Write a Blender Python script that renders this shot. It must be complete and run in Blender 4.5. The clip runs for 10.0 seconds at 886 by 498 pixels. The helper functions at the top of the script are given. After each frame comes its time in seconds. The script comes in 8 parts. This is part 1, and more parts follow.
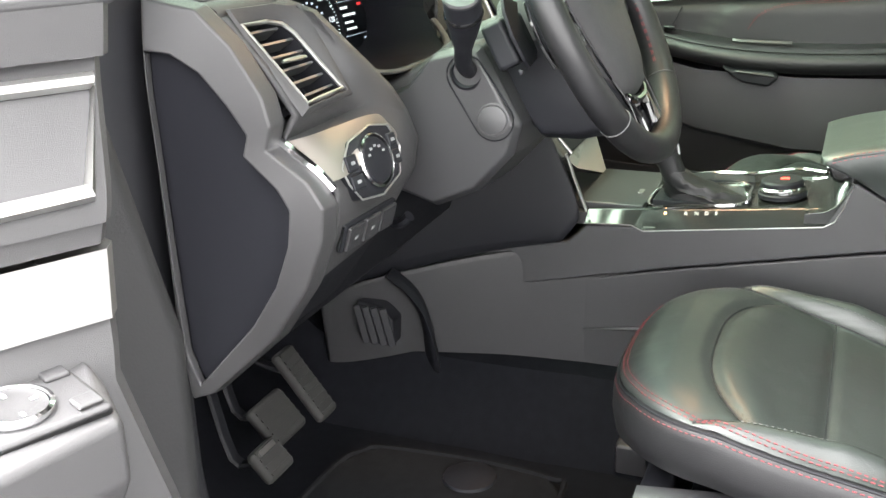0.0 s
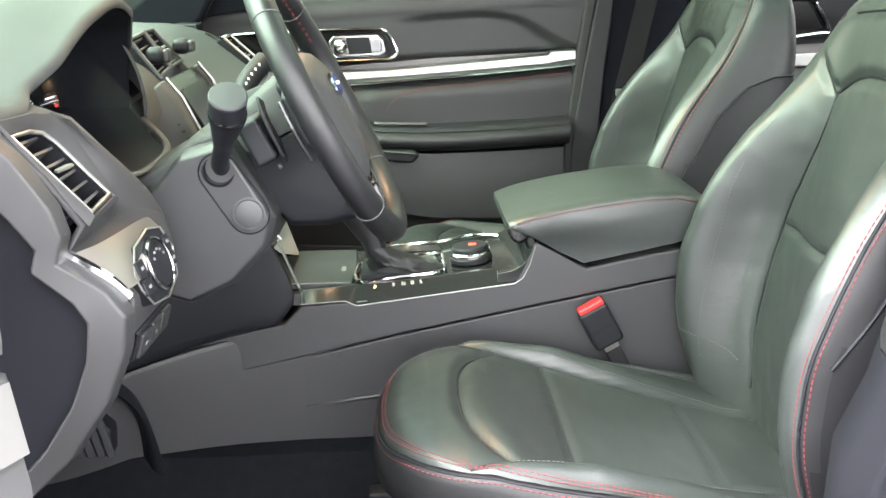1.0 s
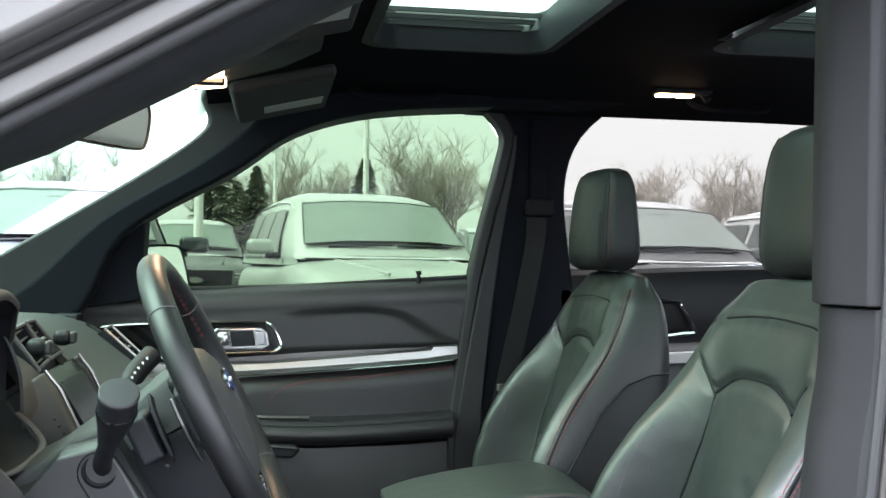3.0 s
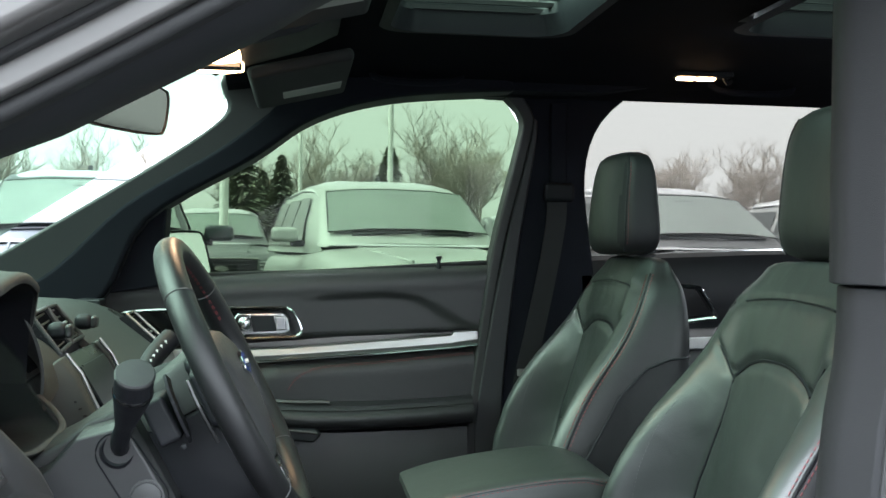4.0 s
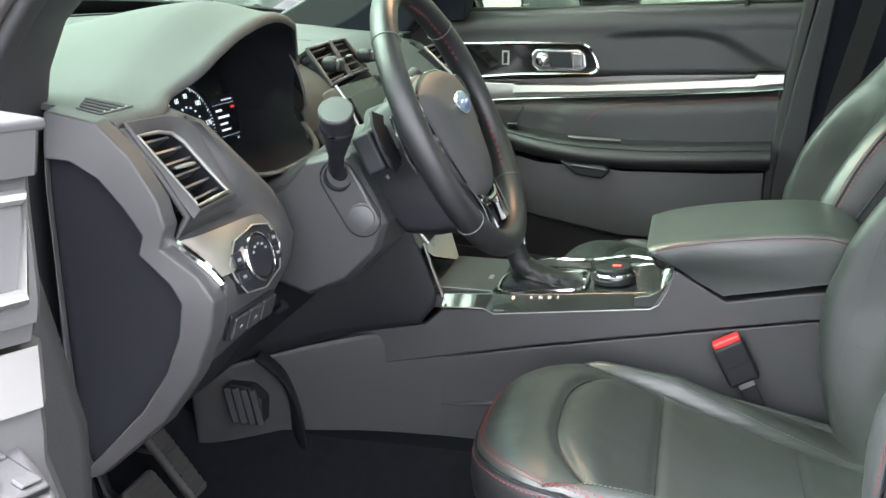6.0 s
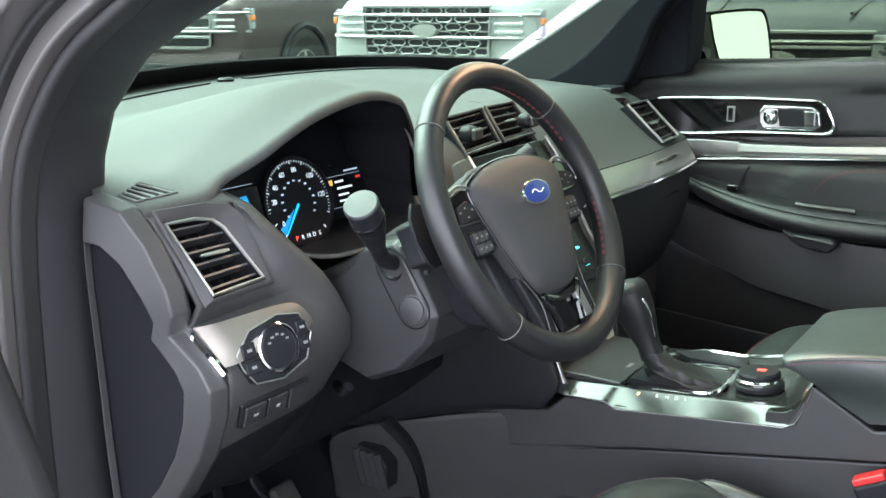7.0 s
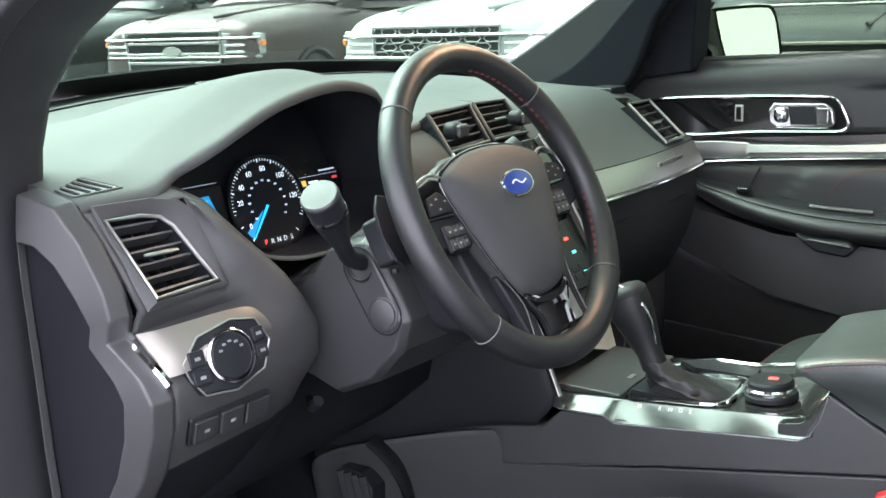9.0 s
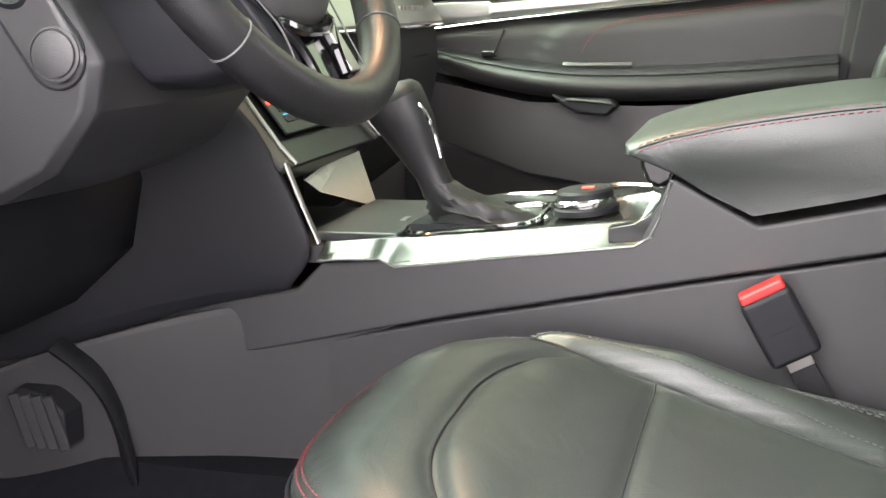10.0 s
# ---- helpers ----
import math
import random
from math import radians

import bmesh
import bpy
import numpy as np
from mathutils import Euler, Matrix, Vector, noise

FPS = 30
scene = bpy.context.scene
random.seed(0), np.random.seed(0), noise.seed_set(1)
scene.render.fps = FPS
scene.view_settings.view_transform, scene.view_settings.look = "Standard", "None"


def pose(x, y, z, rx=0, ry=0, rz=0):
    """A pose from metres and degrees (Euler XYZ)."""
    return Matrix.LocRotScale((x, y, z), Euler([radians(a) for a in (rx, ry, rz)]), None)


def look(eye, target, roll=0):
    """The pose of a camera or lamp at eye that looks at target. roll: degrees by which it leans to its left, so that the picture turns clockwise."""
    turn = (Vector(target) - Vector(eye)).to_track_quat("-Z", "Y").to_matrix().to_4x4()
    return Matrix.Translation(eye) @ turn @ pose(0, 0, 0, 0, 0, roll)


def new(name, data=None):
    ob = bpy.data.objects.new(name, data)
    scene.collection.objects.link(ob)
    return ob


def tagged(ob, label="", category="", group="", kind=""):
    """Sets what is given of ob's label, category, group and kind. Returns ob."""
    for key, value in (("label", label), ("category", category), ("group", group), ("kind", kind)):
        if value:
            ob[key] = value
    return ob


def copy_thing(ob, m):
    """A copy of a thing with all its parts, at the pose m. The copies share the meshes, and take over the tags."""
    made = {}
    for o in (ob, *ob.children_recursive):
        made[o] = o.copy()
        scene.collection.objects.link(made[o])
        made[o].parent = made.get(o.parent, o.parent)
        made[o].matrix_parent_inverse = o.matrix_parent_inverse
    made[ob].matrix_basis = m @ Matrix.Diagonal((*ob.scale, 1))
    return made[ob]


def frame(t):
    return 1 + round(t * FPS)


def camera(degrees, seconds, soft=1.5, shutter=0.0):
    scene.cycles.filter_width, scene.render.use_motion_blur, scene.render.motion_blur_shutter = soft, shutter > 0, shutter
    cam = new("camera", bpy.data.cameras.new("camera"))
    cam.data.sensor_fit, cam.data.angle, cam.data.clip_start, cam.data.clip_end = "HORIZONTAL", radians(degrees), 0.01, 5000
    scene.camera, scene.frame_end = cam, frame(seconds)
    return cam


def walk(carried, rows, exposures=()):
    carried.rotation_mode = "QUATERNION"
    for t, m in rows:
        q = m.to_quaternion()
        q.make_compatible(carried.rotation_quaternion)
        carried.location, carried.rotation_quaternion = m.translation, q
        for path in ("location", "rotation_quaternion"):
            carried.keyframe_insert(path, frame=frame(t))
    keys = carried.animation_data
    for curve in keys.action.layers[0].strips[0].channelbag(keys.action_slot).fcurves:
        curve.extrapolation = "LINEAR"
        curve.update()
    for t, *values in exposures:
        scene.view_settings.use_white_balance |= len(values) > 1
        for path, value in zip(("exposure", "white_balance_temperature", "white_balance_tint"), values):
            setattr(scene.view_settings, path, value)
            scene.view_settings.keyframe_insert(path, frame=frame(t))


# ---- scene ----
cam = camera(46.9, 10.0)
PATH = [
    (0, (0.275, -1.551, 1.247), (-0.446, 0.189, 0.575), -1.6),
    (0.2, (0.219, -1.571, 1.246), (-0.318, 0.243, 0.596), -1.8),
    (0.5, (0.139, -1.615, 1.242), (-0.121, 0.265, 0.612), -1.4),
    (1, (0.083, -1.645, 1.274), (0.158, 0.279, 0.735), -0.6),
    (1.5, (0.054, -1.656, 1.293), (0.296, 0.286, 0.883), -0.1),
    (2, (0.043, -1.658, 1.314), (0.361, 0.3, 1.056), 0.5),
    (2.5, (0.046, -1.646, 1.312), (0.381, 0.323, 1.222), 1.1),
    (2.7, (0.05, -1.641, 1.292), (0.384, 0.331, 1.263), 0.9),
    (3.8, (0.062, -1.64, 1.277), (0.355, 0.338, 1.325), 0.9),
    (4, (0.066, -1.641, 1.276), (0.346, 0.339, 1.271), 0.7),
    (4.5, (0.073, -1.652, 1.277), (0.301, 0.328, 1.113), 0.9),
    (5, (0.082, -1.662, 1.263), (0.19, 0.303, 0.907), 1.0),
    (5.5, (0.138, -1.689, 1.255), (0.014, 0.247, 0.77), 1.0),
    (5.7, (0.191, -1.692, 1.271), (-0.059, 0.224, 0.755), 0.9),
    (6.8, (0.54, -1.485, 1.365), (-0.435, 0.184, 0.85), -0.4),
    (7, (0.589, -1.438, 1.376), (-0.506, 0.158, 0.872), -0.8),
    (7.5, (0.737, -1.369, 1.363), (-0.554, 0.083, 0.89), -1.1),
    (8, (0.801, -1.369, 1.358), (-0.562, 0.023, 0.908), -1.4),
    (8.5, (0.732, -1.344, 1.338), (-0.563, 0.114, 0.893), -1.4),
    (9, (0.575, -1.33, 1.318), (-0.557, 0.255, 0.864), -1.9),
    (9.5, (0.464, -1.218, 1.227), (-0.403, 0.522, 0.756), -2.4),
    (9.8, (0.406, -1.131, 1.126), (-0.291, 0.678, 0.633), -2.3),
    (10, (0.37, -1.099, 1.02), (-0.235, 0.753, 0.568), -2.3),
]
EXPOSURES = [(0, 4.1, 6450, 11), (0.6, 4.3, 6400, 12), (1.0, 4.25, 6300, 12), (1.5, 3.92, 6100, 12), (2.5, 3.45, 5850, 12), (3.8, 2.8, 5750, 5), (4.5, 3.15, 5750, 6), (5.5, 3.9, 6200, 13), (6.8, 3.6, 5850, 12), (8.5, 3.65, 5850, 16), (9.3, 3.65, 5950, 19), (9.6, 3.8, 6150, 21), (10.0, 4.3, 6600, 20)]
walk(cam, [(t, look(e, a, r)) for t, e, a, r in PATH], EXPOSURES)

# ---- daylight: overcast ----
world = bpy.data.worlds.new("overcast")
scene.world = world
world.use_nodes = True
wn = world.node_tree
sky = wn.nodes.new("ShaderNodeTexSky")
sky.sky_type, sky.sun_disc = "NISHITA", False
sky.sun_elevation, sky.sun_rotation = radians(50), radians(-97)
sky.air_density, sky.dust_density = 1.0, 4.0
grey = wn.nodes.new("ShaderNodeHueSaturation")
grey.inputs["Saturation"].default_value = 0.12
cloud = wn.nodes.new("ShaderNodeMix")
cloud.data_type = "RGBA"
cloud.inputs["Factor"].default_value = 0.75
cloud.inputs["B"].default_value = (8.6, 8.5, 8.3, 1)
bg = wn.nodes["Background"]
bg.inputs["Strength"].default_value = 0.088
wn.links.new(sky.outputs["Color"], grey.inputs["Color"])
wn.links.new(grey.outputs["Color"], cloud.inputs["A"])
wn.links.new(cloud.outputs["Result"], bg.inputs["Color"])
sun = new("sun", bpy.data.lights.new("sun", "SUN"))
sun.data.energy, sun.data.angle, sun.data.color = 3.0, radians(60), (1.0, 0.98, 0.96)
sun.matrix_world = look((-4.6, -0.6, 5.6), (0, 0, 0))


# ---- materials ----
def material(name, color, rough=0.5, metal=0.0, grain=0.0, scale=400.0, vary=0.12, blotch=6.0, coat=0.0, kind="noise", spec=0.5, wear=0.0, ior=1.5):
    """A surface with a large-scale drift of tone and gloss and a fine relief at real-world size."""
    m = bpy.data.materials.new(name)
    m.use_nodes = True
    nt, p = m.node_tree, m.node_tree.nodes["Principled BSDF"]
    co = nt.nodes.new("ShaderNodeTexCoord")
    big = nt.nodes.new("ShaderNodeTexNoise")
    big.inputs["Scale"].default_value, big.inputs["Detail"].default_value = blotch, 6
    nt.links.new(co.outputs["Object"], big.inputs["Vector"])
    mixc = nt.nodes.new("ShaderNodeMix")
    mixc.data_type = "RGBA"
    mixc.inputs["A"].default_value = (*[c * (1 - vary) for c in color], 1)
    mixc.inputs["B"].default_value = (*[min(1, c * (1 + vary)) for c in color], 1)
    nt.links.new(big.outputs["Fac"], mixc.inputs["Factor"])
    nt.links.new(mixc.outputs["Result"], p.inputs["Base Color"])
    rr = nt.nodes.new("ShaderNodeMapRange")
    rr.inputs["To Min"].default_value, rr.inputs["To Max"].default_value = max(0.02, rough - 0.09 - wear), min(1, rough + 0.09)
    nt.links.new(big.outputs["Fac"], rr.inputs["Value"])
    nt.links.new(rr.outputs["Result"], p.inputs["Roughness"])
    p.inputs["Metallic"].default_value = metal
    p.inputs["Specular IOR Level"].default_value = spec
    p.inputs["Coat Weight"].default_value = coat
    p.inputs["Coat Roughness"].default_value = 0.06
    p.inputs["IOR"].default_value = ior
    if grain:
        if kind == "voronoi":
            fine = nt.nodes.new("ShaderNodeTexVoronoi")
            fine.inputs["Scale"].default_value = scale
            out = fine.outputs["Distance"]
        else:
            fine = nt.nodes.new("ShaderNodeTexNoise")
            fine.inputs["Scale"].default_value, fine.inputs["Detail"].default_value = scale, 3
            out = fine.outputs["Fac"]
        nt.links.new(co.outputs["Object"], fine.inputs["Vector"])
        bump = nt.nodes.new("ShaderNodeBump")
        bump.inputs["Strength"].default_value, bump.inputs["Distance"].default_value = grain, 0.0006
        nt.links.new(out, bump.inputs["Height"])
        nt.links.new(bump.outputs["Normal"], p.inputs["Normal"])
    return m


def leather(name, color, rough, ior=1.9):
    """Pebbled hide with soft creases."""
    m = material(name, color, rough, grain=0.2, scale=900, kind="voronoi", vary=0.12, blotch=5, spec=0.5, ior=ior, wear=-0.05)
    nt = m.node_tree
    co = [n for n in nt.nodes if n.type == "TEX_COORD"][0]
    fine = [n for n in nt.nodes if n.type == "BUMP"][0]
    crease = nt.nodes.new("ShaderNodeTexNoise")
    crease.inputs["Scale"].default_value, crease.inputs["Detail"].default_value, crease.inputs["Distortion"].default_value = 22, 5, 1.2
    b2 = nt.nodes.new("ShaderNodeBump")
    b2.inputs["Strength"].default_value, b2.inputs["Distance"].default_value = 0.2, 0.004
    nt.links.new(co.outputs["Object"], crease.inputs["Vector"])
    nt.links.new(crease.outputs["Fac"], b2.inputs["Height"])
    nt.links.new(b2.outputs["Normal"], fine.inputs["Normal"])
    return m


def glass(name, tint, gloss=0.06, edge=0.5):
    """A pane that lets tinted light through and mirrors by its angle."""
    m = bpy.data.materials.new(name)
    m.use_nodes = True
    nt = m.node_tree
    nt.nodes.clear()
    out = nt.nodes.new("ShaderNodeOutputMaterial")
    clear, shine = nt.nodes.new("ShaderNodeBsdfTransparent"), nt.nodes.new("ShaderNodeBsdfGlossy")
    clear.inputs["Color"].default_value = (*tint, 1)
    shine.inputs["Roughness"].default_value = 0.01
    lw, pw, mul, mix = nt.nodes.new("ShaderNodeLayerWeight"), nt.nodes.new("ShaderNodeMath"), nt.nodes.new("ShaderNodeMath"), nt.nodes.new("ShaderNodeMixShader")
    lw.inputs["Blend"].default_value = 0.5
    pw.operation, mul.operation = "POWER", "MULTIPLY_ADD"
    pw.inputs[1].default_value, mul.inputs[1].default_value, mul.inputs[2].default_value = 5.0, edge, gloss * 0.15
    nt.links.new(lw.outputs["Facing"], pw.inputs[0])
    nt.links.new(pw.outputs["Value"], mul.inputs[0])
    nt.links.new(mul.outputs["Value"], mix.inputs["Fac"])
    nt.links.new(clear.outputs["BSDF"], mix.inputs[1])
    nt.links.new(shine.outputs["BSDF"], mix.inputs[2])
    nt.links.new(mix.outputs["Shader"], out.inputs["Surface"])
    return m


def glow(name, color, strength):
    m = bpy.data.materials.new(name)
    m.use_nodes = True
    p = m.node_tree.nodes["Principled BSDF"]
    p.inputs["Base Color"].default_value = (*color, 1)
    p.inputs["Emission Color"].default_value, p.inputs["Emission Strength"].default_value = (*color, 1), strength
    return m


DASHLOW = material("lower_dash_plastic", (0.046, 0.0455, 0.047), 0.55, grain=0.5, scale=1100, kind="voronoi", vary=0.12, spec=0.35)
DOORSTRIP = material("satin_door_strip", (0.21, 0.205, 0.20), 0.5, metal=0.8, grain=0.15, scale=1800, vary=0.06)
TRIMSATIN = material("brushed_bronze_silver", (0.30, 0.275, 0.25), 0.40, metal=0.85, grain=0.15, scale=1800, vary=0.08)
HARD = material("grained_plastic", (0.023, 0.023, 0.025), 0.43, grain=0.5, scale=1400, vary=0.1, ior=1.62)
SOFT = material("soft_dash_skin", (0.056, 0.058, 0.057), 0.58, grain=0.5, scale=1100, kind="voronoi", vary=0.12, spec=0.3)
DARK = material("dark_plastic", (0.011, 0.0115, 0.0145), 0.50, grain=0.4, scale=1200, spec=0.28)
UNDER = material("black_plastic_and_shade", (0.008, 0.0085, 0.011), 0.65, grain=0.5, scale=1300, spec=0.2)
MATTE = material("matte_panel", (0.009, 0.0093, 0.0125), 0.85, grain=0.5, scale=1600, spec=0.15)
GLOSS = material("piano_black", (0.008, 0.008, 0.009), 0.09, vary=0.1, coat=0.6)
PLATE = material("smoked_gloss", (0.018, 0.019, 0.019), 0.11, vary=0.1, ior=1.62)
SLAT = material("vent_slat_plastic", (0.06, 0.06, 0.062), 0.4, vary=0.1)
LEATHER = leather("black_leather", (0.0245, 0.029, 0.0275), 0.37, 1.66)
LEATHER_SIDE = leather("black_vinyl", (0.010, 0.010, 0.011), 0.46, 1.5)
VINYL_DARK = leather("dark_vinyl_panel", (0.0075, 0.0075, 0.009), 0.55, 1.42)
# the seat leather again, darkened in colour for the roof's shade
RESTRAINT = leather("shaded_restraint_leather", (0.012, 0.013, 0.013), 0.42, 1.55)
CONSOLE = material("console_plastic", (0.032, 0.032, 0.034), 0.48, grain=0.5, scale=1400, vary=0.1, ior=1.58)
PILLARGREY = material("grey_pillar_trim", (0.022, 0.022, 0.0235), 0.6, grain=0.5, scale=900, spec=0.18)
LINING = leather("door_insert_vinyl", (0.013, 0.013, 0.0148), 0.45, 1.58)
PERF = leather("perforated_leather", (0.029, 0.0345, 0.0325), 0.41, 1.78)
RIM = leather("wheel_leather", (0.012, 0.012, 0.013), 0.38, 1.5)
THREAD = material("red_thread", (0.17, 0.030, 0.036), 0.7, grain=0.4, scale=2500, blotch=150)
GREYTHREAD = material("grey_thread", (0.085, 0.085, 0.085), 0.7, blotch=150)
CHROME = material("chrome", (0.85, 0.85, 0.86), 0.13, metal=1.0, vary=0.05, blotch=14)
SILVER = material("satin_silver", (0.40, 0.40, 0.39), 0.36, metal=0.9, grain=0.1, scale=1800, vary=0.05)
CARPET = material("black_carpet", (0.008, 0.0084, 0.0105), 0.95, grain=1.0, scale=700, vary=0.4, blotch=60, spec=0.05)
MAT = material("floor_mat_pile", (0.012, 0.0122, 0.0135), 0.95, grain=1.0, scale=500, vary=0.45, blotch=45, spec=0.05)
LINER = material("headliner_cloth", (0.0075, 0.0085, 0.0135), 0.9, grain=0.5, scale=900, spec=0.2)
PILLAR = material("pillar_trim", (0.0185, 0.019, 0.022), 0.55, grain=0.5, scale=900)
PAINT = material("dark_grey_paint", (0.135, 0.127, 0.123), 0.34, metal=0.4, vary=0.08, coat=0.7)
JAMB = material("dull_jamb_paint", (0.055, 0.051, 0.048), 0.55, metal=0.2, vary=0.15, blotch=12, spec=0.3)
# black lining of the open door, lightened in colour for the daylight on it
DOORLIT = material("daylit_door_lining", (0.058, 0.057, 0.059), 0.5, grain=0.5, scale=1300, vary=0.1)
ENDGREY = material("end_cap_plastic", (0.040, 0.0395, 0.041), 0.45, grain=0.5, scale=1300, vary=0.1)
RUBBER = material("door_seal_rubber", (0.022, 0.022, 0.023), 0.55, grain=0.4, scale=500)
WEBBING = material("belt_webbing", (0.013, 0.013, 0.0145), 0.7, grain=0.7, scale=900, spec=0.3)
RED = material("red_button", (0.62, 0.03, 0.03), 0.4)
METAL = material("worn_steel", (0.35, 0.34, 0.33), 0.38, metal=0.9, grain=0.3, scale=300)
PEDAL = material("pedal_rubber", (0.030, 0.029, 0.028), 0.8, grain=0.8, scale=350, vary=0.4, blotch=40)
BADGE = material("blue_badge", (0.02, 0.045, 0.26), 0.25, coat=0.6)
WHITE = material("white_print", (0.75, 0.75, 0.75), 0.5)
PRINT = material("button_print", (0.22, 0.23, 0.23), 0.5)
YELLOW = material("yellow_label", (0.75, 0.6, 0.02), 0.5)
LENS = glass("instrument_lens", (0.95, 0.96, 0.96), 0.004, 0.06)
GREENGLASS = glass("green_tinted_glass", (0.355, 0.405, 0.33))
SCREENGLASS = glass("windscreen_glass", (0.55, 0.635, 0.56), 0.35)
CLEARGLASS = glass("rear_glass", (0.42, 0.405, 0.385))
ROOFGLASS = glass("dark_roof_glass", (0.56, 0.66, 0.58))
MIRROR = material("mirror_silver", (0.86, 0.88, 0.86), 0.02, metal=1.0, vary=0.01)
LAMPWARM = glow("warm_lamp_lens", (1.0, 0.60, 0.30), 2.6)
DIMGLOW = glow("dim_white_light", (0.75, 0.85, 1.0), 0.035)
DEEPGLOW = glow("deep_blue_light", (0.02, 0.26, 0.55), 0.08)
DIMAMBER = glow("dim_amber_light", (1.0, 0.62, 0.12), 0.045)
DIMRED = glow("dim_red_light", (0.9, 0.05, 0.05), 0.05)
BLUEGLOW = glow("blue_gauge_light", (0.02, 0.34, 0.62), 0.20)
WHITEGLOW = glow("white_gauge_print", (0.8, 0.88, 0.9), 0.085)
REDGLOW = glow("red_indicator", (1.0, 0.05, 0.03), 0.35)
TEALGLOW = glow("teal_button_light", (0.1, 0.75, 0.7), 0.2)
AMBERGLOW = glow("amber_indicator", (1.0, 0.45, 0.15), 1.0)
SCREEN = material("dark_screen", (0.006, 0.007, 0.009), 0.30, spec=0.25)


# ---- helpers for shapes ----
def part(name, bm, mat, parent=None, label="", smooth=True, bevel=0.0, sub=0, angle=35, seg=2):
    """Link a bmesh as ONE mesh object under a thing or a part."""
    me = bpy.data.meshes.new(name)
    bmesh.ops.recalc_face_normals(bm, faces=bm.faces)
    bm.to_mesh(me)
    bm.free()
    if smooth:
        me.shade_smooth()
        me.set_sharp_from_angle(angle=radians(angle))
    me.materials.append(mat)
    ob = new(name, me)
    ob.parent = parent
    if label:
        ob["label"] = label
    if bevel:
        b = ob.modifiers.new("bevel", "BEVEL")
        b.width, b.segments, b.limit_method, b.angle_limit = bevel, seg, "ANGLE", radians(30)
        b.harden_normals = True
    if sub:
        s = ob.modifiers.new("subsurf", "SUBSURF")
        s.levels = s.render_levels = sub
    return ob


def thing(name, label, category, group="", kind="", at=(0, 0, 0)):
    ob = new(name)
    ob.location = at
    ob.empty_display_size = 0.05
    return tagged(ob, label, category, group, kind)


def box(x0, x1, y0, y1, z0, z1, m=None):
    bm = bmesh.new()
    bmesh.ops.create_cube(bm, size=1)
    for v in bm.verts:
        v.co = Vector(((x0 + x1) / 2 + v.co.x * (x1 - x0), (y0 + y1) / 2 + v.co.y * (y1 - y0), (z0 + z1) / 2 + v.co.z * (z1 - z0)))
    if m is not None:
        bm.transform(m)
    return bm


def prism(poly, axis, a, b, shrink=None):
    """A polygon of two coordinates drawn out along the third, from a to b. shrink: (du, dv, scale) of the far end."""
    bm = bmesh.new()

    def put(u, v, w):
        return {"x": (w, u, v), "y": (u, w, v), "z": (u, v, w)}[axis]
    far = poly if shrink is None else [(shrink[0] + (u - shrink[0]) * shrink[2], shrink[1] + (v - shrink[1]) * shrink[2]) for u, v in poly]
    lo, hi = [bm.verts.new(put(u, v, a)) for u, v in poly], [bm.verts.new(put(u, v, b)) for u, v in far]
    n = len(poly)
    bm.faces.new(lo)
    bm.faces.new(hi[::-1])
    for i in range(n):
        bm.faces.new((lo[i], hi[i], hi[(i + 1) % n], lo[(i + 1) % n]))
    return bm


def loft(rows, loop=False, caps=False, around=False):
    """Quads between rows of points. loop: each row is closed; around: the last row meets the first."""
    bm = bmesh.new()
    vs = [[bm.verts.new(p) for p in r] for r in rows]
    n = len(rows[0])
    for i in range(len(rows) - (0 if around else 1)):
        a, b = vs[i], vs[(i + 1) % len(rows)]
        for j in range(n if loop else n - 1):
            k = (j + 1) % n
            bm.faces.new((a[j], a[k], b[k], b[j]))
    if caps:
        bm.faces.new(vs[0])
        bm.faces.new(vs[-1][::-1])
    return bm


def sheet(fn, nu, nv, u0=0.0, u1=1.0, v0=0.0, v1=1.0, thick=0.0):
    """A surface from a function of u and v, with a thickness if given."""
    rows = [[fn(u0 + (u1 - u0) * i / nu, v0 + (v1 - v0) * j / nv) for j in range(nv + 1)] for i in range(nu + 1)]
    bm = loft(rows)
    if thick:
        bmesh.ops.recalc_face_normals(bm, faces=bm.faces)
        bmesh.ops.solidify(bm, geom=bm.faces[:], thickness=thick)
    return bm


def smooth_path(pts, steps=6, closed=False):
    """A Catmull-Rom line through points."""
    P = [Vector(p) for p in pts]
    n, out = len(P), []
    for i in range(n if closed else n - 1):
        p0, p1, p2, p3 = (P[(i - 1) % n], P[i], P[(i + 1) % n], P[(i + 2) % n]) if closed else (P[max(i - 1, 0)], P[i], P[i + 1], P[min(i + 2, n - 1)])
        for s in range(steps):
            t = s / steps
            out.append(0.5 * (2 * p1 + (p2 - p0) * t + (2 * p0 - 5 * p1 + 4 * p2 - p3) * t * t + (3 * p1 - p0 - 3 * p2 + p3) * t ** 3))
    if not closed:
        out.append(P[-1])
    return out


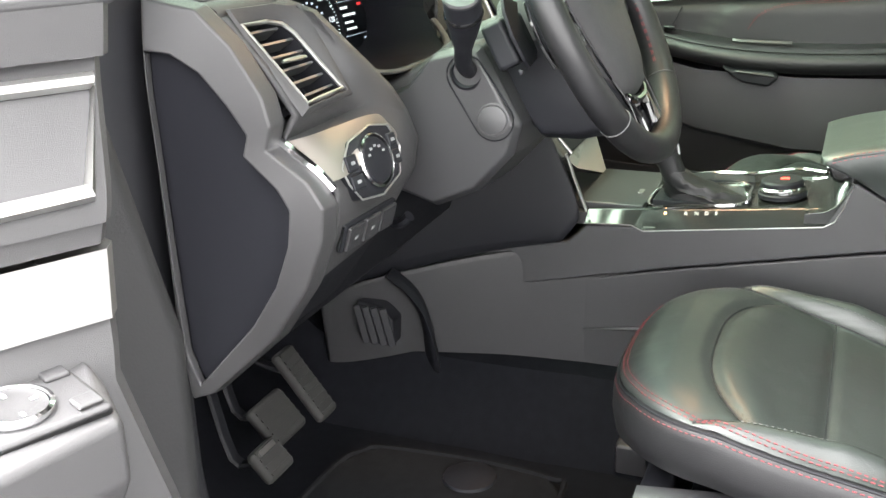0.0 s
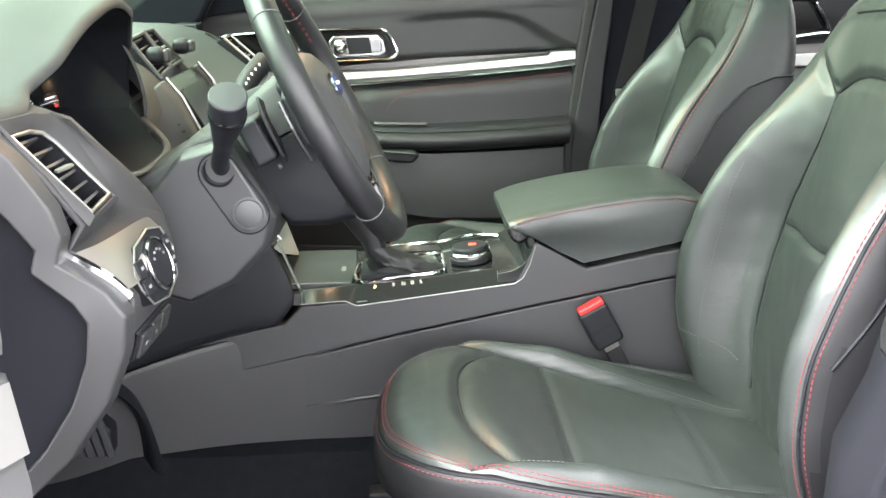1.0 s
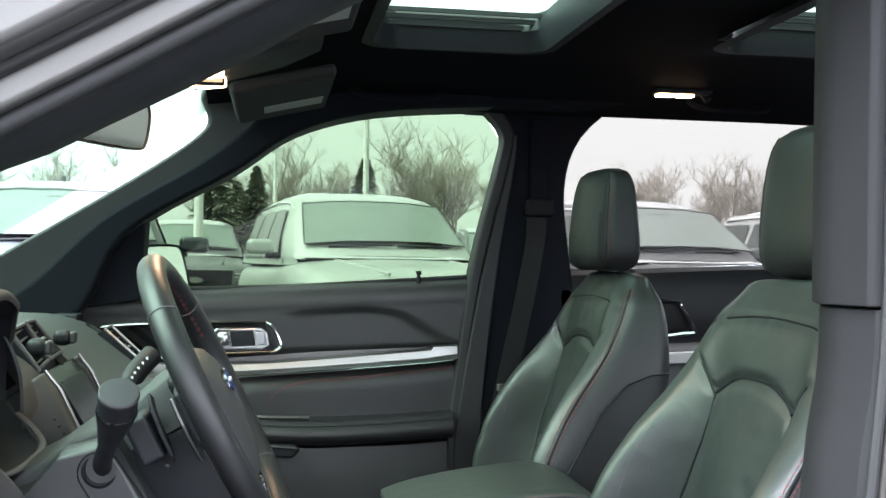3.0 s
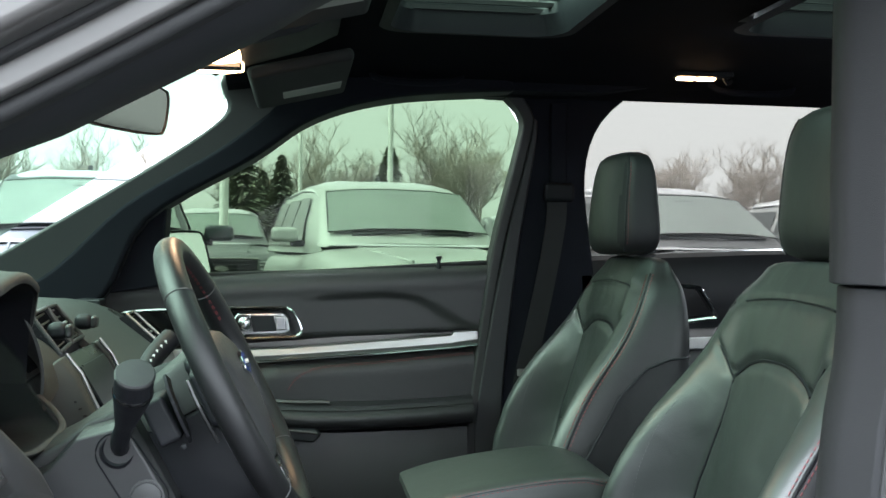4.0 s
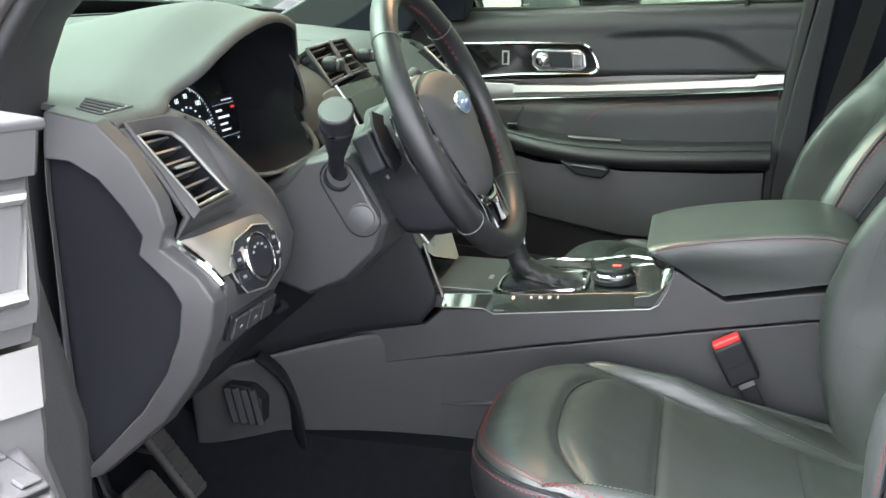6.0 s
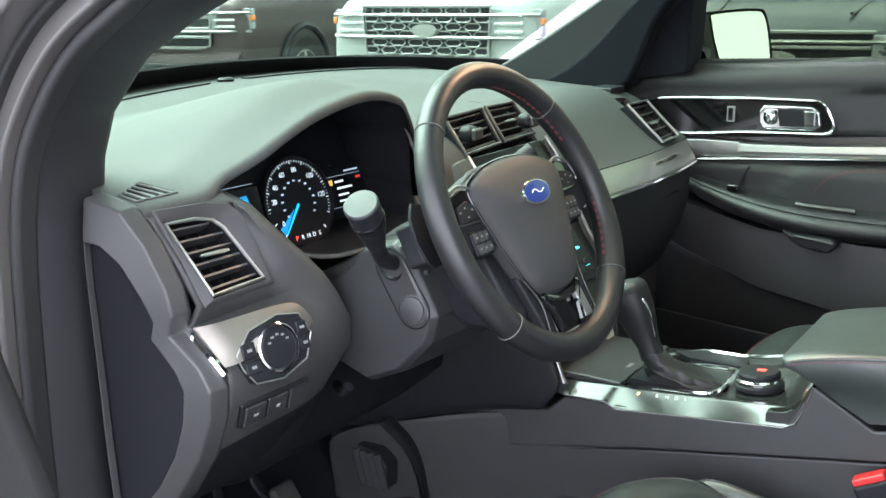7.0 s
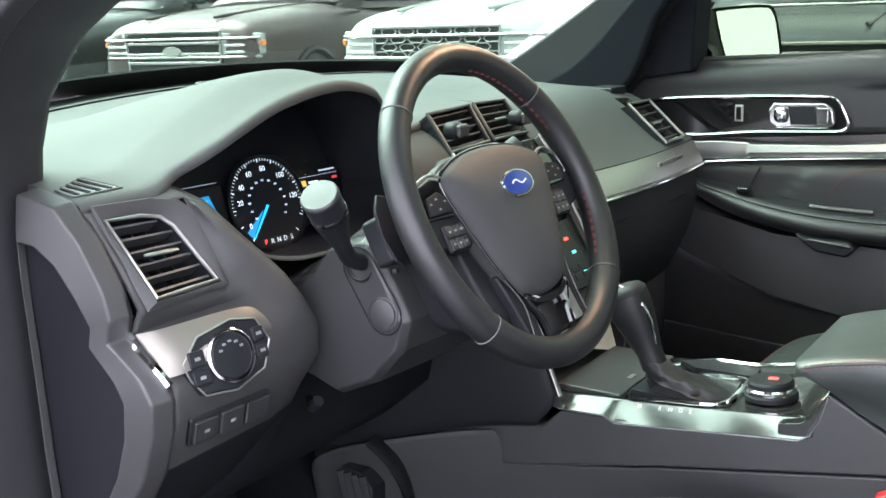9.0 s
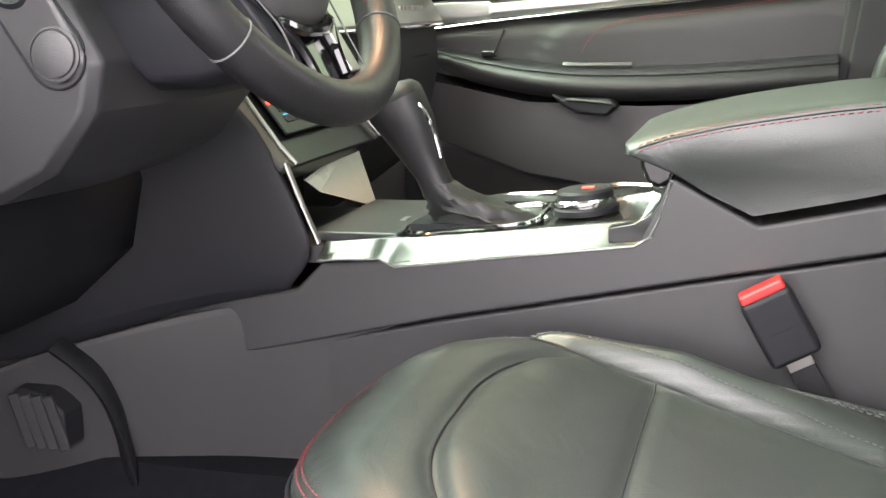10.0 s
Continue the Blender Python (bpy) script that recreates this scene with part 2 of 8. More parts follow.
def tube(pts, r, n=10, closed=False, flat=1.0, up=(0, 0, 1), caps=True):
    """A round or flattened bar along points. r: a radius or one for each point."""
    P = [Vector(p) for p in pts]
    rows, m = [], len(P)
    for i, p in enumerate(P):
        d = (P[(i + 1) % m] - P[i - 1]) if closed else (P[min(i + 1, m - 1)] - P[max(i - 1, 0)])
        d.normalize()
        a = d.cross(Vector(up))
        if a.length < 1e-4:
            a = d.cross(Vector((1, 0, 0)))
        a.normalize()
        b = a.cross(d)
        rad = r[i] if isinstance(r, (list, tuple)) else r
        rows.append([p + a * rad * math.cos(2 * math.pi * k / n) + b * rad * flat * math.sin(2 * math.pi * k / n) for k in range(n)])
    return loft(rows, loop=True, caps=caps and not closed, around=closed)


def lathe(profile, m, n=32, squash=1.0):
    """A turned shape: (radius, height) pairs about the local z of m."""
    rows = [[m @ Vector((r * math.cos(2 * math.pi * k / n), r * squash * math.sin(2 * math.pi * k / n), h)) for k in range(n)] for r, h in profile]
    return loft(rows, loop=True, caps=True)


def join(*bms):
    """One bmesh from several."""
    out = bmesh.new()
    for b in bms:
        me = bpy.data.meshes.new("tmp")
        b.to_mesh(me)
        b.free()
        out.from_mesh(me)
        bpy.data.meshes.remove(me)
    return out


def lerp(xs, ys, x):
    return float(np.interp(x, xs, ys))


def ease(a, b, x):
    t = min(1, max(0, (x - a) / (b - a)))
    return t * t * (3 - 2 * t)


def dashes(pts, mat, parent, name="stitching", r=0.0009, on=0.0045, off=0.0025, label=""):
    """A run of thread stitches along points."""
    P = [Vector(p) for p in pts]
    bms, out, run = [], bmesh.new(), 0.0
    for a, b in zip(P, P[1:]):
        ln = (b - a).length
        d = (b - a) / max(ln, 1e-6)
        s = -run
        while s < ln:
            e0, e1 = max(0, s), min(ln, s + on)
            if e1 - e0 > 0.0008:
                q0, q1 = a + d * e0, a + d * e1
                side = d.cross(Vector((0.3, 0.2, 1))).normalized() * r
                up = side.cross(d).normalized() * r
                lo = [out.verts.new(q0 + o) for o in (side, up, -side, -up)]
                hi = [out.verts.new(q1 + o) for o in (side, up, -side, -up)]
                for k in range(4):
                    out.faces.new((lo[k], lo[(k + 1) % 4], hi[(k + 1) % 4], hi[k]))
            s += on + off
        run = (run + ln) % (on + off)
    return part(name, out, mat, parent, label, smooth=False)


def words(text, size, m, mat, parent, name="lettering"):
    """Readable print as a thin mesh."""
    cu = bpy.data.curves.new(name, "FONT")
    cu.body, cu.size, cu.extrude, cu.align_x, cu.align_y = text, size, 0.0002, "CENTER", "CENTER"
    ob = bpy.data.objects.new(name, cu)
    me = bpy.data.meshes.new_from_object(ob)
    bpy.data.objects.remove(ob)
    me.materials.clear()
    me.materials.append(mat)
    me.transform(m)
    t = new(name, me)
    t.parent = parent
    return t


def facing(p, normal, up=(0, 0, 1)):
    """A pose at p whose z looks along normal and whose y leans towards up."""
    z = Vector(normal).normalized()
    x = Vector(up).cross(z).normalized()
    y = z.cross(x)
    m = Matrix((x, y, z)).transposed().to_4x4()
    m.translation = Vector(p)
    return m


# ---- the ground and the car's shell ----
CY = -0.05  # the car's middle line


def flip(y):
    return 2 * CY - y


ASPHALT = material("wet_asphalt", (0.055, 0.056, 0.058), 0.55, grain=1.0, scale=120, vary=0.35, blotch=0.8)
gb = bmesh.new()
ring = [0, 6, 14, 40, 120, 500, 3000]
rows = [[Vector((r * math.cos(a * math.pi / 24), r * math.sin(a * math.pi / 24), 0)) for a in range(48)] for r in ring[1:]]
gb = loft(rows, loop=True)
gb.faces.new([v for v in gb.verts][:48])
tagged(part("ground", gb, ASPHALT), "damp grey asphalt of a car lot", "ground", kind="structure")


def carpet_z(x, y):
    z = 0.42 + 0.30 * ease(-0.48, -0.80, x) + 0.12 * ease(-0.27, -0.17, y) * ease(0.12, 0.06, y) + 0.05 * ease(-0.74, -0.82, y)
    return z + 0.012 * ease(-0.1, 0.3, x) + 0.003 * noise.noise((x * 9, y * 9, 0))


tagged(part("floor", sheet(lambda u, v: Vector((-0.85 + 2.9 * u, -0.84 + 1.58 * v, carpet_z(-0.85 + 2.9 * u, -0.84 + 1.58 * v))), 90, 60, thick=0.02), CARPET), "black pile carpet on the car floor", "carpet", kind="structure")

# firewall, rear wall and lower body close the cabin
tagged(part("wall_front", box(-1.02, -0.86, -0.86, 0.76, 0.25, 1.12), DARK, bevel=0.01), "dark bulkhead in front of the footwells", "bulkhead", kind="structure")
tagged(part("wall_rear", box(2.25, 2.3, -0.86, 0.76, 0.3, 1.62), DARK, bevel=0.02), "dark trim closing the rear of the cabin", "bulkhead", kind="structure")


def side_strip(name, low, high, y_in, y_out, mat, label, bev=0.008, lean=0.0, kind="structure", cat="pillar"):
    """A pillar between two lines of (x, z); it leans inwards as it rises."""
    rows = []
    for (xa, za), (xb, zb) in zip(low, high):
        la, lb = lean * max(0, za - 1.15), lean * max(0, zb - 1.15)
        s = 1 if y_out > y_in else -1
        rows.append([Vector((xa, y_in - s * la, za)), Vector((xb, y_in - s * lb, zb)), Vector((xb, y_out - s * lb, zb)), Vector((xa, y_out - s * la, za))])
    return tagged(part(name, loft(rows, loop=True, caps=True), mat, bevel=bev, seg=3), label, cat, kind=kind)


def xz(pts, n=5):
    return [(p.x, p.z) for p in smooth_path([(x, 0, z) for x, z in pts], n)]


# passenger side: windscreen pillar, roof rail, middle pillar
side_strip("pillar_front_passenger", xz([(-0.70, 1.06), (-0.385, 1.13), (-0.262, 1.325), (-0.035, 1.464), (0.103, 1.557), (0.283, 1.608), (0.55, 1.630)]),
           xz([(-0.85, 1.10), (-0.60, 1.232), (-0.36, 1.377), (-0.183, 1.490), (-0.092, 1.566), (-0.06, 1.66), (0.5, 1.71)]), 0.67, 0.80, PILLAR, "dark grey windscreen pillar trim with a curved top", lean=0.10, bev=0.016)
lowp = xz([(-0.70, 1.06), (-0.385, 1.13), (-0.262, 1.325), (-0.035, 1.464), (0.103, 1.557), (0.283, 1.608), (0.55, 1.630)])
highp = xz([(-0.85, 1.10), (-0.60, 1.232), (-0.36, 1.377), (-0.183, 1.490), (-0.092, 1.566), (-0.06, 1.66), (0.5, 1.71)])
side_strip("door_frame_passenger", lowp, [(a[0] + (b[0] - a[0]) * 0.55, a[1] + (b[1] - a[1]) * 0.55) for a, b in zip(lowp, highp)], 0.662, 0.70, LINER, "black door frame and seal beside the windscreen pillar", lean=0.10, bev=0.010)
side_strip("roof_rail_passenger", [(0.5, 1.632), (0.62, 1.630), (0.75, 1.632), (0.9, 1.652), (1.43, 1.676), (2.25, 1.62)], [(0.5, 1.70), (0.62, 1.71), (0.75, 1.71), (0.9, 1.71), (1.43, 1.72), (2.25, 1.68)], 0.62, 0.80, LINER, "dark cloth-covered roof rail")
side_strip("pillar_middle_passenger", xz([(0.49, 0.45), (0.475, 0.85), (0.535, 1.235), (0.595, 1.50), (0.605, 1.58), (0.56, 1.66)], 4), xz([(0.86, 0.45), (0.82, 0.85), (0.765, 1.25), (0.745, 1.45), (0.785, 1.58), (0.90, 1.68)], 4), 0.735, 0.80, LINER, "black cloth-covered middle pillar")
side_strip("pillar_trim_passenger", xz([(0.492, 0.60), (0.480, 0.85), (0.540, 1.235), (0.600, 1.50), (0.612, 1.58)], 4), xz([(0.58, 0.60), (0.545, 0.85), (0.577, 1.235), (0.618, 1.50), (0.624, 1.58)], 4), 0.722, 0.75, PILLAR, "dark grey edge trim of the middle pillar", 0.006, cat="trim")
side_strip("door_seal_passenger", xz([(0.452, 0.6), (0.462, 0.85), (0.512, 1.235), (0.575, 1.50), (0.588, 1.58), (0.545, 1.635)], 4), xz([(0.478, 0.6), (0.488, 0.85), (0.540, 1.235), (0.602, 1.50), (0.615, 1.59), (0.56, 1.665)], 4), 0.725, 0.79, RUBBER, "black rubber seal along the middle pillar", cat="seal")
tagged(part("mirror_corner_trim", prism([(-0.50, 1.14), (-0.235, 1.180), (-0.225, 1.36), (-0.27, 1.325), (-0.42, 1.165)], "y", 0.70, 0.79), LINER, bevel=0.006), "black triangular trim ahead of the passenger window", "trim", kind="structure")

# driver side: the pillars round the open door
path_in = [(-0.36, 0.46), (-0.390, 0.62), (-0.392, 0.85), (-0.380, 1.08), (-0.358, 1.185), (-0.316, 1.255), (-0.256, 1.315), (-0.174, 1.362), (-0.09, 1.410), (0.03, 1.480), (0.15, 1.545), (0.32, 1.598), (0.50, 1.622), (0.60, 1.615)]
PI = [Vector((x, 0, z)) for x, z in xz(path_in, 6)]


def opening(i):
    """A point of the doorway's edge and the way outwards there."""
    d = (PI[min(i + 1, len(PI) - 1)] - PI[max(i - 1, 0)]).normalized()
    return PI[i], Vector((-d.z, 0, d.x))


def band(name, o0, o1, y0, y1, mat, label, y_top=0.0, cat="trim", bev=0.004, start=0):
    """A strip that follows the driver's door opening, from o0 to o1 outwards of its edge."""
    rows = []
    for i in range(start, len(PI)):
        p, n = opening(i)
        in_ = y_top * ease(1.15, 1.55, p.z)
        a, b = p + n * o0, p + n * o1
        rows.append([Vector((a.x, y0 + in_, a.z)), Vector((b.x, y0 + in_, b.z)), Vector((b.x, y1 + in_, b.z)), Vector((a.x, y1 + in_, a.z))])
    return tagged(part(name, loft(rows, loop=True, caps=True), mat, bevel=bev, seg=3), label, cat, kind="structure")


EDGE_Z = [0.45, 0.62, 0.85, 1.05, 1.15, 1.19, 1.242, 1.302, 1.344, 1.370, 1.389, 1.432, 1.465, 1.489, 1.52, 1.58, 1.60]
EDGE_X = [-0.355, -0.376, -0.378, -0.376, -0.372, -0.365, -0.341, -0.279, -0.197, -0.133, -0.100, -0.020, 0.040, 0.077, 0.135, 0.31, 0.55]
rows = []
for k in range(91):
    z = 0.46 + 1.135 * k / 90
    x = lerp(EDGE_Z, EDGE_X, z)
    i = min(range(len(PI)), key=lambda q: (PI[q] - Vector((x, 0, z))).length)
    p, n = opening(i)
    e = Vector((x, 0, z))
    f = e + n * 0.05
    up_ = 0.01 * ease(1.3, 1.55, z)
    rows.append([Vector((q.x, y + up_, q.z)) for q, y in ((p, -0.805), (p.lerp(e, 0.30) - n * 0.004, -0.790), (p.lerp(e, 0.7) - n * 0.004, -0.752), (e - n * 0.001, -0.722), (e + n * 0.004, -0.712), (f, -0.690), (f + n * 0.02, -0.72), (p + n * 0.03, -0.800))])
tagged(part("pillar_front_driver", loft(rows, loop=True, caps=True), PILLAR, angle=50), "dark grey windscreen pillar trim beside the open door", "pillar", kind="structure")
band("door_seal_driver", -0.004, 0.012, -0.832, -0.803, RUBBER, "black rubber seal round the open doorway", 0.01, "seal", 0.007)
band("door_flange", 0.010, 0.034, -0.846, -0.810, PAINT, "dark grey painted door flange", 0.01, "body", 0.005)
band("door_seal_outer", 0.030, 0.040, -0.858, -0.840, RUBBER, "thin black outer seal of the doorway", 0.01, "seal", 0.004)
band("door_jamb", 0.038, 0.085, -0.890, -0.820, PAINT, "dark grey painted door jamb", 0.0, "body", 0.014)
band("door_jamb_gap", 0.080, 0.094, -0.884, -0.82, RUBBER, "black joint between jamb and outer pillar", 0.0, "seal", 0.003, start=14)
band("door_jamb_outer", 0.092, 0.30, -0.915, -0.83, PAINT, "dark grey painted outer pillar", 0.0, "body", 0.022, start=14)

def pillar_piece(levels):
    """A length of the middle pillar's trim, rounded towards the doorway."""
    rows_ = []
    for z, x in levels:
        rows_.append([Vector(p) for p in ((x, -0.738, z), (x + 0.002, -0.750, z), (x + 0.006, -0.758, z), (x + 0.012, -0.776, z), (x + 0.0145, -0.786, z), (x + 0.020, -0.790, z), (x + 0.13, -0.790, z), (x + 0.13, -0.67, z), (x + 0.025, -0.67, z), (x + 0.004, -0.715, z))])
    return loft(rows_, loop=True, caps=True)


tagged(part("pillar_middle_driver", pillar_piece([(0.902, 0.5475), (0.94, 0.555), (0.99, 0.560), (1.07, 0.565), (1.115, 0.570), (1.165, 0.579), (1.20, 0.582), (1.242, 0.583)]), PILLARGREY, bevel=0.002, seg=3, angle=40), "grey plastic middle pillar trim beside the driver seat", "pillar", kind="structure")
# foot split off to take a darker material than the trim above
tagged(part("pillar_lower_driver", pillar_piece([(0.45, 0.513), (0.70, 0.505), (0.79, 0.509), (0.86, 0.538), (0.90, 0.5470)]), MATTE, bevel=0.002, seg=3, angle=40), "darker foot of the middle pillar trim", "pillar", kind="structure")
tagged(part("pillar_upper_driver", pillar_piece([(1.2445, 0.574), (1.40, 0.574), (1.62, 0.575)]), PILLARGREY, bevel=0.002, seg=3, angle=40), "grey plastic upper pillar trim above a joint", "pillar", kind="structure")
jamb = [(0.540, 0.42), (0.545, 0.8), (0.553, 0.92), (0.562, 1.02), (0.570, 1.10), (0.580, 1.20), (0.583, 1.27), (0.586, 1.64)]
tagged(part("pillar_seal", tube([(x + 0.023, -0.792, z) for x, z in jamb], 0.0055, 10), RUBBER), "black rubber seal on the middle pillar", "seal", kind="structure")
tagged(part("door_jamb_rear", loft([[Vector((x + dx, y, z)) for dx, y in ((0.028, -0.776), (0.028, -0.790), (0.031, -0.796), (0.035, -0.797), (0.039, -0.792), (0.044, -0.791), (0.085, -0.797), (0.12, -0.806), (0.13, -0.82), (0.13, -0.776))] for x, z in jamb], loop=True, caps=True), JAMB, bevel=0.0015, angle=40), "dark grey painted rear door jamb", "body", kind="structure")
tagged(part("warning_label", box(0.0, 0.034, -0.0012, 0.0, 0.925, 1.000, pose(0.6085, -0.7930, 0, 0, 0, -9)), YELLOW, bevel=0.0005), "yellow label on the painted door jamb", "label")
tagged(part("door_sill", prism([(-0.92, 0.30), (-0.92, 0.42), (-0.86, 0.47), (-0.80, 0.47), (-0.78, 0.42), (-0.78, 0.30)], "x", -0.40, 2.2), DARK, bevel=0.012), "black plastic door sill", "sill", kind="structure")
tagged(part("body_side_rear", box(0.80, 2.30, -0.93, -0.84, 0.30, 1.15), PAINT, bevel=0.03), "dark grey painted rear flank of the car", "body", kind="structure")
tagged(part("roof_rail_driver", box(0.50, 2.2, -0.80, -0.66, 1.60, 1.69), LINER, bevel=0.02), "dark cloth-covered roof rail", "pillar", kind="structure")
tagged(part("body_side_passenger", box(-0.95, 2.3, 0.80, 0.92, 0.30, 1.12), PAINT, bevel=0.04), "dark grey painted passenger flank of the car", "body", kind="structure")
tagged(part("kick_panel", prism([(-0.80, 0.45), (-0.40, 0.45), (-0.40, 0.72), (-0.40, 1.0), (-0.80, 1.0)], "y", -0.81, -0.775), MATTE, bevel=0.01), "black kick panel beside the footwell", "trim", kind="structure")
tagged(part("cowl", sheet(lambda u, v: Vector((-1.0 - 0.75 * u + 0.15 * (2 * v - 1) ** 2, flip(0.84) + (0.84 - flip(0.84)) * v, 1.085 - 0.10 * u - 0.04 * (2 * v - 1) ** 2 * u)), 10, 16, thick=0.02), PAINT), "dark grey painted bonnet below the windscreen", "bonnet", kind="structure")


tagged(part("windscreen_base_band", sheet(lambda u, v: Vector((-1.045 + 0.135 * u + 0.215 * (2 * v - 1) ** 2, flip(0.74) + (0.74 - flip(0.74)) * v, 1.162 + 0.073 * u - 0.04 * (2 * v - 1) ** 2)), 3, 30, thick=0.004), RUBBER), "black band along the foot of the windscreen", "trim", kind="structure")


def screen_point(dx, y, lift):
    """A point just outside the windscreen, above its black band."""
    w = ((y + 0.05) / 0.79) ** 2
    x = -0.90 + 0.215 * w + dx
    u = (x + 1.06 - 0.22 * w) / (0.93 - 0.143 * w)
    return Vector((x, y, 1.168 + 0.527 * u - (0.04 + 0.01 * u) * w + lift))


for y0 in (-0.52, 0.16):
    o_ = screen_point(-0.03, y0, 0.02)
    wp_ = thing("wiper", "black wiper arm resting at the foot of the windscreen", "wiper", "wipers", at=o_)
    part("blade", tube([screen_point(-0.115 + 0.02 * k / 10, y0 + 0.05 * k, 0.016) - o_ for k in range(11)], 0.006, 8), RUBBER, wp_)
    part("arm", tube([screen_point(-0.15 + 0.045 * k / 6, y0 - 0.06 + 0.055 * k, 0.028) - o_ for k in range(7)], 0.007, 8, flat=0.7), HARD, wp_)

# headliner with two roof windows
def liner_z(x, y):
    return 1.69 - 0.075 * ((y - CY) / 0.78) ** 4 - 0.045 * ease(0.25, -0.2, x) - 0.03 * ease(1.2, 2.3, x)


HOLES = [(0.225, 0.55, CY - 0.42, 0.24), (0.85, 1.5, CY - 0.38, 0.12)]
xs = sorted({round(-0.09 + 0.06 * i, 3) for i in range(40)} | {h for q in HOLES for h in q[:2]})
ys = sorted({round(-0.80 + 0.05 * i, 3) for i in range(31)} | {h for q in HOLES for h in q[2:]})
lb = bmesh.new()
grid_v = {(x, y): lb.verts.new((x, y, liner_z(x, y))) for x in xs for y in ys}
for x0, x1 in zip(xs, xs[1:]):
    for y0, y1 in zip(ys, ys[1:]):
        if not any(a - 1e-6 <= x0 and x1 <= b + 1e-6 and c - 1e-6 <= y0 and y1 <= d + 1e-6 for a, b, c, d in HOLES):
            lb.faces.new([grid_v[k] for k in ((x0, y0), (x1, y0), (x1, y1), (x0, y1))])
bmesh.ops.solidify(lb, geom=lb.faces[:], thickness=-0.02)
tagged(part("ceiling", lb, LINER), "black cloth headliner with two roof windows", "headliner", kind="structure")
for a, b, c, d in HOLES:
    z = 1.70
    rim = bmesh.new()
    lines = []
    for grow, h in ((0.02, liner_z(b, d) - 0.014), (0.0, liner_z(b, d) - 0.016), (-0.012, z + 0.01), (-0.004, z + 0.045), (0.05, z + 0.05)):
        r = 0.06
        pts = []
        for cx, cy, a0 in ((b, d, 0), (a, d, 90), (a, c, 180), (b, c, 270)):
            sx, sy = (1 if cx == b else -1), (1 if cy == d else -1)
            for k in range(6):
                an = radians(a0 + 18 * k)
                pts.append(Vector((cx + sx * (grow - r) + r * math.cos(an), cy + sy * (grow - r) + r * math.sin(an), h)))
        lines.append(pts)
    tagged(part("sunroof_surround", loft(lines, loop=True), DARK), "black moulded frame round a roof window", "sunroof frame", kind="structure")
    tagged(part("sunroof_glass", box(a - 0.03, b + 0.03, c - 0.03, d + 0.03, z + 0.052, z + 0.058), ROOFGLASS, smooth=False), "dark tinted sliding roof window", "sunroof", kind="structure")
    for k in range(3):
        tagged(part("sunroof_rail", box(a, b, d - 0.02 - 0.012 * k, d - 0.014 - 0.012 * k, z + 0.012 + 0.01 * k, z + 0.02 + 0.01 * k), RUBBER), "black ribbed rail at the roof window", "rail", kind="structure")
tagged(part("roof", join(
    box(-0.2, HOLES[0][0] - 0.03, -0.88, 0.78, 1.735, 1.76), box(HOLES[0][1] + 0.03, HOLES[1][0] - 0.03, -0.88, 0.78, 1.745, 1.765), box(HOLES[1][1] + 0.03, 2.3, -0.88, 0.78, 1.73, 1.75),
    box(-0.2, 2.3, 0.23, 0.78, 1.728, 1.742), box(-0.2, 2.3, -0.88, -0.49, 1.728, 1.742)), PAINT, bevel=0.004), "dark grey painted car roof", "roof", kind="structure")

# glass
ws = sheet(lambda u, v: Vector((-1.06 + 0.93 * u + 0.22 * (2 * v - 1) ** 2 * (1 - 0.65 * u), flip(0.74) + (0.74 - flip(0.74)) * v, 1.168 + 0.527 * u - (0.04 + 0.01 * u) * (2 * v - 1) ** 2)), 10, 16, thick=0.005)
tagged(part("windscreen", ws, SCREENGLASS), "green-tinted windscreen", "windscreen", kind="structure")
g1 = prism([(-0.36, 1.17), (0.53, 1.235), (0.60, 1.56), (0.55, 1.64), (0.33, 1.63), (0.14, 1.58), (-0.22, 1.40), (-0.36, 1.31)], "y", 0.785, 0.79)
tagged(part("window_front_passenger", g1, GREENGLASS, smooth=False), "green-tinted passenger door window", "window", kind="structure")
g2 = prism([(0.74, 1.25), (1.6, 1.30), (1.6, 1.70), (0.90, 1.68), (0.76, 1.58)], "y", 0.785, 0.79)
tagged(part("window_rear_passenger", g2, CLEARGLASS, smooth=False), "faintly tinted rear door window", "window", kind="structure")
header = sheet(lambda u, v: Vector((-0.17 + 0.06 * u + 0.08 * (2 * v - 1) ** 2 * (1 - u), flip(0.60) + (0.60 - flip(0.60)) * v, 1.668 + 0.012 * u - 0.016 * (2 * v - 1) ** 4)), 3, 12, thick=0.03)
tagged(part("windscreen_header", header, LINER), "black cloth-covered windscreen header", "trim", kind="structure")
tagged(part("door_check", tube(smooth_path([(-0.56, -0.885, 0.745), (-0.52, -0.88, 0.765), (-0.485, -0.87, 0.785), (-0.455, -0.86, 0.795)], 3), [0.008] * 5 + [0.013] * 5, 8, flat=0.8), METAL), "worn steel door check arm on the pillar", "door check", kind="structure")


# ---- dashboard ----
dash = thing("dashboard", "black soft-touch car dashboard with silver trim and air vents", "dashboard", at=(-0.5, CY, 0.9))


def dpart(name, bm, mat, parent=None, label="", **k):
    """A part of the dashboard, given in the car's own coordinates."""
    if parent is None:
        bm.transform(Matrix.Translation((0.5, -CY, -0.9)))
        return part(name, bm, mat, dash, label, **k)
    bm.transform(Matrix.Translation((0.5, -CY, -0.9)))
    return part(name, bm, mat, parent, label, **k)



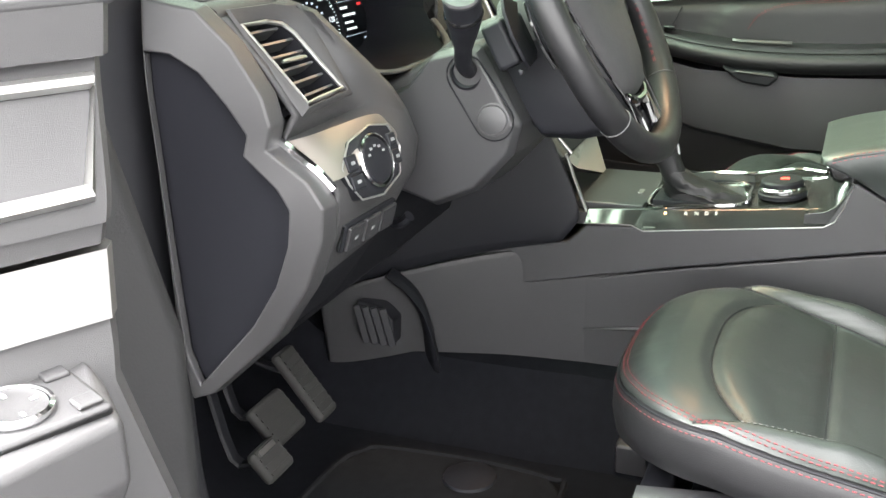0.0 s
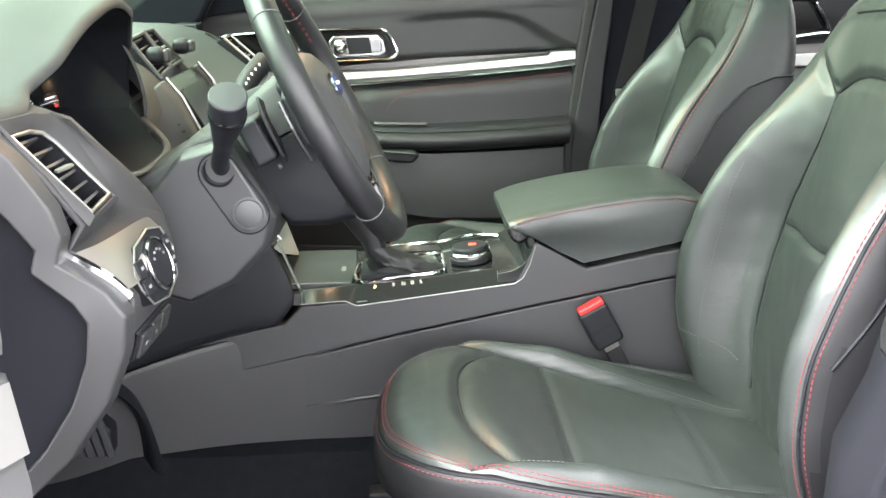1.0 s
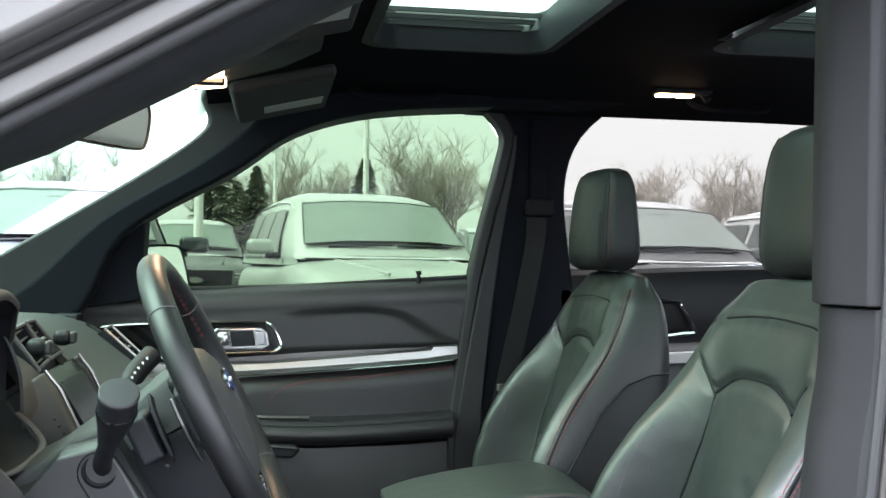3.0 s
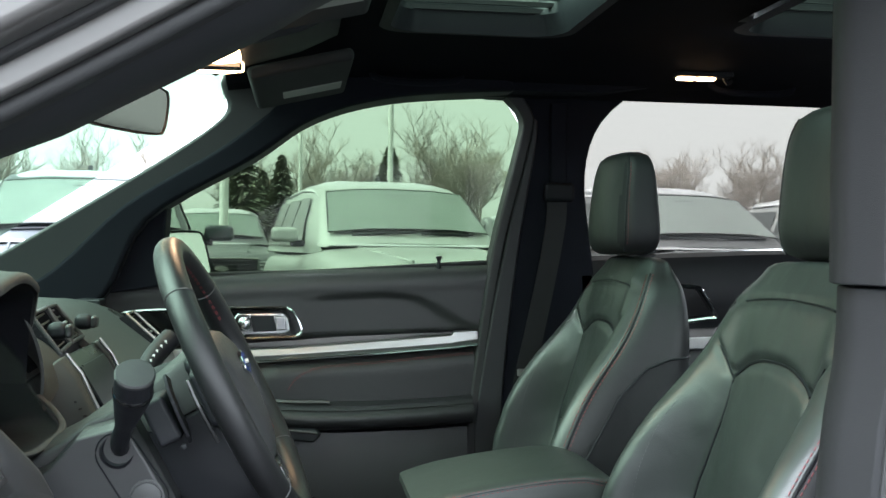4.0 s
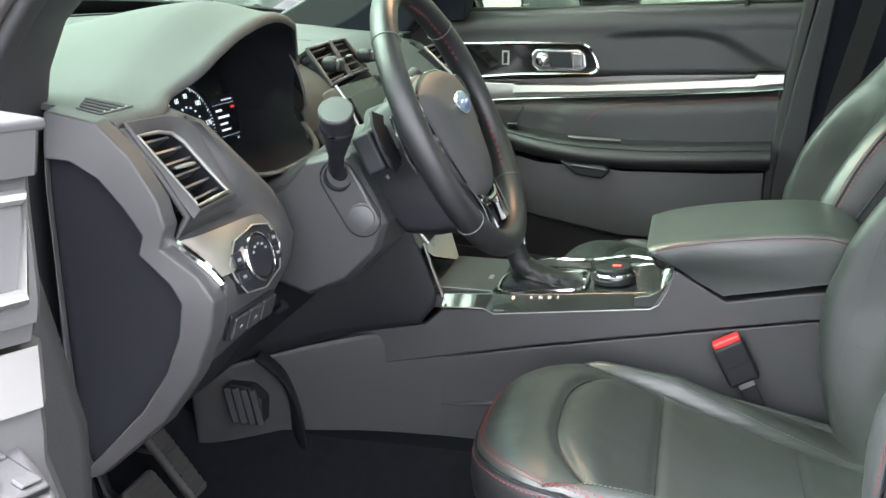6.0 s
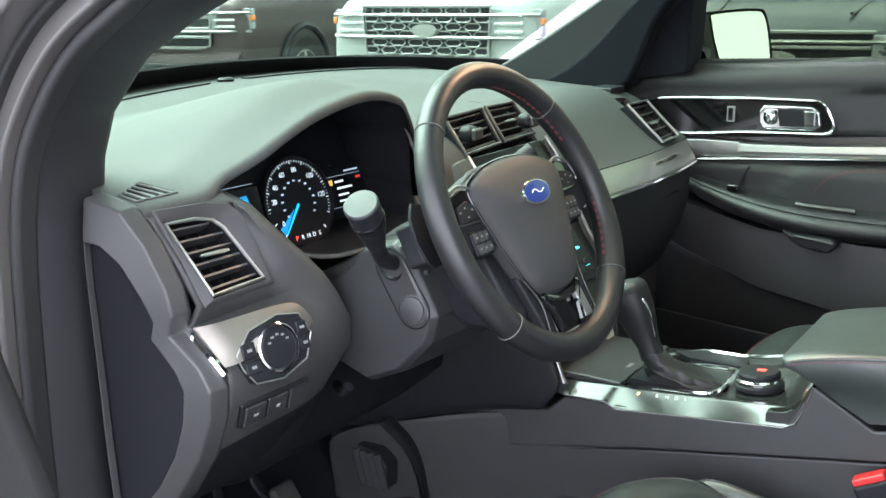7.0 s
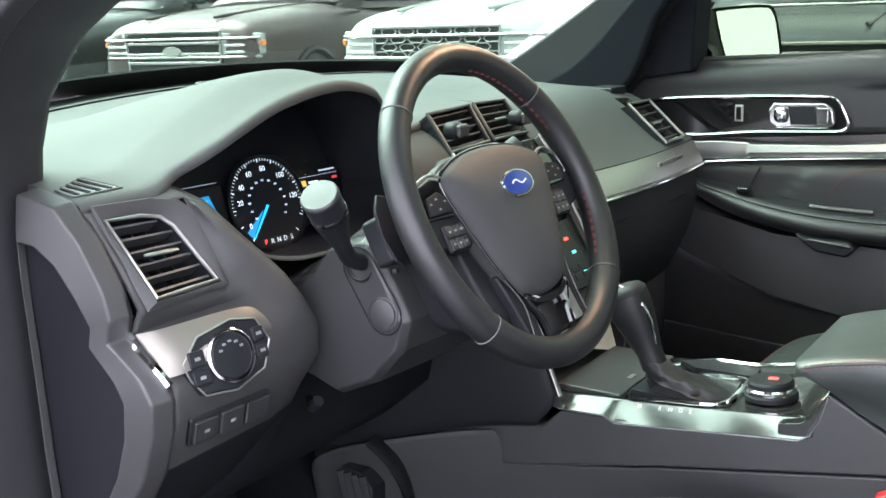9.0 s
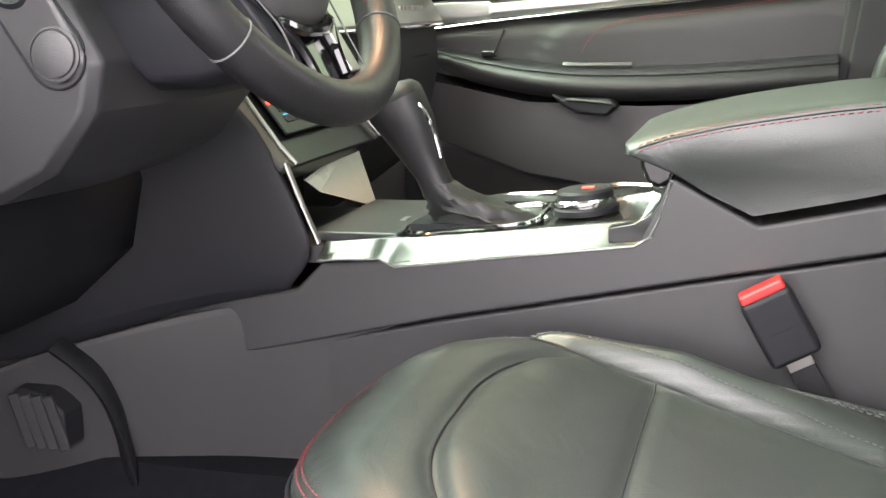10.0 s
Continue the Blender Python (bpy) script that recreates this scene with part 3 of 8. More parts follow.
RIMC = smooth_path([(-0.70, 1.146, 0), (-0.660, 1.147, 0), (-0.621, 1.157, 0), (-0.547, 1.194, 0), (-0.463, 1.226, 0), (-0.372, 1.237, 0), (-0.305, 1.224, 0), (-0.268, 1.196, 0), (-0.240, 1.165, 0), (-0.21, 1.146, 0), (-0.18, 1.144, 0)], 8)


def hood_z(y):
    """The height of the binnacle's brow."""
    return lerp([p.x for p in RIMC], [p.y for p in RIMC], y)


def top_z(x, y):
    base = lerp([-1.02, -0.8, -0.55, -0.35, -0.28], [1.172, 1.174, 1.174, 1.164, 1.150], x) + 0.028 * (1 - ((y - 0.08) / 0.7) ** 2) * ease(-0.42, -0.85, x)
    hood = max(0.0, hood_z(y) - 1.147) * ease(-0.72, -0.32, x) ** 0.85
    return base + hood - (0.007 if y < CY else 0.02) * ((y - CY) / 0.7) ** 6


def rear_x(y):
    return lerp([-0.75, -0.62, -0.56, -0.45, -0.30, -0.25, -0.20, -0.12, 0.12, 0.16, 0.65], [-0.295, -0.285, -0.262, -0.250, -0.252, -0.27, -0.305, -0.318, -0.360, -0.405, -0.405], y)


def upper(u, v):
    y = -0.735 + 1.39 * v
    x0 = -0.975 + 0.23 * ((y - CY) / 0.7) ** 2
    if u <= 0.93:
        x = x0 + (rear_x(y) - 0.012 - x0) * u / 0.93
        return Vector((x, y, top_z(x, y)))
    # the rolled rear edge
    a = (u - 0.93) / 0.07 * math.pi * 0.75
    x = rear_x(y) - 0.012
    end = ease(-0.605, -0.645, y) - 0.4 * ease(0.10, 0.16, y)
    return Vector((x + (0.009 + 0.015 * end) * math.sin(a), y, top_z(x, y) - (0.008 + 0.004 * end) * (1 - math.cos(a))))


dpart("upper_pad", sheet(upper, 56, 150, thick=0.006), SOFT, angle=60)
# defroster slots
for y0, y1 in ((-0.55, -0.10), (0.0, 0.48)):
    dpart("defroster_slot", sheet(lambda u, v: Vector((-0.87 + 0.022 * u + 0.16 * ((y0 + (y1 - y0) * v - CY) / 0.7) ** 2, y0 + (y1 - y0) * v, top_z(-0.87, y0 + (y1 - y0) * v) + 0.003)), 2, 20, thick=0.002), DARK)
dpart("sensor", lathe([(0.016, 0), (0.016, 0.004), (0.012, 0.007)], pose(-0.86, -0.05, top_z(-0.86, -0.05)), 20), DARK)

# binnacle: rim, inner walls and instrument face
arch = [(-0.625 + 0.365 * k / 36, hood_z(-0.625 + 0.365 * k / 36)) for k in range(37)]
rim_line = [Vector((rear_x(y) - 0.010, y, z - 0.012)) for y, z in arch]
in_line = [Vector((-0.40, -0.42 + (y + 0.42) * 0.93, 1.02 + (z - 1.02) * 0.90)) for y, z in arch]
base_rim = [Vector((-0.285, -0.245, 1.09)), Vector((-0.25, -0.28, 1.055)), Vector((-0.215, -0.33, 1.043)), Vector((-0.210, -0.45, 1.041)), Vector((-0.235, -0.54, 1.058)), Vector((-0.275, -0.60, 1.105))]
base_in = [Vector((-0.40, -0.235, 1.09)), Vector((-0.40, -0.25, 1.05)), Vector((-0.40, -0.31, 1.022)), Vector((-0.40, -0.45, 1.014)), Vector((-0.40, -0.545, 1.045)), Vector((-0.40, -0.59, 1.09))]
dpart("binnacle", loft([rim_line + base_rim, [p.lerp(q, 0.5) for p, q in zip(rim_line + base_rim, in_line + base_in)], in_line + base_in], loop=True), DARK)
face = bmesh.new()
face.faces.new([face.verts.new(p + Vector((0.002, 0, 0))) for p in in_line + base_in])
cluster = dpart("instrument_face", face, SCREEN, smooth=False)
GC = Vector((-0.378, -0.390, 1.080))
gm = facing(GC, (0.96, -0.05, 0.28))
CMI = Matrix.Translation((0.5, -CY, -0.9))
gauge = part("gauge", lathe([(0.064, 0), (0.066, 0.006), (0.0635, 0.008), (0.062, 0.003), (0.0, 0.002)], CMI @ gm, 48), UNDER, cluster, "round black speedometer lit in blue")
for k in range(0, 61):
    if k % 5 == 0 or 8 < k < 56:
        a = radians(228 - 276 * k / 60)
        big = k % 5 == 0
        t = box(0.0545 if big else 0.0565, 0.0595, -0.0007 if big else -0.0003, 0.0007 if big else 0.0003, 0.003, 0.0034)
        t.transform(CMI @ gm @ Matrix.Rotation(a, 4, "Z"))
        part("gauge_tick", t, WHITEGLOW, gauge, smooth=False)
for k in range(13):
    a = radians(214 - 248 * k / 12)
    part("inner_mark", box(-0.0022, 0.0022, -0.0013, 0.0013, 0.003, 0.0033, CMI @ gm @ Matrix.Translation((0.0305 * math.cos(a), 0.0305 * math.sin(a), 0))), DIMGLOW, gauge, smooth=False)
needle = prism([(0.004, -0.0016), (0.056, -0.0007), (0.056, 0.0007), (0.004, 0.0016)], "z", 0.004, 0.0055)
needle.transform(CMI @ gm @ Matrix.Rotation(radians(228), 4, "Z"))
part("needle", needle, BLUEGLOW, gauge, smooth=False)
glowp = prism([(0.014, 0.0008)] + [(0.056 * math.cos(radians(w)), 0.056 * math.sin(radians(w))) for w in (1, 4, 7, 10, 13)], "z", 0.0028, 0.0031)
glowp.transform(CMI @ gm @ Matrix.Rotation(radians(214), 4, "Z"))
part("lit_arc", glowp, DEEPGLOW, gauge, smooth=False)
for n, a in (("0", 214), ("20", 172), ("40", 146), ("60", 116), ("80", 84), ("100", 46), ("120", 4)):
    words(n, 0.0098, CMI @ gm @ Matrix.Translation((0.0455 * math.cos(radians(a)), 0.0455 * math.sin(radians(a)), 0.0035)), WHITEGLOW, gauge, "gauge_number")
part("gear_bar", box(-0.026, 0.030, -0.0555, -0.0445, 0.0028, 0.0032, CMI @ gm), DARK, gauge, smooth=False)
for k, ch in enumerate("PRNDS"):
    words(ch, 0.0088, CMI @ gm @ Matrix.Translation((-0.020 + 0.0112 * k, -0.050, 0.0036)), REDGLOW if k == 0 else WHITEGLOW, gauge, "gear_print")
ld = facing((-0.384, -0.500, 1.078), (0.96, -0.05, 0.28))
screen_ = part("left_display", box(-0.040, 0.042, -0.040, 0.036, 0, 0.003, CMI @ ld), SCREEN, cluster, smooth=False)
gr = prism([(-0.030, 0.024), (0.020, 0.026), (0.026, 0.004), (0.040, -0.036), (0.022, -0.038), (0.004, -0.010), (-0.026, 0.008)], "z", 0.0031, 0.0034)
gr.transform(CMI @ ld)
part("display_graphic", gr, DEEPGLOW, screen_, smooth=False)
for w, yy in ((0.018, 0.020), (0.010, 0.012), (0.014, 0.004)):
    part("display_line", box(0.0, w, yy - 0.0009, yy + 0.0009, 0.0034, 0.0038, CMI @ ld), BLUEGLOW, screen_, smooth=False)
part("display_rule", box(-0.062, 0.036, 0.0400, 0.0407, 0.003, 0.0034, CMI @ ld), DIMGLOW, screen_, smooth=False)
md = facing((-0.380, -0.283, 1.078), (0.96, -0.05, 0.28))
screen_ = part("message_display", box(-0.042, 0.042, -0.040, 0.036, 0, 0.003, CMI @ md), SCREEN, cluster, smooth=False)
for k, (x, w, yy, h) in enumerate(((0.004, 0.030, 0.029, 0.0012), (-0.036, 0.074, 0.0235, 0.0003), (-0.020, 0.018, 0.015, 0.0016), (-0.018, 0.032, 0.005, 0.0016), (-0.018, 0.022, -0.005, 0.0014), (-0.018, 0.026, -0.014, 0.0014), (-0.036, 0.074, -0.023, 0.0003), (0.020, 0.014, -0.030, 0.0012))):
    part("display_line", box(x, x + w, yy - h, yy + h, 0.003, 0.0034, CMI @ md), DIMGLOW if k in (0, 1, 6, 7) else WHITEGLOW, screen_, smooth=False)
part("display_icon", box(-0.034, -0.025, 0.011, 0.019, 0.003, 0.0034, CMI @ md), DIMAMBER, screen_, smooth=False)
part("display_flag", box(0.026, 0.036, 0.0150, 0.0185, 0.003, 0.0034, CMI @ md), DIMRED, screen_, smooth=False)


def lens_at(u, v):
    """The tilted clear cover of the instruments."""
    y = -0.575 + 0.315 * v
    dip = 0.05 * (2 * v - 1) ** 4
    return Vector((-0.330 + (0.115 - dip) * u, y, (hood_z(y) - 0.028) * (1 - u) + (1.046 + dip * 0.6) * u + 0.010 * math.sin(math.pi * u)))


dpart("instrument_lens", sheet(lens_at, 10, 24), LENS, label="clear curved instrument cover")
dpart("cluster_lip", tube([lens_at(1, v / 24) for v in range(25)], 0.005, 8, flat=0.6), SOFT)

# driver's end block: vent face, switch face and lower face
P_END = [(-0.345, 1.136), (-0.300, 1.136), (-0.276, 1.132), (-0.240, 1.09), (-0.210, 1.048), (-0.226, 1.022), (-0.185, 0.998), (-0.172, 0.975), (-0.175, 0.945), (-0.20, 0.885), (-0.25, 0.82), (-0.33, 0.755), (-0.42, 0.74)]
P_IN = [(-0.345, 1.142), (-0.290, 1.145), (-0.262, 1.135), (-0.234, 1.09), (-0.211, 1.048), (-0.222, 1.024), (-0.178, 0.998), (-0.165, 0.975), (-0.17, 0.945), (-0.205, 0.885), (-0.25, 0.82), (-0.33, 0.755), (-0.42, 0.74)]
P_RIDGE = [(-0.340, 1.140), (-0.282, 1.140), (-0.247, 1.127), (-0.222, 1.089), (-0.205, 1.062), (-0.192, 1.040), (-0.183, 1.014), (-0.178, 0.98), (-0.186, 0.945), (-0.215, 0.885), (-0.26, 0.82), (-0.34, 0.75), (-0.42, 0.73)]
P_COL = [(-0.405, 1.012), (-0.385, 1.010), (-0.365, 1.0), (-0.345, 0.985), (-0.33, 0.97), (-0.315, 0.955), (-0.30, 0.94), (-0.285, 0.92), (-0.27, 0.90), (-0.262, 0.86), (-0.28, 0.79), (-0.35, 0.73), (-0.42, 0.70)]
P_MID = [((a[0] + b[0]) / 2 + 0.003, (a[1] + b[1]) / 2) for a, b in zip(P_IN, P_RIDGE)]
P_SH = [(0.7 * a[0] + 0.3 * b[0], 0.75 * a[1] + 0.25 * b[1]) for a, b in zip(P_RIDGE, P_COL)]


def ridge_y(z):
    """The line across the fascia where it turns in towards the steering column."""
    return lerp([0.72, 0.80, 0.87, 0.91, 0.957, 1.0, 1.047, 1.076, 1.108, 1.15], [-0.60, -0.585, -0.55, -0.525, -0.512, -0.530, -0.556, -0.575, -0.600, -0.622], z)


FASCIA = [[Vector((x, y, z)) for x, z in prof] for y, prof in ((-0.734, P_END), (-0.727, P_END), (-0.625, P_IN))]
FASCIA.append([Vector((x, (-0.625 + ridge_y(z)) / 2, z)) for x, z in P_MID])
FASCIA += [[Vector((x - dx, ridge_y(r[1]) + dy, z)) for (x, z), r in zip(prof, P_RIDGE)] for prof, dy, dx in ((P_RIDGE, -0.012, 0.0), (P_RIDGE, 0.0, 0.003), (P_RIDGE, 0.008, 0.012), (P_SH, 0.016, 0.0), (P_COL, 0.034, 0.0))]
FASCIA += [[Vector((x, y, z)) for x, z in P_COL] for y in (-0.40, -0.24, -0.16)]
blk = loft(FASCIA)
bmesh.ops.delete(blk, geom=[f for f in blk.faces if -0.72 < f.calc_center_median().y < -0.63 and 1.05 < f.calc_center_median().z < 1.134], context="FACES")
bmesh.ops.recalc_face_normals(blk, faces=blk.faces)
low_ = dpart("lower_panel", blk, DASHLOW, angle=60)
thick_ = low_.modifiers.new("thickness", "SOLIDIFY")
thick_.thickness, thick_.offset = 0.006, 0.0
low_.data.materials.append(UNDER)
# low and column-side faces blackened in colour for the shade under the dash
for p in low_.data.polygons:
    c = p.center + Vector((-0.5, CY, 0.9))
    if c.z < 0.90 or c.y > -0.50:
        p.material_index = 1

# end cap with the fuse cover
BZ = [(-0.348, 1.159), (-0.290, 1.149), (-0.254, 1.116), (-0.224, 1.070), (-0.217, 1.043), (-0.224, 1.020), (-0.182, 0.992), (-0.166, 0.968), (-0.170, 0.935), (-0.190, 0.885), (-0.232, 0.825), (-0.315, 0.750), (-0.345, 0.738), (-0.352, 0.82), (-0.350, 1.0), (-0.352, 1.11)]
FU = [(-0.346, 1.108), (-0.318, 1.106), (-0.288, 1.090), (-0.262, 1.062), (-0.242, 1.034), (-0.248, 1.014), (-0.215, 0.985), (-0.203, 0.965), (-0.208, 0.928), (-0.225, 0.885), (-0.255, 0.840), (-0.325, 0.765), (-0.338, 0.80), (-0.342, 0.90), (-0.345, 1.0), (-0.347, 1.07)]
bez = loft([[Vector((x - 0.004, -0.7335, z - 0.002)) for x, z in BZ], [Vector((x, -0.740, z)) for x, z in BZ], [Vector((x * 0.97 - 0.009, -0.762, z * 0.985 + 0.0145)) for x, z in BZ], [Vector((x, -0.770, z)) for x, z in FU], [Vector((x, -0.760, z)) for x, z in FU]], loop=True)
dpart("end_cap", bez, ENDGREY, bevel=0.003, angle=25)
dpart("fuse_cover", prism(FU, "y", -0.759, -0.752), MATTE, smooth=False)


def vent(name, tl, tr, br, bl, slats, vanes, knob=None, depth=0.05, frame_r=0.005, mat=CHROME, normal=(1, 0, 0.4), round_tr=False):
    """An air vent: bright frame, dark box, slats and upright vanes."""
    tl, tr, br, bl = (Vector(p) for p in (tl, tr, br, bl))
    nrm = Vector(normal).normalized()
    ring = [tl, tl.lerp(tr, 0.6), tl.lerp(tr, 0.9) + (br - tr) * 0.06, tr.lerp(br, 0.2) , tr.lerp(br, 0.6), br, br.lerp(bl, 0.5), bl, bl.lerp(tl, 0.5)] if round_tr else [tl, tl.lerp(tr, 0.5), tr, tr.lerp(br, 0.5), br, br.lerp(bl, 0.5), bl, bl.lerp(tl, 0.5)]
    bx = loft([[p for p in ring], [p - nrm * depth for p in ring]], loop=True)
    bx.faces.new([v for v in bx.verts][len(ring):])
    v = dpart(name, bx, DARK, smooth=False)
    fr = tube([p + nrm * 0.002 for p in ring], frame_r, 8, closed=True, up=nrm)
    dpart("vent_frame", fr, mat, v, "bright vent frame")
    for k in range(slats):
        f = (k + 0.5) / slats
        a, b = tl.lerp(bl, f) - nrm * 0.012, tr.lerp(br, f) - nrm * 0.012
        up = (tl - bl).normalized()
        if round_tr and f < 0.25:
            b = a.lerp(b, 0.88)
        sl = loft([[a + up * 0.0022 + nrm * 0.008, a - up * 0.0005 + nrm * 0.008, a - up * 0.0022 - nrm * 0.012, a - nrm * 0.012], [b + up * 0.0022 + nrm * 0.008, b - up * 0.0005 + nrm * 0.008, b - up * 0.0022 - nrm * 0.012, b - nrm * 0.012]], loop=True, caps=True)
        dpart("slat", sl, SLAT, v, smooth=False)
    for k in range(vanes):
        f = (k + 0.5) / vanes
        a, b = tl.lerp(tr, f) - nrm * 0.030, bl.lerp(br, f) - nrm * 0.030
        s = (tr - tl).normalized() * 0.0012
        dpart("vane", loft([[a - s, a + s, a + s - nrm * 0.014, a - s - nrm * 0.014], [b - s, b + s, b + s - nrm * 0.014, b - s - nrm * 0.014]], loop=True, caps=True), DARK, v, smooth=False)
    if knob:
        f, g = knob
        c = (tl.lerp(tr, f)).lerp(bl.lerp(br, f), g) + nrm * 0.002
        s = (tr - tl).normalized()
        dpart("tab", tube([c - s * 0.020, c - s * 0.014, c + s * 0.012, c + s * 0.020], [0.002, 0.0032, 0.0038, 0.0025], 8, flat=0.7), SILVER, v)
    return v


VQ = [Vector(p) for p in ((-0.270, -0.719, 1.126), (-0.266, -0.652, 1.124), (-0.213, -0.633, 1.054), (-0.207, -0.716, 1.055))]
vent("side_vent", *VQ, 6, 4, (0.5, 0.5), normal=(0.85, -0.02, 0.5), round_tr=True, frame_r=0.0024, mat=SILVER)
VO = [Vector(p) for p in ((-0.280, -0.728, 1.142), (-0.264, -0.622, 1.140), (-0.207, -0.622, 1.046), (-0.205, -0.729, 1.045))]


def around_(q, grow):
    """Points round a four-cornered frame, matching the vent's own."""
    c = sum(q, Vector()) / 4
    tl, tr, br, bl = (c + (p - c) * grow for p in q)
    return [tl, tl.lerp(tr, 0.6), tl.lerp(tr, 0.9) + (br - tr) * 0.06, tr.lerp(br, 0.2), tr.lerp(br, 0.6), br, br.lerp(bl, 0.5), bl, bl.lerp(tl, 0.5)]


VN = Vector((0.85, -0.02, 0.5)).normalized()
dpart("vent_surround", loft([[p + VN * 0.001 for p in around_(VO, 1.0)], [p + VN * 0.004 for p in around_(VO, 0.97)], [p + VN * 0.004 for p in around_(VQ, 1.10)], [p - VN * 0.003 for p in around_(VQ, 1.02)]], loop=True), DASHLOW, angle=50)
TV = [Vector((x, y, top_z(x, y) + 0.0008)) for x, y in ((-0.330, -0.728), (-0.347, -0.686), (-0.300, -0.672), (-0.304, -0.727))]
TVC = sum(TV, Vector()) / 4
TO = smooth_path([TV[i].lerp(TV[(i + k) % 4], 0.10) for i in range(4) for k in (3, 1)], 3, closed=True)
tvb = bmesh.new()
tvb.faces.new([tvb.verts.new(TVC + (p - TVC) * 0.97 + Vector((0, 0, 0.0006))) for p in TO])
tv = dpart("top_vent", tvb, GLOSS, smooth=False)
dpart("vent_frame", tube(TO, 0.0022, 8, closed=True, flat=0.6), SOFT, tv)
for k in range(4):
    f = (k + 0.6) / 4.4
    dpart("slat", tube([TV[3].lerp(TV[2], f) + Vector((-0.002, 0, 0.0012)), TV[0].lerp(TV[1], f) + Vector((0.002, 0, 0.0012))], 0.0015, 6), SOFT, tv)
vent("centre_vent_driver", (-0.312, -0.118, 1.170), (-0.320, 0.002, 1.173), (-0.283, 0.002, 1.118), (-0.272, -0.118, 1.116), 5, 3, (0.35, 0.55), normal=(0.8, 0, 0.55), frame_r=0.0032, mat=SLAT)
vent("centre_vent_passenger", (-0.322, 0.018, 1.173), (-0.335, 0.130, 1.170), (-0.290, 0.130, 1.118), (-0.284, 0.018, 1.118), 5, 3, (0.5, 0.5), normal=(0.8, 0, 0.55), frame_r=0.0032, mat=SLAT)
vent("passenger_vent", (-0.278, 0.495, 1.130), (-0.280, 0.594, 1.130), (-0.206, 0.594, 1.060), (-0.200, 0.495, 1.060), 5, 3, (0.4, 0.55), normal=(0.85, -0.05, 0.5), frame_r=0.003, mat=SILVER)
# phone-holder clips on the centre vents
for y in (-0.100, 0.082):
    c = dpart("vent_clip", box(-0.292, -0.262, y - 0.015, y + 0.015, 1.134, 1.160), DARK, bevel=0.0115, seg=4)
    dpart("clip_pad", box(-0.266, -0.256, y - 0.0125, y + 0.0125, 1.137, 1.157), HARD, c, bevel=0.0048, seg=3)

# light switch panel and the row of buttons below it
sm = facing((-0.1695, -0.668, 0.989), (0.93, -0.12, 0.30)) @ Matrix.Scale(1.02, 4)
TRIM_TOP = smooth_path([(-0.222, -0.740, 1.020), (-0.205, -0.722, 1.0235), (-0.193, -0.690, 1.0265), (-0.184, -0.650, 1.028), (-0.180, -0.622, 1.0245), (-0.178, -0.606, 1.012)], 5)
TRIM_LOW = smooth_path([(-0.176, -0.742, 0.985), (-0.1695, -0.722, 0.986), (-0.1685, -0.690, 0.990), (-0.1680, -0.650, 0.992), (-0.1685, -0.622, 0.992), (-0.170, -0.606, 0.992)], 5)
dpart("switch_trim", loft([[a.lerp(b, f) + Vector((0.006 * math.sin(math.pi * f) + 0.003, 0, 0.003)) for f in (0, 0.2, 0.4, 0.6, 0.8, 1.0)] for a, b in zip(TRIM_TOP, TRIM_LOW)]), TRIMSATIN, label="satin silver trim strip round the light switch", angle=60)
edge_tr = tube(smooth_path([(-0.224, -0.738, 1.022), (-0.205, -0.742, 1.012), (-0.186, -0.742, 0.998), (-0.172, -0.738, 0.980)], 5), 0.0055, 8)
dpart("switch_trim_edge", edge_tr, CHROME)
sw = [(-0.052, 0.004), (-0.030, 0.026), (0.010, 0.034), (0.040, 0.028), (0.050, 0.004), (0.036, -0.022), (0.0, -0.034), (-0.036, -0.030), (-0.048, -0.012)]
b = prism(sw, "z", -0.006, 0.008)
b.transform(sm)
swp = dpart("switch_panel", b, DARK, bevel=0.003, label="black light-switch panel with a bright ring")
part("panel_rim", tube([CMI @ sm @ Vector((x, y, 0.0078)) for x, y in sw], 0.0011, 6, closed=True, up=(1, 0, 0)), SILVER, swp)
ringp = lathe([(0.0245, 0.006), (0.0265, 0.009), (0.0270, 0.0125), (0.0250, 0.0138), (0.0237, 0.010)], CMI @ sm, 36)
part("knob_ring", ringp, CHROME, swp, "bright ring")
part("knob", lathe([(0.0235, 0.006), (0.0235, 0.0115), (0.0215, 0.0135), (0.0, 0.0140)], CMI @ sm, 32), DARK, swp)
for x0, x1, y0, y1 in ((-0.046, -0.028, -0.002, 0.014), (-0.046, -0.026, -0.020, -0.005), (0.030, 0.044, 0.006, 0.020), (0.030, 0.044, -0.012, 0.003)):
    q = part("light_button", box(x0, x1, y0, y1, 0.007, 0.011, CMI @ sm), DARK, swp, bevel=0.002)
    part("button_mark", box((x0 + x1) / 2 - 0.003, (x0 + x1) / 2 + 0.003, (y0 + y1) / 2 - 0.0016, (y0 + y1) / 2 + 0.0016, 0.011, 0.0114, CMI @ sm), PRINT, q, smooth=False)
for k in range(5):
    a = radians(30 + 30 * k)
    part("switch_mark", box(-0.002, 0.002, -0.0012, 0.0012, 0.0138, 0.0143, CMI @ sm @ Matrix.Translation((0.014 * math.cos(a), 0.014 * math.sin(a), 0))), PRINT, swp, smooth=False)
bm_ = facing((-0.174, -0.665, 0.922), (0.95, -0.06, -0.28))
tray = dpart("button_recess", box(-0.052, 0.052, -0.016, 0.016, -0.004, 0.002, bm_), DARK, bevel=0.003)
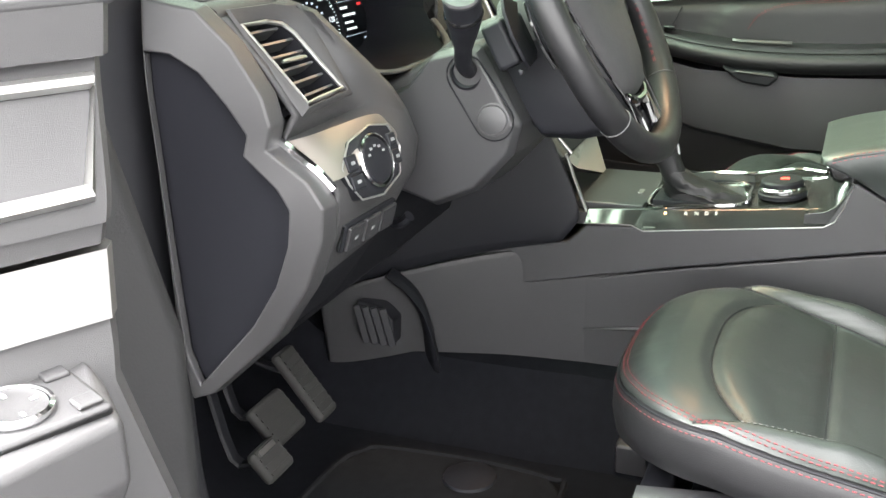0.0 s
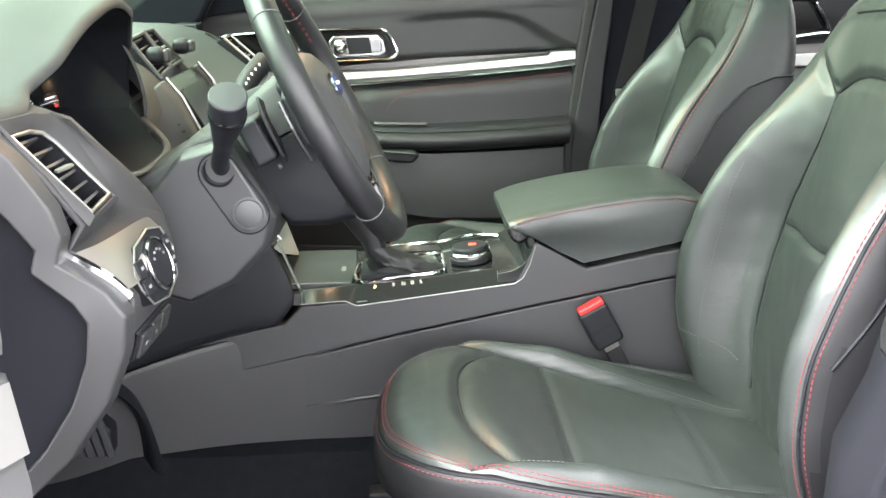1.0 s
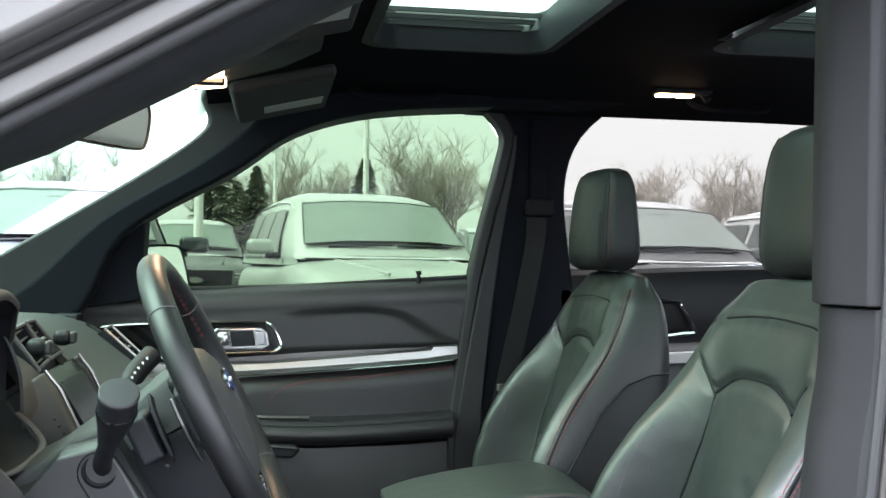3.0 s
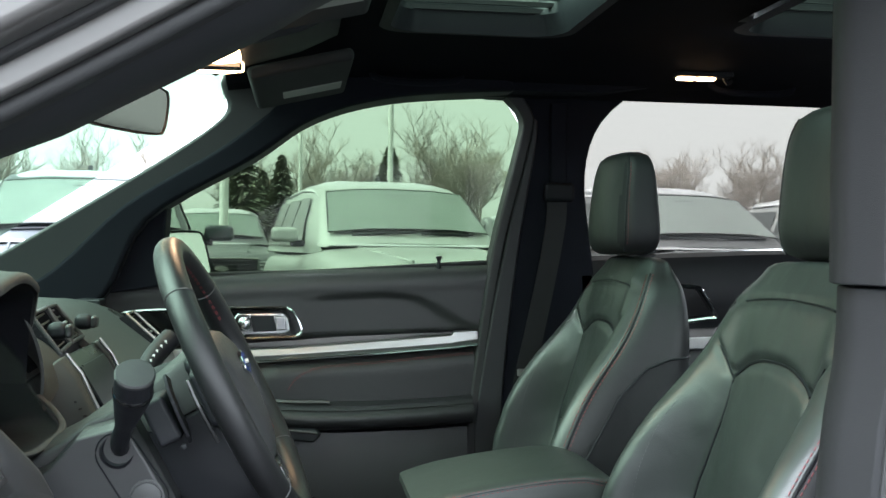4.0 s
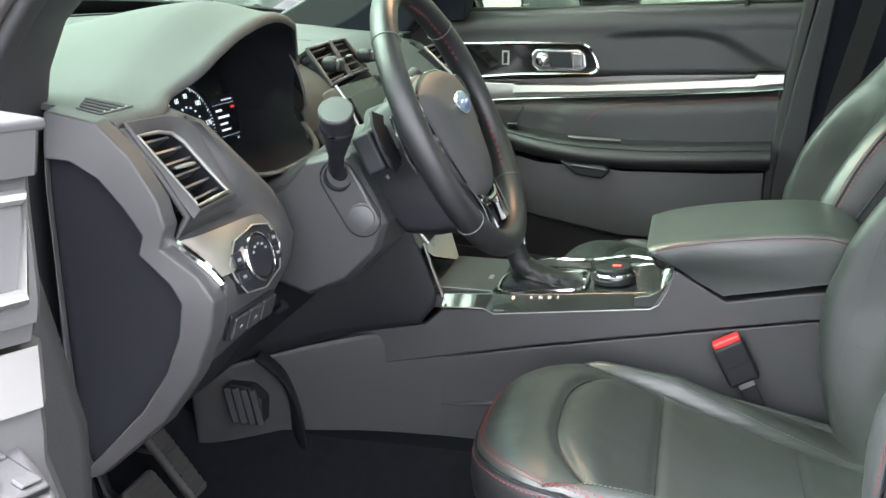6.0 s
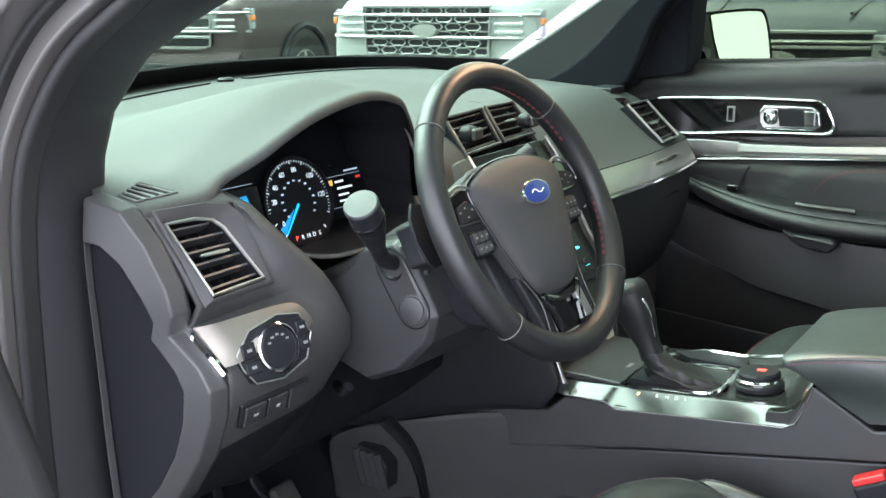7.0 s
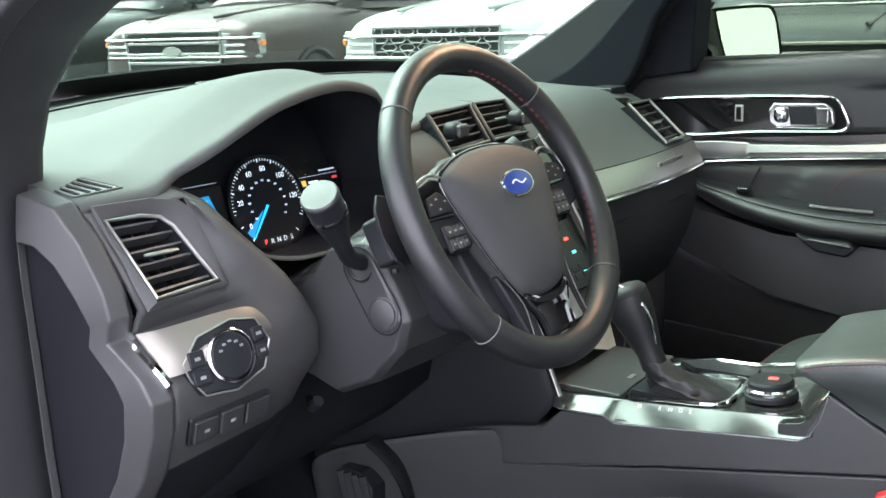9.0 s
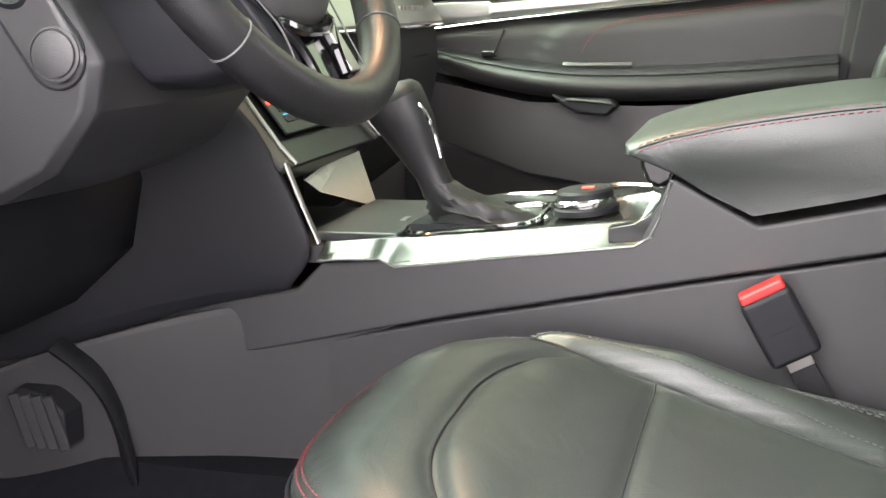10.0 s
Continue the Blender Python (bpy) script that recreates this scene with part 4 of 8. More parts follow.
for k in range(3):
    q = part("dash_button", box(-0.048 + 0.033 * k, -0.018 + 0.033 * k, -0.013, 0.013, 0.001, 0.006, CMI @ bm_), HARD, tray, bevel=0.002)
    if k < 2:
        part("button_mark", box(-0.036 + 0.033 * k, -0.030 + 0.033 * k, -0.0018, 0.0018, 0.006, 0.0064, CMI @ bm_), PRINT, q, smooth=False)

# shoulder between the binnacle and the centre vents
def shoulder(u, v):
    y = -0.258 + 0.142 * v
    xa, za = rear_x(y) - 0.016, top_z(rear_x(y) - 0.012, y) - 0.007
    xb, zb = -0.262 + 0.004 * v, 1.048 + 0.04 * v
    bow = math.sin(math.pi * u)
    return Vector((xa + (xb - xa) * u + 0.012 * bow, y, za + (zb - za) * u + 0.006 * bow))


dpart("stack_shoulder", sheet(shoulder, 12, 12, thick=0.004), SOFT, angle=60)
# centre stack, sloping down to the console
SX = [(-0.266, 1.112), (-0.257, 1.100), (-0.245, 1.085), (-0.215, 1.02), (-0.18, 0.955), (-0.13, 0.885), (-0.112, 0.865)]
stack_rows = [[Vector((x, y, z)) for x, z in SX] for y in (-0.128, -0.05, 0.05, 0.115)]
st = loft(stack_rows)
bmesh.ops.recalc_face_normals(st, faces=st.faces)
bmesh.ops.solidify(st, geom=st.faces[:], thickness=0.03)
stack = dpart("centre_panel", st, SCREEN, bevel=0.003)
for y0, y1 in ((-0.158, -0.128), (0.115, 0.128)):
    out_ = -1 if y0 < 0 else 1
    in_y = y1 if y0 < 0 else y0
    dpart("stack_edge", loft([[Vector((x + 0.006, in_y, z + 0.004)), Vector((x + 0.003, in_y + out_ * 0.022, z + 0.002)), Vector((x - 0.034, in_y + out_ * (lerp([0.90, 1.0, 1.06], [0.012, 0.035, 0.062], z) if y0 < 0 else 0.02), z - 0.028)), Vector((x - 0.07, in_y, z - 0.05))] for x, z in SX], loop=True, caps=True), SOFT, stack, bevel=0.005)
    dpart("stack_strip", tube([Vector((x + 0.007, -0.130 if y0 < 0 else 0.117, z + 0.005)) for x, z in SX], 0.0027, 8), SILVER, stack, "satin silver side strip")
s1 = facing((-0.226, CY + 0.04, 1.055), (0.86, 0, 0.50))
part("touch_screen", box(-0.090, 0.090, -0.040, 0.045, -0.002, 0.004, CMI @ s1), SCREEN, stack, "dark touch screen", bevel=0.002)
s2 = facing((-0.168, CY + 0.04, 0.945), (0.80, 0, 0.60))
part("radio_panel", box(-0.088, 0.088, -0.062, 0.058, -0.001, 0.003, CMI @ s2), SCREEN, stack, bevel=0.002)
part("maker_bar", box(-0.050, -0.022, 0.041, 0.045, 0.003, 0.0036, CMI @ s2), PRINT, stack, smooth=False)
part("volume_knob", lathe([(0.021, 0.0), (0.021, 0.012), (0.018, 0.016), (0.0, 0.017)], CMI @ s2 @ Matrix.Translation((-0.03, 0.010, 0.003)), 32), SILVER, stack, "bright round volume knob")
for k, (x, y, mt) in enumerate(((-0.076, 0.032, TEALGLOW), (-0.076, 0.008, TEALGLOW), (-0.078, -0.020, REDGLOW), (-0.062, -0.040, BLUEGLOW), (-0.045, -0.040, REDGLOW), (0.020, 0.030, TEALGLOW), (0.044, 0.030, TEALGLOW), (0.066, 0.020, REDGLOW), (0.066, -0.004, TEALGLOW), (-0.02, -0.044, TEALGLOW), (0.01, -0.044, TEALGLOW), (0.04, -0.044, REDGLOW), (0.066, -0.040, TEALGLOW))):
    part("lit_button", box(x - 0.0055, x + 0.0055, y - 0.0022, y + 0.0022, 0.003, 0.004, CMI @ s2), mt, stack, smooth=False)

for k in range(4):
    dpart("stack_slot", box(-0.0012, 0.0012, -0.010, 0.010, 0, 0.0012, facing((-0.236 + 0.006 * k, -0.150, 1.052 - 0.010 * k), (0.72, -0.45, 0.5)) @ Matrix.Rotation(radians(90), 4, "Z")), UNDER, stack, smooth=False)
for r in range(2):
    for k in range(6):
        part("stack_key", box(-0.070 + 0.025 * k, -0.050 + 0.025 * k, -0.034 - 0.014 * r, -0.024 - 0.014 * r, 0.002, 0.0042, CMI @ s2), DARK, stack, bevel=0.001)
# passenger side: pad, trim strip, glovebox
PL = [(-0.203, 0.998), (-0.200, 0.985), (-0.198, 0.93), (-0.215, 0.86), (-0.26, 0.77), (-0.36, 0.70), (-0.5, 0.66)]


def pass_y(i, n):
    return 0.125 + 0.53 * i / n


def sweep(prof, dx):
    return [[Vector((x + dx(pass_y(i, 16)), pass_y(i, 16), z)) for x, z in prof] for i in range(17)]


bulge = lambda y: 0.018 * math.sin(math.pi * (y - 0.125) / 0.53)


def pad_rows():
    """The passenger pad rolls over from the dash top down to the trim strip."""
    out = []
    for i in range(17):
        y = pass_y(i, 16)
        row = [Vector((x, y, top_z(x, y) + dz)) for x, dz in ((-0.44, -0.004), (-0.420, 0.0004), (-0.40, 0.0008), (-0.375, -0.0015))]
        z1 = row[-1].z
        for f, x, z in ((0.15, -0.350, 0.94), (0.3, -0.325, 0.83), (0.5, -0.300, 0.675), (0.65, -0.276, 0.49), (0.8, -0.252, 0.30), (0.95, -0.228, 0.12), (1.0, -0.209, 0.0)):
            row.append(Vector((x + bulge(y) * f, y, 1.049 + (z1 - 1.049) * z)))
        out.append(row)
    return out


for nm, prof, mt in (("passenger_pad", None, SOFT), ("glovebox", PL, PILLAR)):
    q = loft(pad_rows() if nm == "passenger_pad" else sweep(prof, bulge))
    if nm == "passenger_pad":
        bmesh.ops.delete(q, geom=[f for f in q.faces if 0.50 < f.calc_center_median().y < 0.60 and 1.06 < f.calc_center_median().z < 1.13], context="FACES")
    bmesh.ops.recalc_face_normals(q, faces=q.faces)
    bmesh.ops.solidify(q, geom=q.faces[:], thickness=0.012)
    dpart(nm, q, mt)
strip = loft(sweep([(-0.215, 1.050), (-0.209, 1.046), (-0.187, 1.006), (-0.188, 0.998), (-0.205, 0.998)], bulge), loop=True, caps=True)
dpart("trim_strip", strip, SILVER, label="satin silver trim strip")
dpart("trim_strip_edge", tube([Vector((-0.186 + bulge(pass_y(i, 16)), pass_y(i, 16), 0.999)) for i in range(17)], 0.003, 6), CHROME)
for k in range(8):
    y = 0.42 + 0.016 * k
    dpart("name_bar", box(-0.203 + bulge(y), -0.1965 + bulge(y), y, y + 0.010, 1.025, 1.032), METAL, smooth=False)
dpart("glovebox_seam", box(-0.196, -0.183, 0.16, 0.56, 0.950, 0.953), DARK, smooth=False)
dpart("corner_speaker", prism([(-0.40, 0.56), (-0.34, 0.55), (-0.34, 0.62), (-0.39, 0.63)], "z", 1.140, 1.1565), DARK, bevel=0.003)


# ---- steering column and wheel ----
col = thing("steering_column", "black plastic steering column shroud with two stalks", "steering column", at=(-0.18, -0.385, 1.0))
CL = Matrix.Translation((0.18, 0.385, -1.0))


def cpart(name, bm, mat, parent=None, label="", **k):
    bm.transform(CL)
    return part(name, bm, mat, parent or col, label, **k)


SH = [(-0.30, 0.93), (-0.205, 0.907), (-0.166, 0.894), (-0.112, 0.918), (-0.071, 0.962), (-0.062, 0.996), (-0.085, 1.040), (-0.108, 1.080), (-0.118, 1.084), (-0.166, 1.071), (-0.196, 1.035), (-0.30, 0.985)]
SU = [(-0.30, 0.985), (-0.215, 1.016), (-0.178, 1.039), (-0.095, 1.046), (-0.085, 1.095), (-0.105, 1.108), (-0.15, 1.090), (-0.19, 1.060), (-0.30, 1.0)]


def shroud(poly, ys, cx, cz):
    return loft([[Vector((cx + (x - cx) * s, y, cz + (z - cz) * s)) for x, z in poly] for y, s in ys], loop=True, caps=True)


cpart("lower_shroud", shroud(SH, ((-0.508, 0.93), (-0.498, 1.0), (-0.40, 1.04), (-0.37, 1.04), (-0.272, 1.0), (-0.262, 0.93)), -0.19, 0.98), HARD, bevel=0.003, angle=25)
cpart("upper_shroud", shroud(SU, ((-0.470, 0.80), (-0.445, 0.95), (-0.400, 1.03), (-0.385, 1.04), (-0.33, 1.0), (-0.29, 0.84)), -0.20, 1.03), SOFT, bevel=0.008, angle=25)
# flat plate on the flank with the round adjuster button
PA, PB = Vector((-0.124, -0.5085, 1.050)), Vector((-0.093, -0.5085, 1.002))
pill_d = (PB - PA).normalized()
pill_n = Vector((pill_d.z, 0, -pill_d.x))
pill = [PB + (pill_n * math.cos(w) + pill_d * math.sin(w)) * 0.0235 for w in (math.pi * k / 14 for k in range(15))] + [PA + (-pill_n * math.cos(w) - pill_d * math.sin(w)) * 0.0225 for w in (math.pi * k / 14 for k in range(15))]
cpart("flank_groove", tube(pill, 0.0010, 6, closed=True), UNDER)
cpart("adjuster_button", lathe([(0.0190, 0.0), (0.0190, 0.0012), (0.0175, 0.0016), (0.0172, 0.0004), (0.0160, 0.0004), (0.0155, 0.0022), (0.013, 0.0030), (0.0, 0.0032)], facing((-0.093, -0.5095, 1.002), (0.1, -1, 0.1)), 32), HARD)
# stalk
sp = smooth_path([(-0.122, -0.495, 1.052), (-0.118, -0.530, 1.066), (-0.108, -0.556, 1.092), (-0.098, -0.580, 1.122), (-0.093, -0.598, 1.144)], 5)
stalk = cpart("stalk", tube(sp, [0.0095 + 0.0100 * min(1, max(0, (i - 9) / 6)) for i in range(len(sp))], 16), DARK)
dirn = (sp[-1] - sp[-4]).normalized()
cpart("stalk_cap", lathe([(0.0200, 0.0), (0.0200, 0.003), (0.0185, 0.005), (0.0, 0.0055)], facing(sp[-1], dirn), 28), HARD, stalk, "grey end face")
cpart("stalk_band", lathe([(0.0195, -0.026), (0.0203, -0.024), (0.0203, -0.022), (0.0195, -0.020)], facing(sp[-1], dirn), 28), GLOSS, stalk)
cpart("stalk_socket", lathe([(0.020, 0), (0.020, 0.006), (0.017, 0.009), (0.012, 0.003)], facing((-0.124, -0.500, 1.052), (0.1, -1, 0.15)), 28), DARK, stalk)
wp = smooth_path([(-0.130, -0.285, 1.066), (-0.134, -0.258, 1.092), (-0.126, -0.2305, 1.121), (-0.106, -0.200, 1.146)], 5)
ws_ = cpart("wiper_stalk", tube(wp, [0.009 + 0.0055 * min(1, i / 8) for i in range(len(wp))], 14), DARK)
for k in range(5):
    cpart("stalk_mark", box(-0.0015, 0.0015, -0.004, 0.004, 0, 0.0008, facing(wp[9 + k] + Vector((0.003, -0.0142, 0.003)), (0.2, -0.95, 0.2))), WHITE, ws_, smooth=False)
lv = tube(smooth_path([(-0.245, -0.475, 0.862), (-0.215, -0.50, 0.868), (-0.20, -0.505, 0.880)], 4), 0.007, 8)
cpart("tilt_lever", lv, DARK)

# the wheel
WC, WN = Vector((-0.008, -0.386, 1.112)), Vector((0.894, 0.0, 0.447))
wheel = thing("steering_wheel", "black leather steering wheel with silver spoke and red stitching", "steering wheel")
wheel.matrix_basis = facing(WC, WN)
R0 = 0.1735


def rim_at(a, r=R0, z=0.0):
    return Vector((r * math.cos(a), r * math.sin(a), z))


def rim_r(a):
    s = math.sin(a)
    return 0.0162 + 0.0016 * math.exp(-((abs(math.degrees(a) % 360 - 180) - 150) / 30) ** 2) + 0.001 * (s < 0) * abs(s)


rows = []
NA, NB = 128, 18
for i in range(NA):
    a = 2 * math.pi * i / NA
    d = Vector((math.cos(a), math.sin(a), 0))
    rr = rim_r(a)
    rows.append([d * (R0 + rr * math.cos(2 * math.pi * k / NB)) + Vector((0, 0, rr * 1.02 * math.sin(2 * math.pi * k / NB))) for k in range(NB)])
part("rim", loft(rows, loop=True, around=True), RIM, wheel)
for deg in (42, 138, 222, 318):
    a = radians(deg)
    rr = rim_r(a) + 0.0002
    d = Vector((math.cos(a), math.sin(a), 0))
    part("rim_seam", tube([d * (R0 + rr * math.cos(2 * math.pi * k / 24)) + Vector((0, 0, rr * 1.02 * math.sin(2 * math.pi * k / 24))) for k in range(24)], 0.0009, 5, closed=True, up=d.cross(Vector((0, 0, 1)))), GREYTHREAD, wheel)


def stitch_at(a, off):
    g_, ph = rim_r(a) + 0.0003, radians(7) + off * 90
    return rim_at(a, R0 - g_ * math.cos(ph), g_ * math.sin(ph))


for a0, a1 in ((-36, -6), (26, 80)):
    for rin in (0.0006, -0.0006):
        dashes([stitch_at(radians(a0 + (a1 - a0) * k / 40), rin) for k in range(41)], THREAD, wheel, r=0.0006, on=0.006, off=0.004, label="red stitching on the inner rim")
hub = prism([(-0.095, 0.050), (-0.055, 0.066), (0.0, 0.071), (0.055, 0.066), (0.095, 0.050), (0.090, 0.01), (0.066, -0.065), (0.040, -0.112), (0.0, -0.118), (-0.040, -0.112), (-0.066, -0.065), (-0.090, 0.01)], "z", -0.035, -0.012)
part("hub", hub, DARK, wheel, bevel=0.01)
# airbag cover: a bulged shield
shield = [(p.x, p.y) for p in smooth_path([(-0.100, 0.036, 0), (-0.078, 0.055, 0), (-0.030, 0.066, 0), (0.030, 0.066, 0), (0.078, 0.055, 0), (0.100, 0.036, 0), (0.084, -0.020, 0), (0.066, -0.066, 0), (0.046, -0.098, 0), (0.018, -0.108, 0), (-0.018, -0.108, 0), (-0.046, -0.098, 0), (-0.066, -0.066, 0), (-0.084, -0.020, 0)], 4, closed=True)]
cov = loft([[Vector((x * s, -0.012 + (y + 0.012) * s, z)) for x, y in shield] for s, z in ((0.98, -0.020), (1.0, -0.010), (0.985, -0.002), (0.93, 0.005), (0.75, 0.012), (0.5, 0.016), (0.2, 0.018), (0.02, 0.018))], loop=True, caps=True)
part("airbag_cover", cov, DASHLOW, wheel, angle=60)
part("cover_gap", tube([Vector((x * 1.005, -0.012 + (y + 0.012) * 1.005, -0.004)) for x, y in shield], 0.0014, 6, closed=True), GLOSS, wheel)
part("badge_ring", lathe([(0.0, 0.001), (0.030, 0.001), (0.0315, 0.0), (0.0315, -0.003)], pose(0, 0.014, 0.0205), 40, 0.50), CHROME, wheel, "bright oval badge rim")
part("badge", lathe([(0.0, 0.0012), (0.0275, 0.0008), (0.0285, 0.0)], pose(0, 0.014, 0.0213), 40, 0.48), BADGE, wheel, "plain blue oval badge")
part("badge_mark", tube(smooth_path([(-0.014, 0.014, 0.0227), (-0.006, 0.017, 0.0228), (0.004, 0.012, 0.0228), (0.014, 0.015, 0.0227)], 4), 0.0009, 6), WHITE, wheel)
for s in (-1, 1):
    arm = prism([(s * 0.070, 0.044), (s * 0.110, 0.050), (s * 0.165, 0.040), (s * 0.166, -0.020), (s * 0.105, -0.036), (s * 0.070, -0.030)], "z", -0.024, -0.008)
    part("spoke", arm, DARK, wheel, bevel=0.006, seg=3)
    arm2 = tube(smooth_path([(s * 0.092, 0.043, -0.004), (s * 0.115, 0.050, -0.004), (s * 0.142, 0.040, -0.006), (s * 0.150, 0.015, -0.006)], 4), 0.0018, 6)
    part("spoke_trim", arm2, SILVER, wheel)
    wing = prism([(s * 0.088, 0.040), (s * 0.112, 0.047), (s * 0.140, 0.040), (s * 0.150, 0.020), (s * 0.142, 0.004), (s * 0.096, 0.002)], "z", -0.012, -0.004)
    part("button_wing", wing, GLOSS, wheel, bevel=0.003, seg=3)
    pod = part("button_pod", prism([(s * 0.100, 0.008), (s * 0.102, 0.022), (s * 0.112, 0.032), (s * 0.134, 0.027), (s * 0.138, 0.008)], "z", -0.006, -0.002), DARK, wheel, bevel=0.0015)
    for cx, cy in ((0.107, 0.020), (0.120, 0.024), (0.131, 0.020), (0.119, 0.013)):
        part("button_mark", box(s * cx - 0.0016, s * cx + 0.0016, cy - 0.0010, cy + 0.0010, -0.002, -0.0014), PRINT, pod, smooth=False)
    pod = part("button_pod", box(min(s * 0.090, s * 0.126), max(s * 0.090, s * 0.126), -0.034, -0.003, -0.012, -0.004), DARK, wheel, bevel=0.004, seg=3)
    for i in range(3):
        for j in range(2):
            cx, cy = s * (0.0975 + 0.0105 * i), -0.0255 + 0.0135 * j
            key = part("button", box(cx - 0.0046, cx + 0.0046, cy - 0.0058, cy + 0.0058, -0.005, -0.0030), HARD, pod, bevel=0.001)
            part("button_mark", box(cx - 0.0018, cx + 0.0018, cy - 0.0012, cy + 0.0012, -0.0030, -0.0025), PRINT, key, smooth=False)
    low = loft([[Vector((s * x0, y, z)), Vector((s * x1, y, z)), Vector((s * x1, y, z - 0.016)), Vector((s * x0, y, z - 0.016))] for x0, x1, y, z in ((0.012, 0.066, -0.070, -0.010), (0.030, 0.064, -0.100, -0.006), (0.034, 0.060, -0.135, -0.004), (0.036, 0.062, -0.166, -0.004))], loop=True, caps=True)
    part("lower_spoke", low, DARK, wheel, bevel=0.004)
    if s > 0:
        part("lower_spoke_trim", prism([(0.026, -0.116), (0.042, -0.108), (0.048, -0.150), (0.030, -0.150)], "z", -0.006, 0.001), SILVER, wheel, "bright satin spoke insert", bevel=0.0015)
    part("spoke_line", tube(smooth_path([(s * 0.064, -0.078, -0.003), (s * 0.055, -0.108, 0.001), (s * 0.056, -0.130, 0.001), (s * 0.060, -0.155, 0.0)], 4), 0.0008, 6), SLAT, wheel)
    pd = loft([[Vector((s * 0.105, 0.030 - 0.07 * f, -0.034)), Vector((s * (0.148 + 0.01 * math.sin(math.pi * f)), 0.036 - 0.075 * f, -0.026)), Vector((s * (0.148 + 0.01 * math.sin(math.pi * f)), 0.036 - 0.075 * f, -0.030)), Vector((s * 0.105, 0.030 - 0.07 * f, -0.038))] for f in (0, 0.25, 0.5, 0.75, 1)], loop=True, caps=True)
    part("shift_paddle", pd, GLOSS, wheel, bevel=0.001)
part("lower_insert", prism([(-0.030, -0.112), (0.030, -0.112), (0.030, -0.156), (-0.030, -0.156)], "z", -0.014, -0.008), GLOSS, wheel, bevel=0.003)
part("lower_bar", tube(smooth_path([(-0.026, -0.150, -0.004), (-0.030, -0.128, -0.003), (-0.044, -0.104, -0.003), (-0.02, -0.113, 0.0), (0.02, -0.113, 0.0), (0.044, -0.104, -0.003), (0.030, -0.128, -0.003), (0.026, -0.150, -0.004)], 4), 0.0048, 8), GLOSS, wheel)
# one hub shell: pale top and dark underside painted for how light falls
HUB_TOP = [(0.062, -0.014), (0.061, -0.030), (0.0555, -0.050), (0.048, -0.080), (0.034, -0.099), (0.019, -0.107), (0.0, -0.109), (0.0, -0.03), (0.03, -0.014)]
HUB_LOW = [(-0.001, -0.1095), (-0.043, -0.113), (-0.075, -0.110), (-0.105, -0.101), (-0.125, -0.060), (-0.134, -0.024), (-0.110, -0.016), (-0.001, -0.030)]
for nm, prof, mt in (("hub_top", HUB_TOP, SOFT), ("hub_back", HUB_LOW, DARK)):
    part(nm, loft([[Vector((x, -0.02 + (y + 0.02) * g, -0.05 + (z + 0.05) * g)) for y, z in prof] for x, g in ((-0.086, 0.80), (-0.082, 0.92), (-0.068, 1.0), (0.068, 1.0), (0.082, 0.92), (0.086, 0.80))], loop=True, caps=True), mt, wheel, bevel=0.004, seg=3, angle=45)
part("column_module", box(-0.150, 0.150, -0.018, 0.034, -0.085, -0.058), DARK, wheel, bevel=0.006, seg=3)
for s in (-1, 1):
    part("paddle_fin", loft([[Vector((s * x, y, z)), Vector((s * x, y, z - 0.004)), Vector((s * (x - 0.05), y * 0.8, z - 0.010)), Vector((s * (x - 0.05), y * 0.8, z - 0.006))] for x, y, z in ((0.152, 0.052, -0.044), (0.162, 0.036, -0.046), (0.164, 0.010, -0.048), (0.155, -0.018, -0.050), (0.146, -0.026, -0.052))], loop=True, caps=True), DARK, wheel, bevel=0.001)
    part("module_pin", lathe([(0.003, 0.0), (0.003, 0.006), (0.0, 0.007)], facing((s * 0.148, -0.026, -0.062), (s, 0, 0.1)), 12), DARK, wheel)
part("column_neck", lathe([(0.045, -0.036), (0.055, -0.06), (0.058, -0.10)], Matrix(), 28), DARK, wheel)


# ---- centre console ----
cons = thing("centre_console", "black centre console with glossy selector plate and padded armrest", "console", at=(0.2, CY, 0.5))
KL = Matrix.Translation((-0.2, -CY, -0.5))
KY0, KY1 = -0.145, 0.085


def kpart(name, bm, mat, parent=None, label="", **k):
    bm.transform(KL)
    return part(name, bm, mat, parent or cons, label, **k)


UP = [(-0.076, 0.768), (0.06, 0.778), (0.255, 0.804), (0.285, 0.862), (0.362, 0.819), (0.464, 0.840), (0.70, 0.880), (0.70, 0.838), (0.466, 0.796), (0.291, 0.762), (0.065, 0.717), (-0.19, 0.659), (-0.36, 0.69), (-0.106, 0.739)]
kpart("upper_side", prism(UP, "y", KY0 - 0.004, KY1 + 0.004), CONSOLE, bevel=0.004, seg=3)
LOW = [(-0.19, 0.655), (0.065, 0.713), (0.291, 0.758), (0.466, 0.792), (0.70, 0.834), (0.70, 0.45), (-0.56, 0.45), (-0.56, 0.63), (-0.36, 0.686)]
lowb = loft([[Vector((x, y, z)) for x, z in LOW] for y in (KY0 + 0.004, KY1 - 0.004)], loop=True, caps=True)
kpart("lower_side", lowb, CONSOLE, bevel=0.004)
kpart("side_crease", tube([(-0.08, KY0 + 0.002, 0.598), (0.0, KY0 + 0.0, 0.610), (0.16, KY0 + 0.002, 0.632)], [0.001, 0.004, 0.003], 6), HARD)
